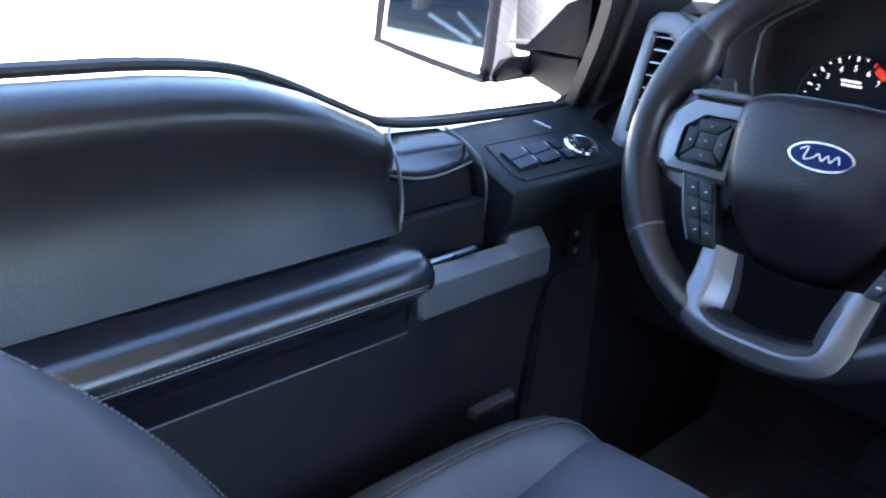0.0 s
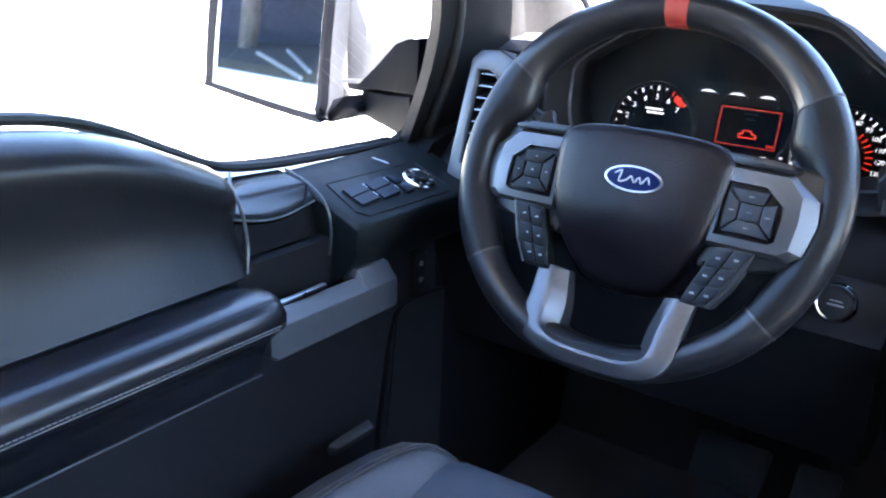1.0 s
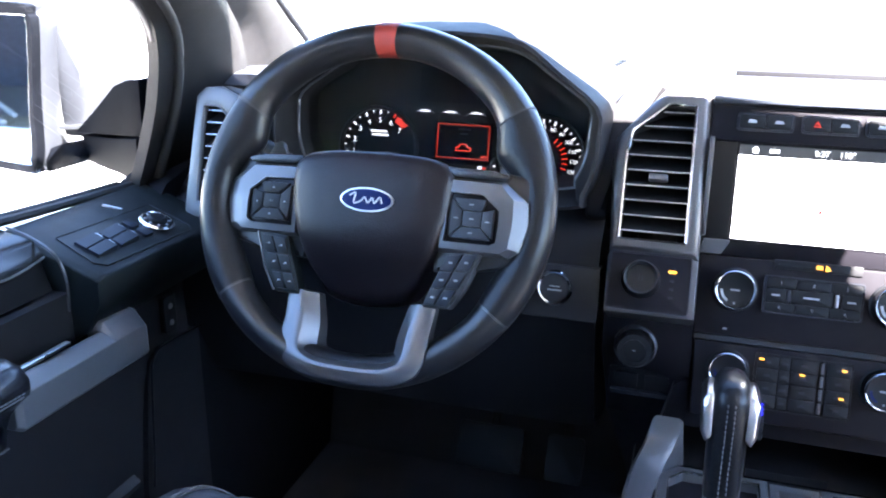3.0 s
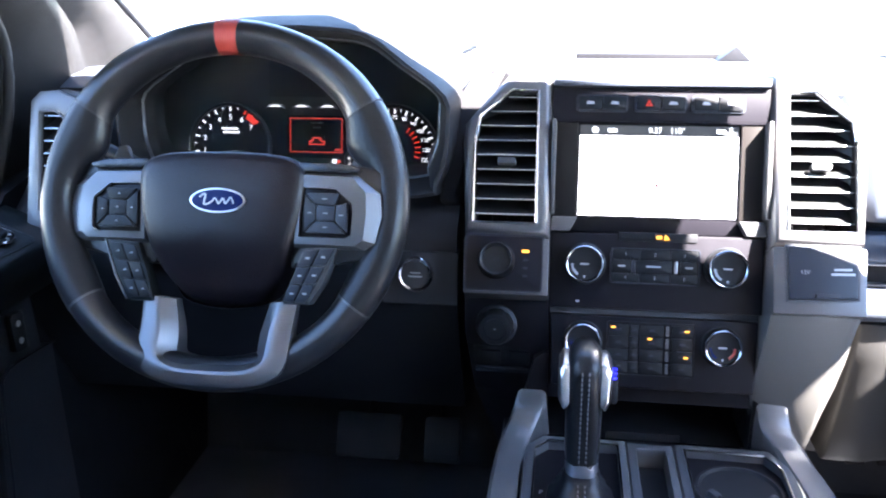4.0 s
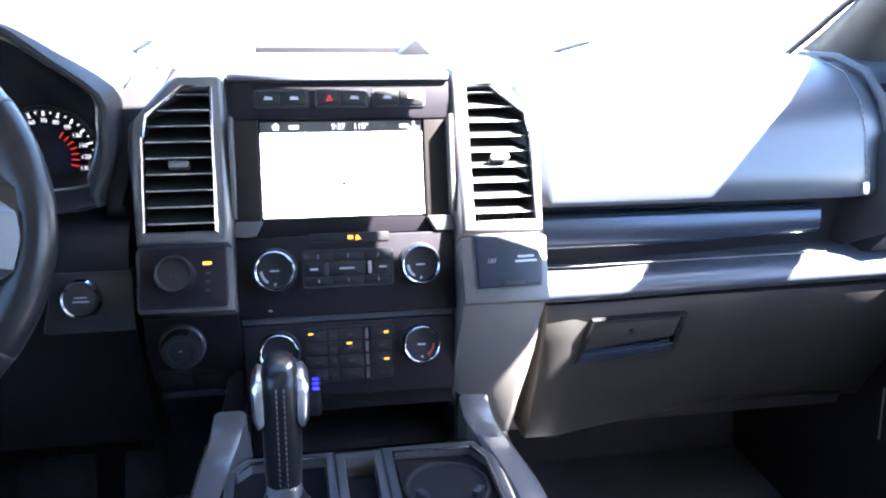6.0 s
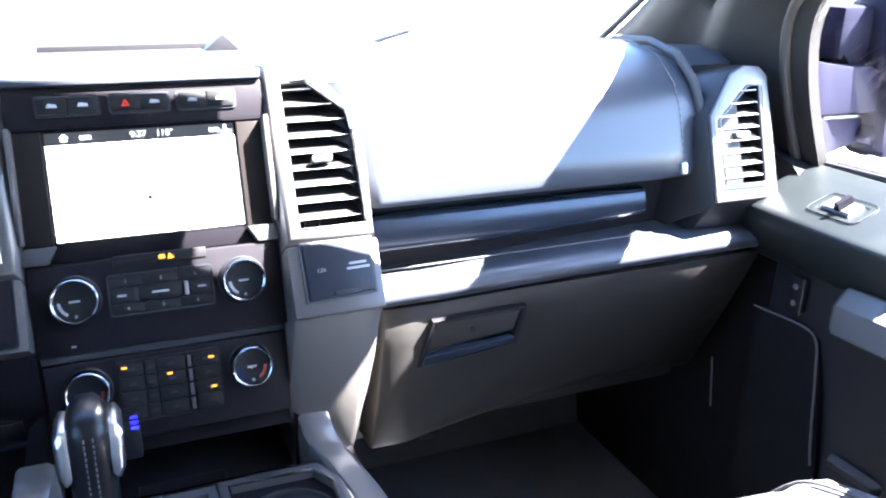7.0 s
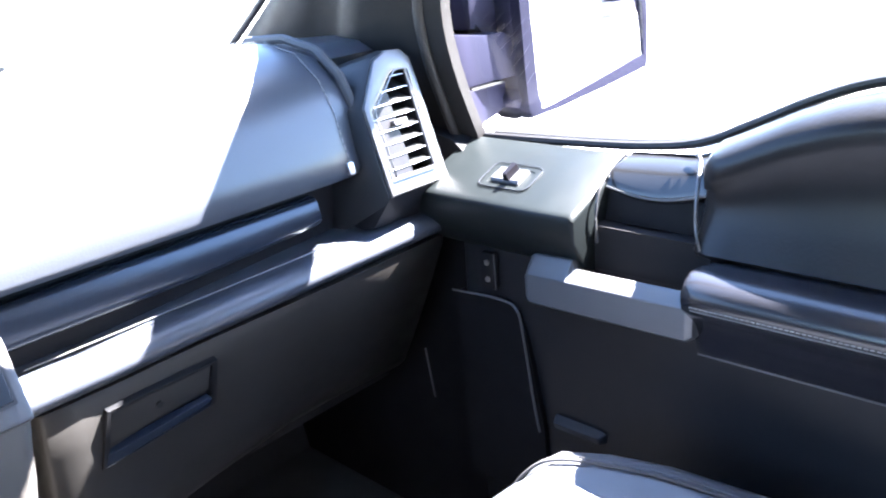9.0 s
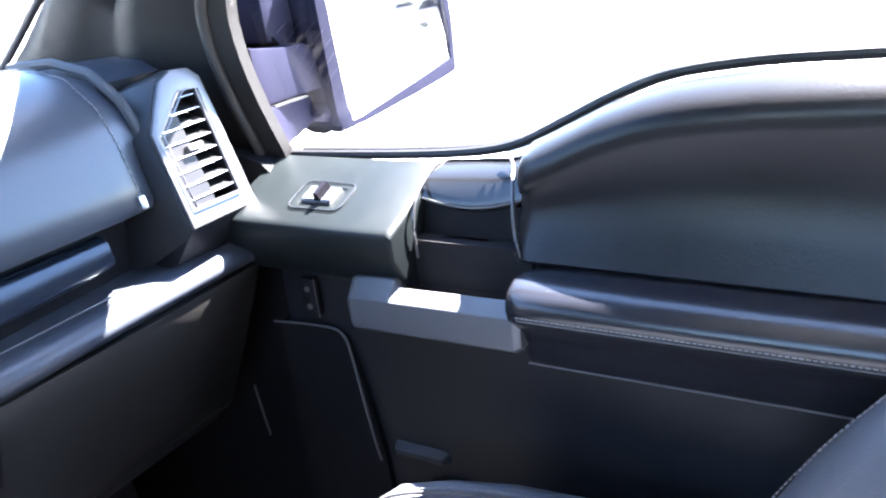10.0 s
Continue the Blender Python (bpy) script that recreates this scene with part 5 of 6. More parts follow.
for a, b in zip(uo, ui):
    lift = a.z
    a, b = Vector((a.x, a.y, 0)), Vector((b.x, b.y, 0))
    secs.append([WHEEL @ (a + Vector((0, 0, -0.008))), WHEEL @ (a + Vector((0, 0, lift - 0.0025))), WHEEL @ (a.lerp(b, 0.12) + Vector((0, 0, lift))), WHEEL @ (a.lerp(b, 0.50) + Vector((0, 0, lift + 0.002))), WHEEL @ (a.lerp(b, 0.62) + Vector((0, 0, lift + 0.001))), WHEEL @ (b + Vector((0, 0, lift * 0.6 - 0.008))), WHEEL @ (b + Vector((0, 0, -0.02)))])
part("lower_spoke", loft(secs, bm=bm), M_SATIN, wheel, "satin grey U-shaped lower spoke", 28)
part("hub_back", lathe([(0.05, -0.13), (0.062, -0.05), (0.062, -0.02), (0, -0.02)], WHEEL, 32), M_DARK, wheel)
for s in (-1, 1):
    pd = [(0.100, 0.030), (0.122, 0.050), (0.1255, 0.064), (0.1305, 0.0675), (0.1375, 0.0655), (0.1455, 0.049), (0.130, 0.028)]
    part("shift_paddle", prism(mirrored(pd, s), -0.038, -0.033, WHEEL, 0.002), M_SATIN, wheel, "grey shift paddle")
col = thing("steering_column", (-0.446, -0.06, 0.70), "black steering column shroud with a stalk", "steering column")
COLM = WHEEL @ Matrix.Translation((0, -0.015, 0))
part("shroud", prism(rounded(-0.065, 0.065, -0.065, 0.055, 0.03), -0.22, -0.045, COLM, 0.012), M_PLASTIC, col)
stalk = part("stalk", tube([WHEEL @ Vector(p) for p in ((-0.05, 0.012, -0.07), (-0.10, 0.035, -0.072), (-0.155, 0.060, -0.07), (-0.178, 0.070, -0.066))], [0.006, 0.0065, 0.008, 0.0075], 12), M_KEY, col, "black indicator stalk")
for k in range(3):
    part("stalk_mark", lathe([(0.0082, -0.002), (0.0082, 0.002)], basis(WHEEL @ Vector((-0.125 - 0.014 * k, 0.0465 + 0.0064 * k, -0.0712)), (0, 1, 0), (-0.35, 0, 0.9)), 14), M_MARK, stalk)
side_knob = thing("dimmer_knob", (-0.60, -0.03, 0.66), "small chrome-ringed knob on the lower dash", "knob")
part("ring", lathe([(0.014, -0.01), (0.014, 0.008), (0.011, 0.010), (0.010, 0.004), (0, 0.004)], basis((-0.607, -0.038, 0.69), (1, 0, 0), (0, 0.2, 0.98)), 28), M_CHROME, side_knob)

# ---- console and shifter ----
con = thing("centre_console", (0, -0.35, 0.12), "black centre console with silver-edged shifter bay and cup holder", "console")
part("body", prism([(-0.172, 0.06), (-0.165, -0.95), (0.185, -0.95), (0.192, 0.06)], 0.12, 0.478, bevel=0.012), M_STACK, con)
part("rear_box", prism(rounded(-0.13, 0.15, -0.66, -0.36, 0.03), 0.47, 0.56, bevel=0.012), M_LEATHER, con, "padded leather console lid")
for s, pts in ((1, [(0.136, -0.060, 0.552), (0.142, -0.072, 0.528), (0.157, -0.105, 0.51), (0.168, -0.18, 0.505), (0.168, -0.36, 0.505)]), (-1, [(-0.134, -0.060, 0.552), (-0.141, -0.072, 0.528), (-0.152, -0.105, 0.51), (-0.157, -0.18, 0.505), (-0.157, -0.36, 0.505)])):
    ln = smooth_line(pts, 5)
    secs = [[p + Vector((-0.017, 0.004, -0.05)), p + Vector((-0.016, 0, -0.004)), p + Vector((-0.012, 0, 0.0)), p + Vector((0.012, 0, 0.0)), p + Vector((0.017, 0, -0.004)), p + Vector((0.022, 0.004, -0.06))] for p in ln]
    part("side_rail", loft(secs), M_RAILTRIM, con, "dark satin console side rail", 40)
for s in (-1, 1):
    part("pocket_side", loft([[(s * 0.116, -0.058, z), (s * w, -0.060, z), (s * w, 0.03, z), (s * 0.116, 0.03, z)] for z, w in ((0.47, 0.152), (0.53, 0.146), (0.592, 0.132), (0.60, 0.122))]), M_STACK, con, "black wall beside the pocket")
part("pocket_floor", prism([(-0.13, -0.09), (0.13, -0.09), (0.13, 0.06), (-0.13, 0.06)], 0.47, 0.482), M_VOID, con)
part("deck", ring([(-0.142, -0.36), (0.152, -0.36), (0.152, -0.105), (0.128, -0.078), (-0.118, -0.078), (-0.142, -0.105)], [(-0.139, -0.357), (0.149, -0.357), (0.149, -0.106), (0.127, -0.081), (-0.117, -0.081), (-0.139, -0.106)], 0.48, 0.504), M_CHROME, con)
ZP = Matrix()
sh_out = [(-0.138, -0.34), (-0.0245, -0.34), (-0.0245, -0.083), (-0.118, -0.083), (-0.138, -0.106)]
sh_in = [(-0.127, -0.33), (-0.034, -0.33), (-0.034, -0.094), (-0.112, -0.094), (-0.127, -0.111)]
part("shifter_bezel", ring(sh_out, sh_in, 0.478, 0.506, ZP, 0.003), M_BEZEL, con, "silver bezel round the shifter")
part("shifter_bezel_edge", tube([(x, y, 0.506) for x, y in sh_in], 0.0015, 6, closed=True), M_CHROME, con)
part("shifter_well", prism([(-0.128, -0.331), (-0.033, -0.331), (-0.033, -0.093), (-0.128, -0.093)], 0.478, 0.494), M_STACK, con)
part("slot_frame", ring([(-0.0235, -0.34), (0.0275, -0.34), (0.0275, -0.085), (-0.0235, -0.085)], [(-0.0135, -0.33), (0.0185, -0.33), (0.0185, -0.097), (-0.0135, -0.097)], 0.478, 0.505, ZP, 0.003), M_BEZEL, con)
part("slot_floor", prism([(-0.014, -0.331), (0.019, -0.331), (0.019, -0.096), (-0.014, -0.096)], 0.45, 0.481), M_VOID, con)
cp_out = [(0.0285, -0.34), (0.150, -0.34), (0.150, -0.118), (0.132, -0.085), (0.0285, -0.083)]
cp_in = [(0.039, -0.33), (0.139, -0.33), (0.139, -0.124), (0.125, -0.097), (0.039, -0.095)]
part("cup_bezel", ring(cp_out, cp_in, 0.478, 0.506, ZP, 0.003), M_BEZEL, con, "silver bezel round the cup holder")
part("cup_bezel_edge", tube([(x, y, 0.506) for x, y in cp_in], 0.0015, 6, closed=True), M_CHROME, con)
part("cup_deck", prism([(0.038, -0.331), (0.140, -0.331), (0.140, -0.094), (0.038, -0.094)], 0.478, 0.496), M_STACK, con)
CUP = Matrix.Translation((0.089, -0.155, 0.496))
part("cup_well", lathe([(0.044, 0.0005), (0.042, 0.003), (0.0395, 0.001), (0.037, 0.0008), (0, 0.0006)], CUP, 40), M_VOID, con, "dark round cup well")
part("cup_ring", lathe([(0.0455, 0.0), (0.0455, 0.003), (0.0425, 0.0035), (0.041, 0.001)], CUP, 40), M_PLASTIC, con)
for a in (215, 320):
    part("cup_tab", box(-0.007, 0.007, -0.004, 0.004, 0, 0.012, 0.002, CUP @ Matrix.Translation((0.036 * math.cos(radians(a)), 0.036 * math.sin(radians(a)), 0.001)) @ Matrix.Rotation(radians(a + 90), 4, "Z")), M_GREYKEY, con)
for k, ch in enumerate("PRND"):
    lettering("gear_letter", ch, 0.009, Matrix.Translation((-0.118, -0.178 - 0.018 * k, 0.4945)), M_MARK, con)
part("centre_hatch", prism([(-0.045, -0.055), (0.04, -0.055), (0.04, -0.052), (-0.045, -0.052)], 0.482, 0.50), M_VOID, con)

shf = thing("gear_shifter", (-0.077, -0.19, 0.494), "leather-wrapped gear shifter with silver side wings", "gear shifter")
SX = -0.077


def sect(z, y, w, d, n=16, sq=0.75):
    out = []
    for i in range(n):
        a = 2 * math.pi * i / n
        c, s_ = math.cos(a), math.sin(a)
        out.append(Vector((SX + w * math.copysign(abs(c) ** sq, c), y + d * math.copysign(abs(s_) ** sq, s_), z)))
    return out


boot = []
for z, w, d, y in ((0.494, 0.036, 0.045, -0.195), (0.500, 0.035, 0.043, -0.194), (0.506, 0.027, 0.034, -0.191), (0.511, 0.0275, 0.034, -0.189), (0.517, 0.021, 0.025, -0.186), (0.522, 0.0205, 0.024, -0.184), (0.530, 0.0165, 0.018, -0.181)):
    boot.append(sect(z, y, w, d))
part("boot", loft(boot), M_LEATHER, shf, "folded black leather boot", 60)
part("collar", loft([sect(z, y, 0.0168, 0.0185) for z, y in ((0.528, -0.1815), (0.530, -0.181), (0.540, -0.178), (0.5415, -0.1775))]), M_DULL, shf, "brushed metal collar")
part("grip", loft([sect(z, y, w, d, 20) for z, y, w, d in ((0.541, -0.177, 0.0172, 0.019), (0.56, -0.173, 0.0182, 0.021), (0.59, -0.166, 0.0188, 0.023), (0.615, -0.160, 0.0192, 0.027), (0.635, -0.155, 0.0190, 0.030), (0.648, -0.152, 0.0165, 0.028), (0.654, -0.150, 0.012, 0.022), (0.656, -0.1495, 0.005, 0.01))]), M_LEATHER, shf, "black leather grip", 60)
for s in (-1, 1):
    w = [(-0.005, 0.602), (0.004, 0.597), (0.012, 0.607), (0.014, 0.636), (0.006, 0.644), (-0.004, 0.643)]
    secs = []
    for dy in (-0.024, -0.018, 0.018, 0.024):
        k = 0.75 if abs(dy) > 0.02 else 1.0
        secs.append([Vector((SX + s * (0.0155 + (x + 0.005) * 0.62 * k), -0.157 + dy - (z - 0.62) * -0.25, 0.617 + (z - 0.617) * k)) for x, z in w])
    part("side_wing", soften(loft(secs), 0.002, 30), M_DULL, shf, "polished silver side wing", 40)
for dx in (-0.0035, 0.0035):
    part("grip_stitching", stitches([(SX + dx, y, z) for z, y in ((0.545, -0.1965), (0.56, -0.1945), (0.59, -0.1895), (0.615, -0.1875), (0.635, -0.1855), (0.645, -0.182))], 0.003, 0.0022, 0.0006), M_THREAD, shf, "pale grip stitching")
    part("boot_stitching", stitches([(SX + dx, y, z) for z, y in ((0.497, -0.238), (0.505, -0.227), (0.511, -0.2235), (0.517, -0.212), (0.528, -0.201))], 0.003, 0.0022, 0.0006), M_THREAD, shf)

# ---- front doors ----
SILL = [(-0.30, 0.767), (-0.345, 0.776), (-0.40, 0.80), (-0.46, 0.829), (-0.515, 0.848), (-0.59, 0.858), (-0.68, 0.862), (-0.85, 0.868), (-1.06, 0.874)]


def sill_z(y):
    ys = [-p[0] for p in SILL]
    return float(np.interp(-y, ys, [p[1] for p in SILL]))


def car_door(s):
    driver = s < 0
    d = thing("front_door", (s * 0.76, -0.5, 0.2), ("closed black driver door with four window switches and mirror knob" if driver else "closed black passenger door with a single window switch"), "car door", "front doors")

    def P(x, y, z):
        return Vector((s * x, y, z))

    # padded upper panel behind the bright strip
    secs = []
    for y in [-0.382, -0.386, -0.40, -0.42, -0.44, -0.46, -0.48, -0.50, -0.53, -0.56, -0.60, -0.66, -0.74, -0.85, -1.05]:
        zs = sill_z(y)
        e = 0.010 if y > -0.384 else (0.003 if y > -0.39 else 0.0)
        h = zs - 0.70
        secs.append([P(0.845, y, zs - 0.02), P(0.828, y, zs - 0.002), P(0.812, y, zs), P(0.79 + e, y, zs - 0.003), P(0.773 + e, y, zs - 0.009), P(0.763 + e, y, zs - 0.018), P(0.760 + e, y, zs - 0.028), P(0.762 + e, y, zs - 0.040), P(0.767 + e, y, 0.70 + h * 0.55), P(0.764 + e, y, 0.70 + h * 0.35), P(0.755 + e, y, 0.70 + h * 0.16), P(0.742 + e, y, 0.695), P(0.76, y, 0.68), P(0.845, y, 0.68)])
    part("upper_pad", loft(secs), M_LEATHER, d, "padded black leatherette upper panel", 60)
    part("edge_strip", tube(smooth_line([P(0.812, -0.352, 0.779), P(0.795, -0.366, 0.772), P(0.772, -0.376, 0.762), P(0.758, -0.381, 0.74), P(0.752, -0.384, 0.715), P(0.745, -0.392, 0.696)], 5), 0.0019, 8), M_SATIN, d, "bright metal edge strip")
    # release nook between the two bright strips
    secs = []
    for i in range(11):
        y = -0.384 + 0.117 * i / 10
        zs = float(np.interp(y, (-0.385, -0.345, -0.27), (0.779, 0.768, 0.763)))
        dip = 0.010 * math.sin(math.pi * i / 10)
        ze = float(np.interp(y, (-0.385, -0.27), (0.748, 0.742))) - dip
        secs.append([P(0.845, y, zs - 0.03), P(0.832, y, zs), P(0.812, y, zs - 0.003), P(0.787, y, zs * 0.45 + ze * 0.55 + 0.004), P(0.781, y, ze + 0.003), P(0.776, y, ze - 0.002), P(0.777, y, ze - 0.008), P(0.784, y, ze - 0.012), P(0.80, y, ze - 0.014), P(0.845, y, ze - 0.014)])
    part("nook_cap", loft(secs), M_NOOK, d, "satin cap over the door release nook", 60)
    part("nook_recess", loft([[P(0.845, y, 0.745), P(0.782, y, 0.733), P(0.772, y, 0.70), P(0.776, y, 0.665), P(0.79, y, 0.65), P(0.845, y, 0.65)] for y in (-0.384, -0.36, -0.30, -0.266)]), M_KICK, d, "dark release nook")
    part("nook_line", tube([P(0.7755, -0.384 + 0.117 * i / 10, float(np.interp(-0.384 + 0.117 * i / 10, (-0.385, -0.27), (0.748, 0.742))) - 0.010 * math.sin(math.pi * i / 10) - 0.004) for i in range(11)], 0.0012, 6), M_SEAM, d)
    part("edge_strip", tube(smooth_line([P(0.825, -0.262, 0.764), P(0.79, -0.266, 0.757), P(0.758, -0.270, 0.742), P(0.748, -0.270, 0.715), P(0.752, -0.268, 0.68)], 5), 0.0016, 8), M_SATIN, d, "bright metal edge strip")
    part("release_lever", prism(rounded(-0.355, -0.285, 0.675, 0.700, 0.008), s * 0.766, s * 0.780, basis((0, 0, 0), (0, 1, 0), (0, 0, 1)), 0.003), M_KEY, d, "inner door release lever")
    # switch pod
    secs = []
    for y in (-0.265, -0.258, -0.20, -0.12, -0.05, -0.03):
        e = 0.004 if y < -0.26 else 0.0
        secs.append([P(0.845, y, 0.75), P(0.828, y, 0.761 - e), P(0.80, y, 0.7535 - e), P(0.718, y, 0.7230 - e), P(0.7115, y, 0.7190 - e), P(0.7095 + e, y, 0.712), P(0.714, y, 0.69), P(0.735, y, 0.655), P(0.76, y, 0.64), P(0.845, y, 0.64)])
    part("switch_pod", soften(loft(secs), 0.003, 30), M_POD, d, "sloping black switch pod", 40)
    POD = basis((s * 0.77, -0.15, 0.7425), (0, 1, 0), (-s * 0.9363, 0, -0.3512) if s < 0 else (0.9363, 0, 0.3512))
    if POD.col[2].z < 0:
        POD = basis((s * 0.77, -0.15, 0.7425), (0, -1, 0), POD.col[1].xyz)
    if driver:
        plate = [(-0.068, -0.012), (0.088, -0.016), (0.096, 0.040), (0.088, 0.052), (-0.060, 0.056), (-0.068, 0.048)]
        part("plate_edge", tube([POD @ Vector((x, y, 0.0012)) for x, y in plate], 0.0006, 6, closed=True), M_RUBBER, d)
        part("switch_plate", prism(plate, -0.003, 0.0010, POD, 0.0006), M_POD, d, "black switch plate")
        for u in (0.068, 0.0305):
            part("switch_pocket", prism(rounded(u - 0.0195, u + 0.0165, 0.003, 0.037, 0.003), 0.0008, 0.0016, POD), M_VOID, d)
            for b in (0.0115, 0.0285):
                sw = part("window_switch", loft([[POD @ Vector((u + x, b + y * (1 - k * 0.08), n + k * (0.0030 if x < 0 else 0.0))) for x, y in ((-0.0145, -0.008), (0.0145, -0.008), (0.0145, 0.008), (-0.0145, 0.008))] for k, n in ((0, 0.001), (0, 0.003), (1, 0.0045))]), M_COVER, d, "window switch, blue reflection in its black")
                part("switch_edge", tube([POD @ Vector((u - 0.0152, b - 0.005, 0.0068)), POD @ Vector((u - 0.0152, b + 0.003, 0.0068))], 0.0008, 6), M_DULL, sw, "bright front lip")
        for b in (0.010, 0.030):
            part("lock_button", prism(rounded(-0.0105, 0.004, b - 0.008, b + 0.008, 0.002), 0.001, 0.0050, POD, 0.0012), M_COVER, d, "lock button, blue reflection in its black")
        MK = POD @ Matrix.Translation((-0.034, 0.024, 0.0010))
        mk = part("mirror_knob", lathe([(0.019, 0), (0.019, 0.004), (0.0165, 0.006), (0.012, 0.0055), (0.0115, 0.009), (0.009, 0.011), (0, 0.0105)], MK, 32), M_KEY, d, "round mirror adjusting knob")
        part("knob_ring", lathe([(0.0212, 0.001), (0.0212, 0.004), (0.0192, 0.0066), (0.0172, 0.0060)], MK, 32), M_CHROME, mk, "chrome ring")
        for a in range(0, 360, 45):
            part("knob_mark", prism([(0.0125, -0.0010), (0.0160, -0.0010), (0.0160, 0.0010), (0.0125, 0.0010)], 0.0052, 0.0068, MK @ Matrix.Rotation(radians(a), 4, "Z")), M_BADGE, mk)
        part("pod_line", prism([(-0.0165, -0.0405), (-0.0195, -0.0415), (-0.0305, -0.0225), (-0.0275, -0.0215)], -0.002, 0.0012, POD), M_BADGE, d, "short pale reflector mark")
    else:
        bz = part("switch_bezel", ring(rounded(-0.002 - 0.036, -0.002 + 0.036, -0.037, 0.009, 0.010), rounded(-0.002 - 0.027, -0.002 + 0.027, -0.029, 0.001, 0.005), -0.003, 0.0008, POD, 0.0003), M_POD, d, "black bezel with a pale edge")
        part("bezel_edge", tube([POD @ Vector((x, y, 0.002)) for x, y in rounded(-0.002 - 0.036, -0.002 + 0.036, -0.037, 0.009, 0.010)], 0.0006, 6, closed=True), M_GREYKEY, bz)
        sw = part("window_switch", loft([[POD @ Vector((-0.002 + x, -0.014 + y * k, n)) for x, y in ((-0.020, -0.013), (-0.004, -0.013), (0.008, -0.013), (0.020, -0.013), (0.020, 0.013), (0.008, 0.013), (-0.004, 0.013), (-0.020, 0.013))] for k, n in ((1, -0.002), (1, 0.0035), (0.8, 0.0055))]), M_HANDLE, d, "window switch with a raised hook")
        part("switch_hook", loft([[POD @ Vector((-0.002 - 0.002, y, n)), POD @ Vector((-0.002 + 0.008, y, n)), POD @ Vector((-0.002 + 0.006, y, n + 0.010)), POD @ Vector((-0.002 + 0.001, y, n + 0.011))] for y, n in ((-0.026, 0.004), (-0.004, 0.004))]), M_GLOSS, sw)
    # armrest with stitched edge
    secs = []
    for y in (-0.408, -0.412, -0.425, -0.45, -0.55, -0.70, -0.85, -1.05):
        k = 0.14 if y > -0.41 else (0.04 if y > -0.42 else 0.0)
        q = [(0.760, 0.688), (0.735, 0.692), (0.71, 0.698), (0.69, 0.699), (0.675, 0.694), (0.667, 0.684), (0.667, 0.675), (0.669, 0.668), (0.684, 0.655), (0.694, 0.644), (0.701, 0.63), (0.708, 0.607), (0.712, 0.602), (0.76, 0.60)]
        zc = 0.655
        dz = (y + 0.41) * -0.010
        secs.append([P(x + (0.735 - x) * k, y, zc + (z - zc) * (1 - k * 0.4) + dz) for x, z in q])
    part("armrest", loft(secs), M_ARMREST, d, "black leather armrest", 60)
    part("armrest_stitching", stitches([P(0.6665, y, 0.6745 + (y + 0.41) * -0.010) for y in np.linspace(-0.422, -1.04, 40)], 0.0034, 0.0014, 0.0007), M_THREAD, d, "pale stitched seam")
    part("armrest_welt", tube([P(0.6685, y, 0.6705 + (y + 0.41) * -0.010) for y in np.linspace(-0.422, -1.04, 12)], 0.0009, 6), M_SEAM, d, "thin pale welt below the stitching")
    part("armrest_line", tube([P(0.709, y, 0.6045 + (y + 0.41) * -0.010) for y in np.linspace(-0.410, -1.04, 12)], 0.0010, 6), M_SEAM, d, "thin pale edge line")
    # pull handle
    secs = []
    for t in (0.0, 0.03, 0.06, 0.3, 0.55, 0.70, 0.72, 0.97, 1.0):
        y = -0.414 + 0.220 * t
        xi = 0.686 + 0.025 * t
        sh = 0.004 if t in (0.0, 1.0) else 0.0
        zf, zb = 0.6610 - 0.0185 * t, 0.6240 - 0.0195 * t
        zt = zf + (0.009 if t < 0.71 else 0.019)
        deep = 0.021 if t < 0.71 else 0.040
        secs.append([P(xi + sh, y, zf - sh), P(xi + sh, y, zb + 0.004 + sh), P(xi + 0.005 + sh, y, zb + sh), P(xi + deep, y, zb + sh), P(xi + deep, y, zt - sh), P(xi + 0.018, y, zt - sh)])
    part("pull_handle", soften(loft(secs), 0.0025, 15, 3), M_HANDLE, d, "solid grey painted pull handle", 40)
    if driver:
        part("handle_edge", box(-0.398, -0.314, 0.667, 0.6705, s * 0.712, s * 0.719, 0.001, basis((0, 0, 0), (0, 1, 0), (0, 0, 1))), M_DULL, d, "bright strip behind the handle")
    part("cup_back", prism([(-0.40, 0.59), (-0.18, 0.585), (-0.18, 0.70), (-0.40, 0.70)], s * 0.752, s * 0.80, basis((0, 0, 0), (0, 1, 0), (0, 0, 1))), M_VOID, d)
    # lower panel, pocket, speaker zone
    secs = []
    for y in (-0.06, -0.07, -0.12, -0.16, -0.21, -0.26, -0.34, -0.42, -0.6, -0.85, -1.05):
        w = 0.010 if y > -0.065 else 0.0
        bulge = 0.03 * min(1.0, max(0.0, (-y - 0.30) / 0.15))
        secs.append([P(0.83, y, 0.66), P(0.752 + w, y, 0.65), P(0.750 + w, y, 0.60), P(0.748 + w, y, 0.56), P(0.752 + w - bulge * 0.6, y, 0.50), P(0.752 + w - bulge, y, 0.42), P(0.755 + w - bulge, y, 0.30), P(0.77, y, 0.16), P(0.83, y, 0.15)])
    part("lower_panel", loft(secs), M_PLASTIC, d, "black grained lower door panel", 50)
    part("panel_edge", tube(smooth_line([P(0.742, -0.05, 0.577), P(0.741, -0.13, 0.583), P(0.740, -0.158, 0.575), P(0.7385, -0.167, 0.54), P(0.736, -0.180, 0.45), P(0.735, -0.187, 0.415)], 5), 0.0015, 8), M_SEAM if s > 0 else M_KEY, d, "thin panel edge")
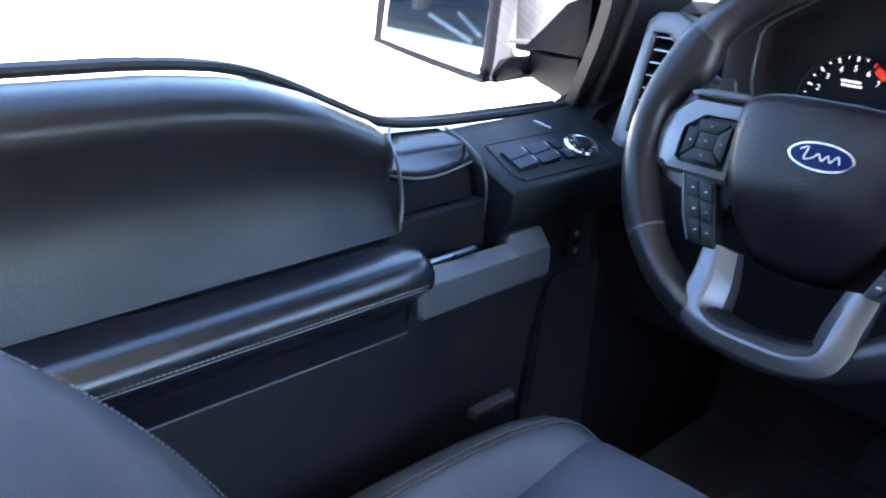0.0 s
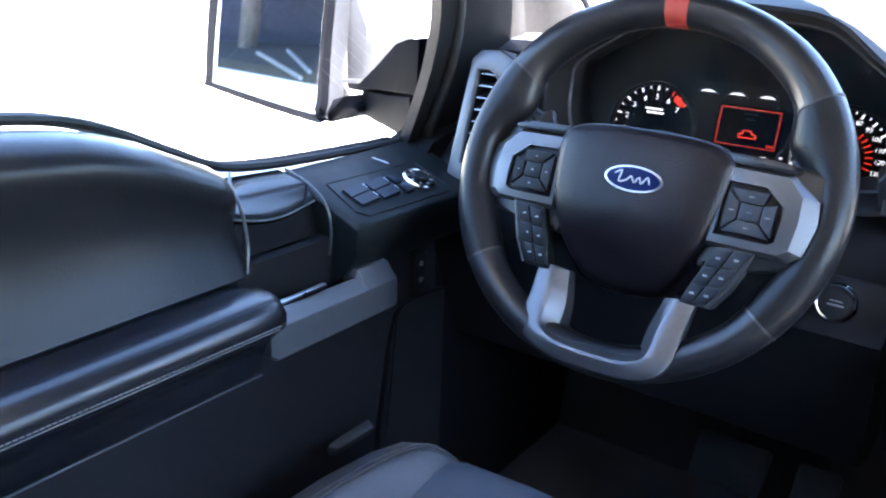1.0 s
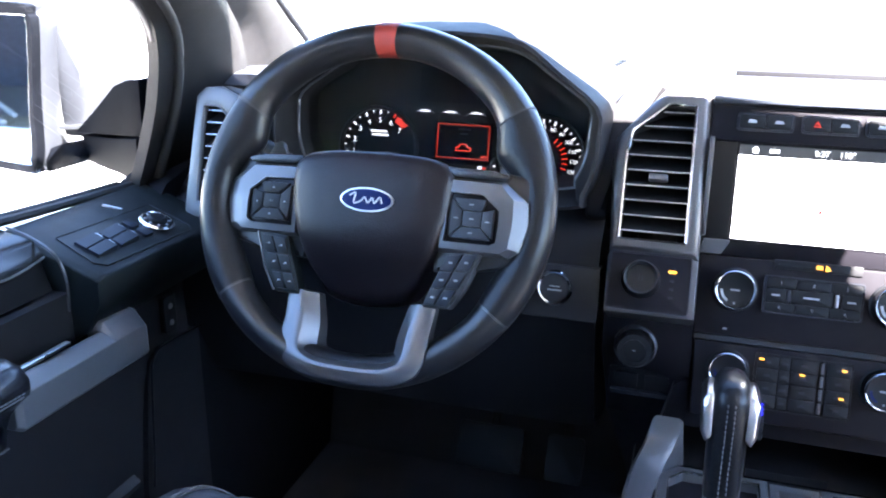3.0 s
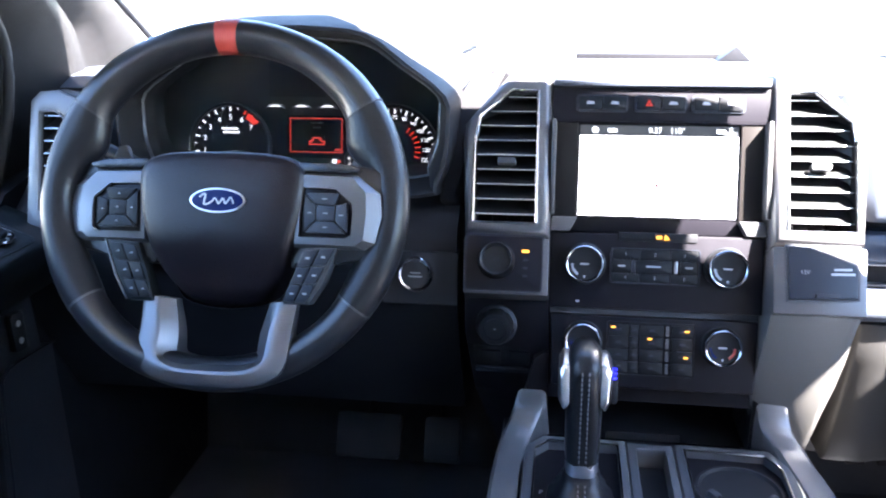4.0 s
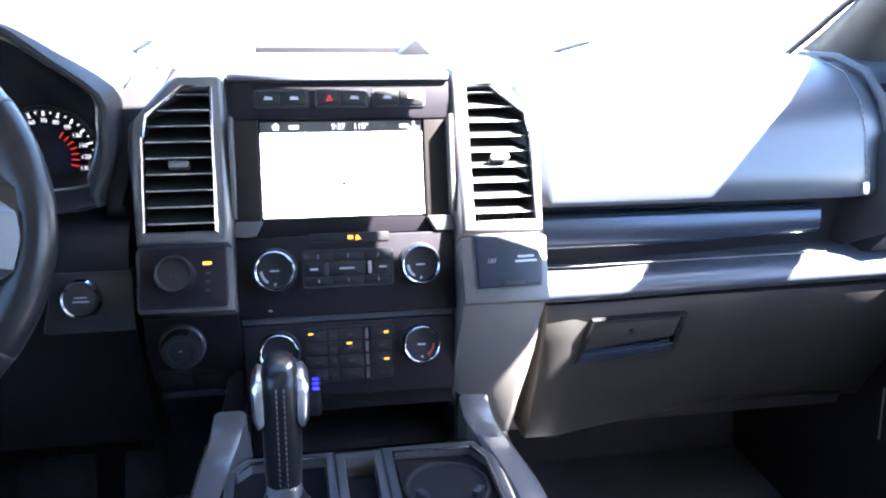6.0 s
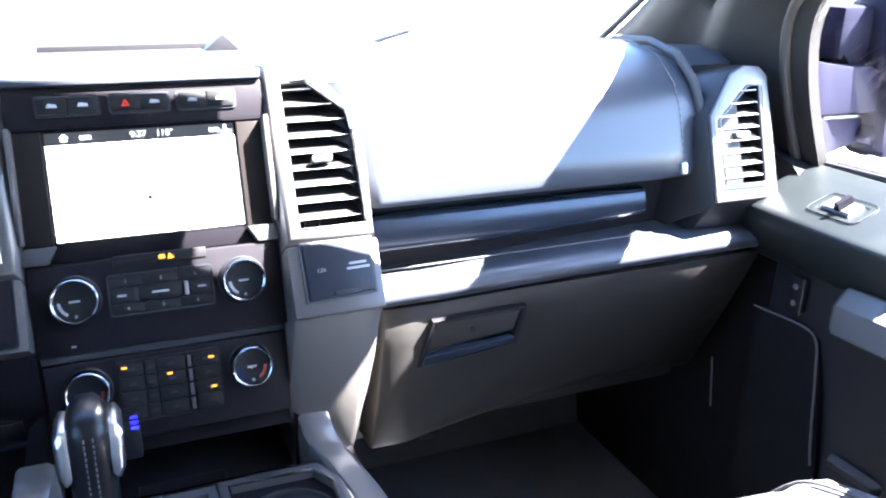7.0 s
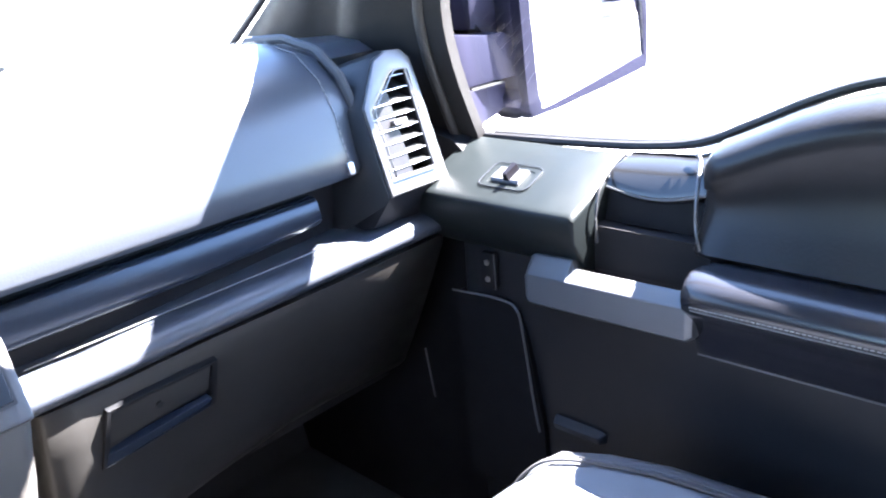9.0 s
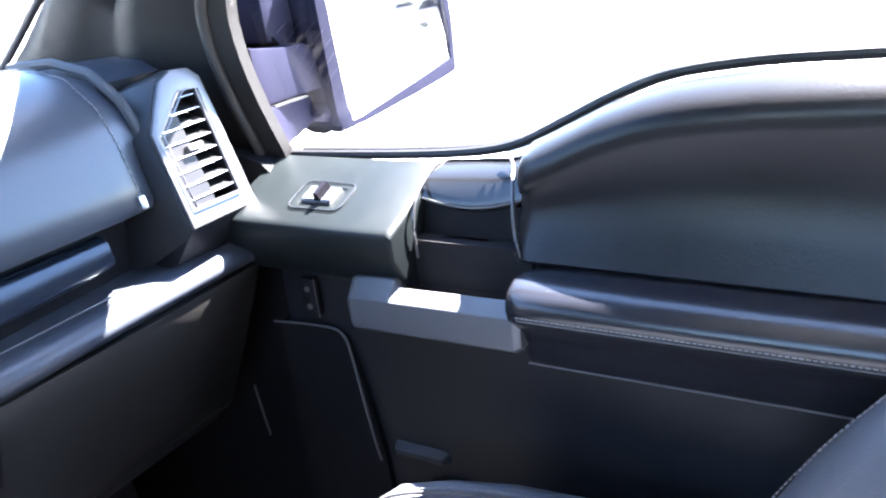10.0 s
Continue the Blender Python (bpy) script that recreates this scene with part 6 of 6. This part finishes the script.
    # passenger plate takes the copy darkened for shade, driver plate the plain plastic
    part("kick_plate", prism(smooth_plate(), s * 0.744, s * 0.78, basis((0, 0, 0), (0, 1, 0), (0, 0, 1)), 0.003), M_KICK if s > 0 else M_PLASTIC, d)
    part("pocket_ledge", loft([[P(0.775, y, 0.441), P(0.742 + e, y, 0.437), P(0.739 + e, y, 0.434), P(0.742 + e, y, 0.425), P(0.775, y, 0.415)] for y, e in ((-0.200, 0.012), (-0.206, 0.0), (-0.27, 0.0), (-0.278, 0.012))]), M_DARK, d, "black pocket ledge", 50)
    part("speaker_grille", lathe([(0.075, 0.0), (0.075, 0.006), (0.068, 0.010), (0.03, 0.013), (0, 0.014)], basis((s * 0.742, -0.29, 0.33), (0, -s, 0), (0, 0, 1)), 40), M_DARK, d, "dark round speaker grille")
    # lock rocker with two dots
    LK = basis((s * 0.744, -0.115, 0.618), (0, -s, 0), (0, 0, 1))
    lk = part("lock_rocker", prism(rounded(-0.011, 0.011, -0.024, 0.024, 0.004), -0.004, 0.004, LK, 0.0015), M_KEY, d, "upright lock rocker")
    for v in (-0.011, 0.011):
        part("rocker_mark", lathe([(0.0038, 0.0035), (0.0038, 0.0052), (0.0022, 0.0056), (0, 0.0052)], LK @ Matrix.Translation((0, v, 0)), 14), M_DULL, lk)
    part("rocker_edge", tube([LK @ Vector((0.011, -0.024, 0.003)), LK @ Vector((0.011, 0.024, 0.003))], 0.0009, 6), M_SATIN, lk)
    # window weatherstrip
    line = smooth_line([P(0.835, -0.045, 0.760), P(0.836, -0.15, 0.763), P(0.836, -0.27, 0.769), P(0.836, -0.345, 0.780)] + [P(0.836, y, z + 0.004) for y, z in SILL[2:]], 4)
    part("weatherstrip", tube(line, 0.0055, 8), M_RUBBER, d, "black rubber window seal")
    part("outer_belt", tube([p + Vector((s * 0.02, 0, -0.002)) for p in line], 0.006, 8), M_RUBBER, d)
    # outer skin
    part("outer_skin", prism([(-0.02, 0.74), (-0.30, 0.745), (-0.36, 0.76), (-0.47, 0.815), (-0.54, 0.84), (-1.10, 0.85), (-1.10, 0.0), (0.0, 0.0)], s * 0.87, s * 0.93, basis((0, 0, 0), (0, 1, 0), (0, 0, 1)), 0.015), M_PAINT, d, "white painted outer door skin")


def smooth_plate():
    return [(-0.055, 0.30), (-0.19, 0.30), (-0.187, 0.415), (-0.167, 0.545), (-0.158, 0.572), (-0.135, 0.582), (-0.055, 0.576)]


car_door(-1)
car_door(1)


# ---- seats ----
def seat(s):
    cx = s * 0.44
    st = thing("front_seat", (cx, -0.5, 0.12), "black leather front seat with perforated insert and pale stitching", "car seat", "front seats")

    def C(x, y, z):
        return Vector((cx + x, y, z))

    # cushion: lofted front to back, with raised side bolsters
    def cushion_at(t):
        y = (-0.270 if s > 0 else -0.212) - (0.49 if s > 0 else 0.53) * t
        f = 1 - (1 - min(1.0, t / 0.12)) ** 2
        z0 = 0.37 + ((0.515 if s > 0 else 0.485) - 0.37) * (0.30 + 0.70 * f) - 0.015 * t
        w = float(np.interp(t, (0, 0.01, 0.03, 0.07, 0.13, 0.22, 0.4, 1), (0.10, 0.125, 0.145, 0.168, 0.188, 0.205, 0.225, 0.245) if s > 0 else (0.12, 0.155, 0.185, 0.21, 0.225, 0.235, 0.243, 0.25)))
        return y, z0, z0 + 0.004 + 0.016 * min(1.0, t * 4), w

    secs = []
    for t in (0.0, 0.01, 0.03, 0.05, 0.08, 0.12, 0.2, 0.32, 0.5, 0.75, 1.0):
        y, z0, zb, w = cushion_at(t)
        g = w / 0.25
        secs.append([C(-w, y, 0.36), C(-w - 0.003, y, zb - 0.06), C(-w + 0.008, y, zb - 0.022), C(-w + 0.024, y, zb - 0.006), C(-w + 0.045 * g, y, zb), C(-0.165 * g, y, zb - 0.005), C(-0.145 * g, y, z0 - 0.002), C(-0.06 * g, y, z0 + 0.006), C(0.06 * g, y, z0 + 0.006), C(0.145 * g, y, z0 - 0.002), C(0.165 * g, y, zb - 0.005), C(w - 0.045 * g, y, zb), C(w - 0.024, y, zb - 0.006), C(w - 0.008, y, zb - 0.022), C(w + 0.003, y, zb - 0.06), C(w, y, 0.36)])
    part("cushion", loft(secs), M_SEAT, st, "black leather cushion", 70)
    ins = []
    for t in (0.035, 0.05, 0.08, 0.12, 0.2, 0.32, 0.5, 0.75, 1.0):
        y, z0, zb, w = cushion_at(t)
        h = float(np.interp(t, (0.03, 0.12, 0.35, 1), (0.135, 0.142, 0.128, 0.12))) * min(1.0, w / 0.21)
        ins.append([C(-h, y, z0 - 0.03), C(-h, y, z0 + 0.001), C(-h + 0.012, y, z0 + 0.007), C(-0.05, y, z0 + 0.012), C(0.05, y, z0 + 0.012), C(h - 0.012, y, z0 + 0.007), C(h, y, z0 + 0.001), C(h, y, z0 - 0.03)])
    part("cushion_insert", loft(ins), M_PERF, st, "perforated blue-black insert", 60)
    for sx in (-1, 1):
        ln = []
        for t in (0.03, 0.05, 0.08, 0.12, 0.2, 0.32, 0.5, 0.75, 1.0):
            y, z0, zb, w = cushion_at(t)
            ln.append(C(sx * (w - 0.052), y, zb + 0.0005))
        part("bolster_seam", tube(smooth_line(ln, 4), 0.0018, 6), M_DARK, st)
        part("bolster_stitching", stitches([p + Vector((sx * 0.006, 0, 0.0005)) for p in smooth_line(ln, 4)], 0.004, 0.002, 0.0006), M_THREAD, st, "pale stitched seam")
    part("base", prism(rounded(-0.24 + cx, 0.24 + cx, -0.76, -0.29, 0.04), 0.12, 0.37, bevel=0.01), M_DARK, st)
    # backrest: lofted upwards, bolsters reach forward
    secs = []
    for z, y, w, b in ((0.40, -0.72, 0.225, 0.06), (0.47, -0.735, 0.238, 0.108), (0.54, -0.755, 0.246, 0.122), (0.60, -0.775, 0.248, 0.110), (0.65, -0.793, 0.248, 0.094), (0.70, -0.815, 0.246, 0.076), (0.75, -0.832, 0.242, 0.046), (0.80, -0.85, 0.236, 0.022), (0.90, -0.885, 0.22, 0.012), (1.0, -0.92, 0.19, 0.006), (1.05, -0.945, 0.16, 0.005), (1.06, -0.96, 0.13, -0.01)):
        secs.append([C(-w, y - 0.10, z), C(-w - 0.006, y + b * 0.35, z), C(-w + 0.012, y + b * 0.92, z), C(-w + 0.032, y + b, z), C(-w + 0.06, y + b * 0.8, z), C(-0.14, y + 0.008, z), C(-0.06, y, z), C(0.06, y, z), C(0.14, y + 0.008, z), C(w - 0.06, y + b * 0.8, z), C(w - 0.032, y + b, z), C(w - 0.012, y + b * 0.92, z), C(w + 0.006, y + b * 0.35, z), C(w, y - 0.10, z)])
    part("backrest", loft(secs), M_SEAT, st, "black leather backrest with deep bolsters", 70)
    for sx in (-1, 1):
        ln = [C(sx * (w - 0.034), y + b + 0.0005, z) for z, y, w, b in ((0.47, -0.735, 0.238, 0.108), (0.54, -0.755, 0.246, 0.122), (0.60, -0.775, 0.248, 0.110), (0.65, -0.793, 0.248, 0.094), (0.70, -0.815, 0.246, 0.076), (0.75, -0.832, 0.242, 0.046))]
        part("backrest_stitching", stitches(smooth_line(ln, 6), 0.0036, 0.0024, 0.0009), M_THREAD, st, "pale stitched seam")
    part("headrest", prism(rounded(-0.12, 0.12, 0.0, 0.17, 0.05), -0.11, 0.0, basis((cx, -0.95, 1.08), (1, 0, 0), (0, -0.2, 1)), 0.03, 3), M_SEAT, st)
    for sx in (-1, 1):
        part("headrest_post", tube([C(sx * 0.06, -0.985, 1.0), C(sx * 0.06, -1.0, 1.12)], 0.007, 8), M_CHROME, st)


seat(-1)
seat(1)
# pedals in the dark footwell
for x0, x1, name, lab in ((-0.47, -0.36, "brake_pedal", "wide black rubber brake pedal"), (-0.32, -0.26, "accelerator_pedal", "narrow black accelerator pedal")):
    pe = thing(name, ((x0 + x1) / 2, 0.30, 0.25), lab, "pedal")
    part("pad", prism(rounded(x0, x1, -0.035, 0.04, 0.008), -0.008, 0.008, basis((0, 0.26, 0.27), (1, 0, 0), (0, 0.5, 0.86)), 0.004), M_RUBBER, pe)
    part("arm", tube([((x0 + x1) / 2, 0.28, 0.28), ((x0 + x1) / 2, 0.36, 0.40), ((x0 + x1) / 2, 0.45, 0.50)], 0.008, 8), M_DARK, pe)


# ---- side mirrors ----
def side_mirror(s):
    m = thing("side_mirror", (s * 0.95, 0.05, 0.75), ("grey and black door mirror reflecting dark trees" if s < 0 else "door mirror with blue glare in its colour, reflecting the bright lot"), "side mirror", "side mirrors")
    yaw = 0.22
    FR = basis((s * 0.985, -0.022, 0.765), (math.cos(yaw), -s * math.sin(yaw), 0), (0, 0.0, 1))
    if s < 0:
        shape = [(-0.007, 0.190), (0.004, 0.10), (0.010, 0.023), (0.018, 0.0), (0.030, -0.005), (0.203, 0.027), (0.214, 0.046), (0.198, 0.165), (0.190, 0.179), (0.140, 0.217), (0.009, 0.220), (-0.004, 0.206)]
        inner = [(0.0, 0.184), (0.010, 0.10), (0.017, 0.030), (0.021, 0.015), (0.033, 0.007), (0.191, 0.034), (0.200, 0.044), (0.181, 0.165), (0.177, 0.172), (0.122, 0.203), (0.010, 0.206), (0.001, 0.199)]
    else:
        shape = [(-0.034, 0.190), (-0.031, 0.10), (-0.027, 0.020), (-0.022, -0.004), (-0.006, -0.010), (0.190, 0.022), (0.214, 0.040), (0.211, 0.160), (0.202, 0.176), (0.140, 0.217), (-0.010, 0.220), (-0.028, 0.208)]
        inner = [(-0.017, 0.184), (-0.012, 0.10), (-0.007, 0.034), (0.0, 0.008), (0.016, 0.002), (0.182, 0.041), (0.204, 0.058), (0.198, 0.155), (0.190, 0.168), (0.125, 0.203), (0.0, 0.206), (-0.015, 0.199)]
    shape = [(p.x, p.y) for p in smooth_line([(u, v, 0) for u, v in shape], 5, closed=True)]
    inner = [(p.x, p.y) for p in smooth_line([(u, v, 0) for u, v in inner], 5, closed=True)]
    # shaded copy for the left mirror, blue-glare copy for the right
    shell = M_MIRRORBLACK if s < 0 else M_MIRRORGLARE
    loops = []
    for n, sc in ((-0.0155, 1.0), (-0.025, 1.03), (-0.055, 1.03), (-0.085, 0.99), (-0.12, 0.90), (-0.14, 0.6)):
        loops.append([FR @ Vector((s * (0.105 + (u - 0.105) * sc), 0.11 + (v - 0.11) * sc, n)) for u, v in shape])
    part("housing", loft(loops), M_MIRRORSHELL if s < 0 else M_MIRRORGLARE, m, "painted mirror housing", 50)
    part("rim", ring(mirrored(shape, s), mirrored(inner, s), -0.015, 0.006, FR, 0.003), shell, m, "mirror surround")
    GL = FR if s < 0 else FR @ Matrix.Translation((0, 0.12, 0)) @ Matrix.Rotation(radians(-2.9), 4, "X") @ Matrix.Translation((0, -0.12, 0))
    part("glass", prism(mirrored(inner, s), -0.008, -0.001 if s > 0 else 0.0015, GL), M_MIRROR, m, "mirror glass")
    part("glass_edge", tube([FR @ Vector((s * u, v, 0.0035)) for u, v in inner], 0.0014, 6, closed=True), M_DULL if s < 0 else M_RUBBER, m)
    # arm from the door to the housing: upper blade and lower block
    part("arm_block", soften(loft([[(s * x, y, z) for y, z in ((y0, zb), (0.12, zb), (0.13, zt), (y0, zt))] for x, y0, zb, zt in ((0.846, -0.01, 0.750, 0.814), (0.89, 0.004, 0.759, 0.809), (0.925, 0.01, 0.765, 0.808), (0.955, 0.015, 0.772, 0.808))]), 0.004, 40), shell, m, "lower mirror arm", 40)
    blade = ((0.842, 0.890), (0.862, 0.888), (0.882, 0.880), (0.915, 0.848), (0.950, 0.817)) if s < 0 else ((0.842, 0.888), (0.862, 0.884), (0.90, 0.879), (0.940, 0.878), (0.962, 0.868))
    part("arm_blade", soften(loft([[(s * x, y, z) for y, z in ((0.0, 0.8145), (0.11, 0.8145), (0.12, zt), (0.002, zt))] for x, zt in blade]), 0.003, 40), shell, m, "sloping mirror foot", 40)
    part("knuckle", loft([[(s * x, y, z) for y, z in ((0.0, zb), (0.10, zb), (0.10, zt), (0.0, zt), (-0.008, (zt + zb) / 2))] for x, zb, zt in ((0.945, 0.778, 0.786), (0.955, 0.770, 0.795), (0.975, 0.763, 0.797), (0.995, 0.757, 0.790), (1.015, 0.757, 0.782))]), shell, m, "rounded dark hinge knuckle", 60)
    if s > 0:
        part("arm_seam", box(0.862, 0.925, -0.004, 0.012, 0.8105, 0.8135), M_RUBBER, m, "dark seam across the mirror arm")
    part("housing_neck", prism(mirrored([(0.948, 0.80), (1.0, 0.80), (1.0, 0.955), (0.975, 0.955), (0.968, 0.885), (0.948, 0.878)] if s < 0 else [(0.948, 0.78), (1.0, 0.78), (1.0, 0.955), (0.905, 0.955), (0.905, 0.883), (0.948, 0.878)], s), -0.13, -0.03, basis((0, 0, 0), (1, 0, 0), (0, 0, 1)), 0.01), M_MIRRORSHELL if s < 0 else M_MIRRORGLARE, m)
    part("neck_band", prism(mirrored([(0.947, 0.8155), (1.006, 0.8105), (1.006, 0.816), (0.947, 0.822)], s), -0.034, -0.024, basis((0, 0, 0), (1, 0, 0), (0, 0, 1)), 0.002), M_DULL, m, "bright band on the mirror neck")


side_mirror(-1)
side_mirror(1)

# ---- outside ----
GZ = -0.72
ground = structure("ground", prism([(-400, -400), (400, -400), (400, 400), (-400, 400)], GZ - 0.5, GZ), M_CONCRETE, "pale sunlit concrete lot", "ground")
hood = structure("truck_hood", loft([[(x, y, z - 0.10 * abs(x / 0.85) ** 4) for x in np.linspace(-0.85, 0.85, 15)] + [(x, y, z - 0.3) for x in np.linspace(0.85, -0.85, 3)] for y, z in ((0.66, 0.845), (0.9, 0.85), (1.4, 0.83), (1.85, 0.79), (1.95, 0.70))]), M_PAINT, "white painted truck bonnet beyond the windscreen", "bonnet", 50)
M_LEAF = material("dark_foliage", (0.035, 0.05, 0.03), 0.7, vary=0.5)
M_BARK = material("grey_bark", (0.14, 0.12, 0.10), 0.9, grain=0.6, scale=60)
M_GRASS = material("dry_grass", (0.040, 0.029, 0.009), 0.9, vary=0.35, grain=0.6, scale=40)
M_KERB = material("pale_kerb", (0.6, 0.59, 0.57), 0.8, vary=0.1)


# added trees, placed so that their shadows cover the verge
def hedge_tree(x, y, h, seed):
    rng = random.Random(seed)
    t = thing("tree", (x, y, GZ), "dark leafy tree added beyond the lot edge to cast shade", "tree", "trees behind the lot")
    part("trunk", tube([(x, y, GZ), (x + 0.1, y, GZ + h * 0.3), (x + rng.uniform(-0.3, 0.3), y, GZ + h * 0.7)], [0.22, 0.16, 0.07], 8), M_BARK, t)
    bm = bmesh.new()
    for _ in range(2600):
        a, b = rng.uniform(0, 2 * math.pi), rng.uniform(0.04, 1)
        rad = (0.34 * h) * math.sqrt(max(0.05, 1 - (b * 2 - 0.9) ** 2 * 0.8)) * rng.uniform(0.4, 1.0)
        p = Vector((x + rad * math.cos(a), y + rad * math.sin(a), GZ + h * (0.25 + 0.75 * b * 0.95)))
        k = rng.uniform(0.18, 0.42)
        ax = Matrix.Rotation(rng.uniform(0, 6.28), 3, Vector((rng.uniform(-1, 1), rng.uniform(-1, 1), rng.uniform(-1, 1))).normalized())
        v = [bm.verts.new(p + ax @ Vector(q) * k) for q in ((-1, 0, 0), (0, -0.6, 0.1), (1, 0, 0), (0, 0.6, 0.15))]
        bm.faces.new(v)
    part("crown", bm, M_LEAF, t)


for i, (tx, ty, th) in enumerate(((-2.3, -10.6, 8.0), (-2.6, -13.0, 9.0), (-0.8, -11.8, 8.5), (0.2, -14.6, 9.5), (-4.2, -15.2, 10.0), (-5.0, -12.9, 8.6), (-9.5, -16.6, 9.0))):
    hedge_tree(tx, ty, th, i)
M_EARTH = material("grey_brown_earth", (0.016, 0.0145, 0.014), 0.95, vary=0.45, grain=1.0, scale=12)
VERGE = basis((-4.67, -8.76, GZ), (0.878, 0.478, 0), (-0.478, 0.878, 0))
structure("grass_strip", prism([(-22, -1.0), (5.5, -1.0), (5.5, -0.12), (-22, -0.12)], -0.2, 0.07, VERGE), M_GRASS, "strip of dry yellow grass along the kerb", "grass")
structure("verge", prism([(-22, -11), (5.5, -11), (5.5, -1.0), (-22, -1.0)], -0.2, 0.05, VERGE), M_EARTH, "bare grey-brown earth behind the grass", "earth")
structure("kerb", prism([(-22, -0.12), (5.5, -0.12), (5.5, 0.05), (-22, 0.05)], -0.1, 0.13, VERGE, 0.02), M_KERB, "pale concrete kerb along the grass", "kerb")
# shade and blue haze are put into the bank's base colour
M_BANK = material("bank_shade_in_colour", (0.0085, 0.011, 0.021), 0.95, vary=0.35, grain=1.0, scale=8)
bank_secs = []
for i in range(22):
    x = -30 + 1.4 * i
    j = 0.35 * math.sin(i * 2.1) + 0.2 * math.sin(i * 5.3)
    bank_secs.append([(x, -13.1 + j * 0.4, GZ - 0.1), (x, -13.5 + j * 0.6, GZ + 0.9), (x, -14.0 + j, GZ + 2.4 + j * 0.5), (x, -14.8 + j, GZ + 3.6 + j), (x, -16.0, GZ + 3.8), (x, -16.0, GZ - 0.1)])
structure("bank", loft(bank_secs), M_BANK, "steep earth bank behind the lot, shade and haze in its colour", "bank", 60)
M_TIMBER = material("weathered_timber", (0.05, 0.044, 0.04), 0.9, vary=0.3, grain=0.6, scale=40)
post = thing("timber_post", (-6.5, -12.4, GZ), "leaning weathered timber post beside the bank", "post")
part("shaft", tube([(-6.55, -12.4, GZ), (-6.3, -12.4, GZ + 1.6), (-6.05, -12.5, GZ + 4.5)], [0.16, 0.15, 0.13], 10), M_TIMBER, post)
M_RAIL = material("white_painted_rail", (0.16, 0.16, 0.155), 0.6, vary=0.1)
for (x0, y0), (x1, y1) in (((-5.55, -11.7), (-4.42, -9.55)), ((-5.85, -11.2), (-4.35, -9.0))):
    rl = thing("fallen_rail", (x1, y1, GZ + 0.05), "white painted rail lying on the bare earth", "rail", "rails on the verge")
    part("bar", tube([(x0, y0, GZ + 0.12), (x1, y1, GZ + 0.12)], 0.032, 8), M_RAIL, rl)


# ---- wipers at the foot of the windscreen ----
M_WIPER = material("grey_black_wiper", (0.02, 0.02, 0.021), 0.5)
for x0, x1 in ((-0.292, -0.160), (0.47, 0.64)):
    wp = thing("windscreen_wiper", (x0, 0.63, 0.86), "dark parked wiper at the foot of the windscreen", "wiper", "wipers")
    part("blade", tube(smooth_line([(x0, 0.592, 0.886), ((x0 + x1) / 2, 0.602, 0.888), (x1, 0.612, 0.887)], 4), 0.0035, 6), M_WIPER, wp)
    part("arm", tube([(x0 + 0.02, 0.596, 0.884), (x0 - 0.02, 0.66, 0.862), (x0 - 0.05, 0.70, 0.845)], 0.005, 6), M_WIPER, wp)


# ---- parked cars far behind the lot ----
M_CARBLUE = material("blue_car_paint", (0.004, 0.007, 0.03), 0.25, coat=0.6, vary=0.05)
M_CARGREY = material("grey_car_paint", (0.010, 0.011, 0.022), 0.25, coat=0.6, vary=0.05)


def parked_car(x, y, turn, paint, label):
    at = Matrix.Translation((x, y, GZ)) @ Matrix.Rotation(turn, 4, "Z")
    c = thing("parked_car", at @ Vector((0, 0, 0)), label, "car", "parked cars")
    side = [(-2.2, 0.35), (2.15, 0.35), (2.25, 0.62), (2.1, 0.82), (1.05, 0.95), (-1.9, 1.0), (-2.25, 0.9)]
    part("body", prism(side, -0.88, 0.88, at @ basis((0, 0, 0), (1, 0, 0), (0, 0, 1)), 0.08, 2), paint, c)
    part("cabin", loft([[at @ Vector(p) for p in ((-1.7 + k * 0.45, -0.78 + k * 0.16, 0.96 + k * 0.5), (1.0 - k * 0.75, -0.78 + k * 0.16, 0.96 + k * 0.5), (1.0 - k * 0.75, 0.78 - k * 0.16, 0.96 + k * 0.5), (-1.7 + k * 0.45, 0.78 - k * 0.16, 0.96 + k * 0.5))] for k in (0, 1)]), M_GLOSS, c, "dark windows")
    part("roof", loft([[at @ Vector(p) for p in ((-1.25, -0.62, z), (0.25, -0.62, z), (0.25, 0.62, z), (-1.25, 0.62, z))] for z in (1.462, 1.51)]), paint, c)
    for wx in (-1.4, 1.4):
        for wy in (-0.82, 0.82):
            w = part("wheel", lathe([(0.33, -0.1), (0.33, 0.1), (0.22, 0.105), (0.2, 0.08), (0, 0.08)], at @ basis((wx, wy, 0.33), (1, 0, 0), (0, 0, 1)), 20), M_RUBBER, c)
            part("rim", lathe([(0.2, -0.106), (0.2, 0.106), (0, 0.1)], at @ basis((wx, wy, 0.33), (1, 0, 0), (0, 0, 1)), 16), M_DULL, w)


parked_car(25.5, -37.0, 0.5, M_CARBLUE, "dark blue car parked far behind on the pale lot")
parked_car(44.0, -72.0, 0.2, M_CARBLUE, "small dark blue car parked at the far lot edge")
parked_car(49.0, -69.5, 0.2, M_CARGREY, "grey car parked at the far lot edge")
parked_car(54.0, -67.0, 0.2, M_CARGREY, "grey car parked at the far lot edge")
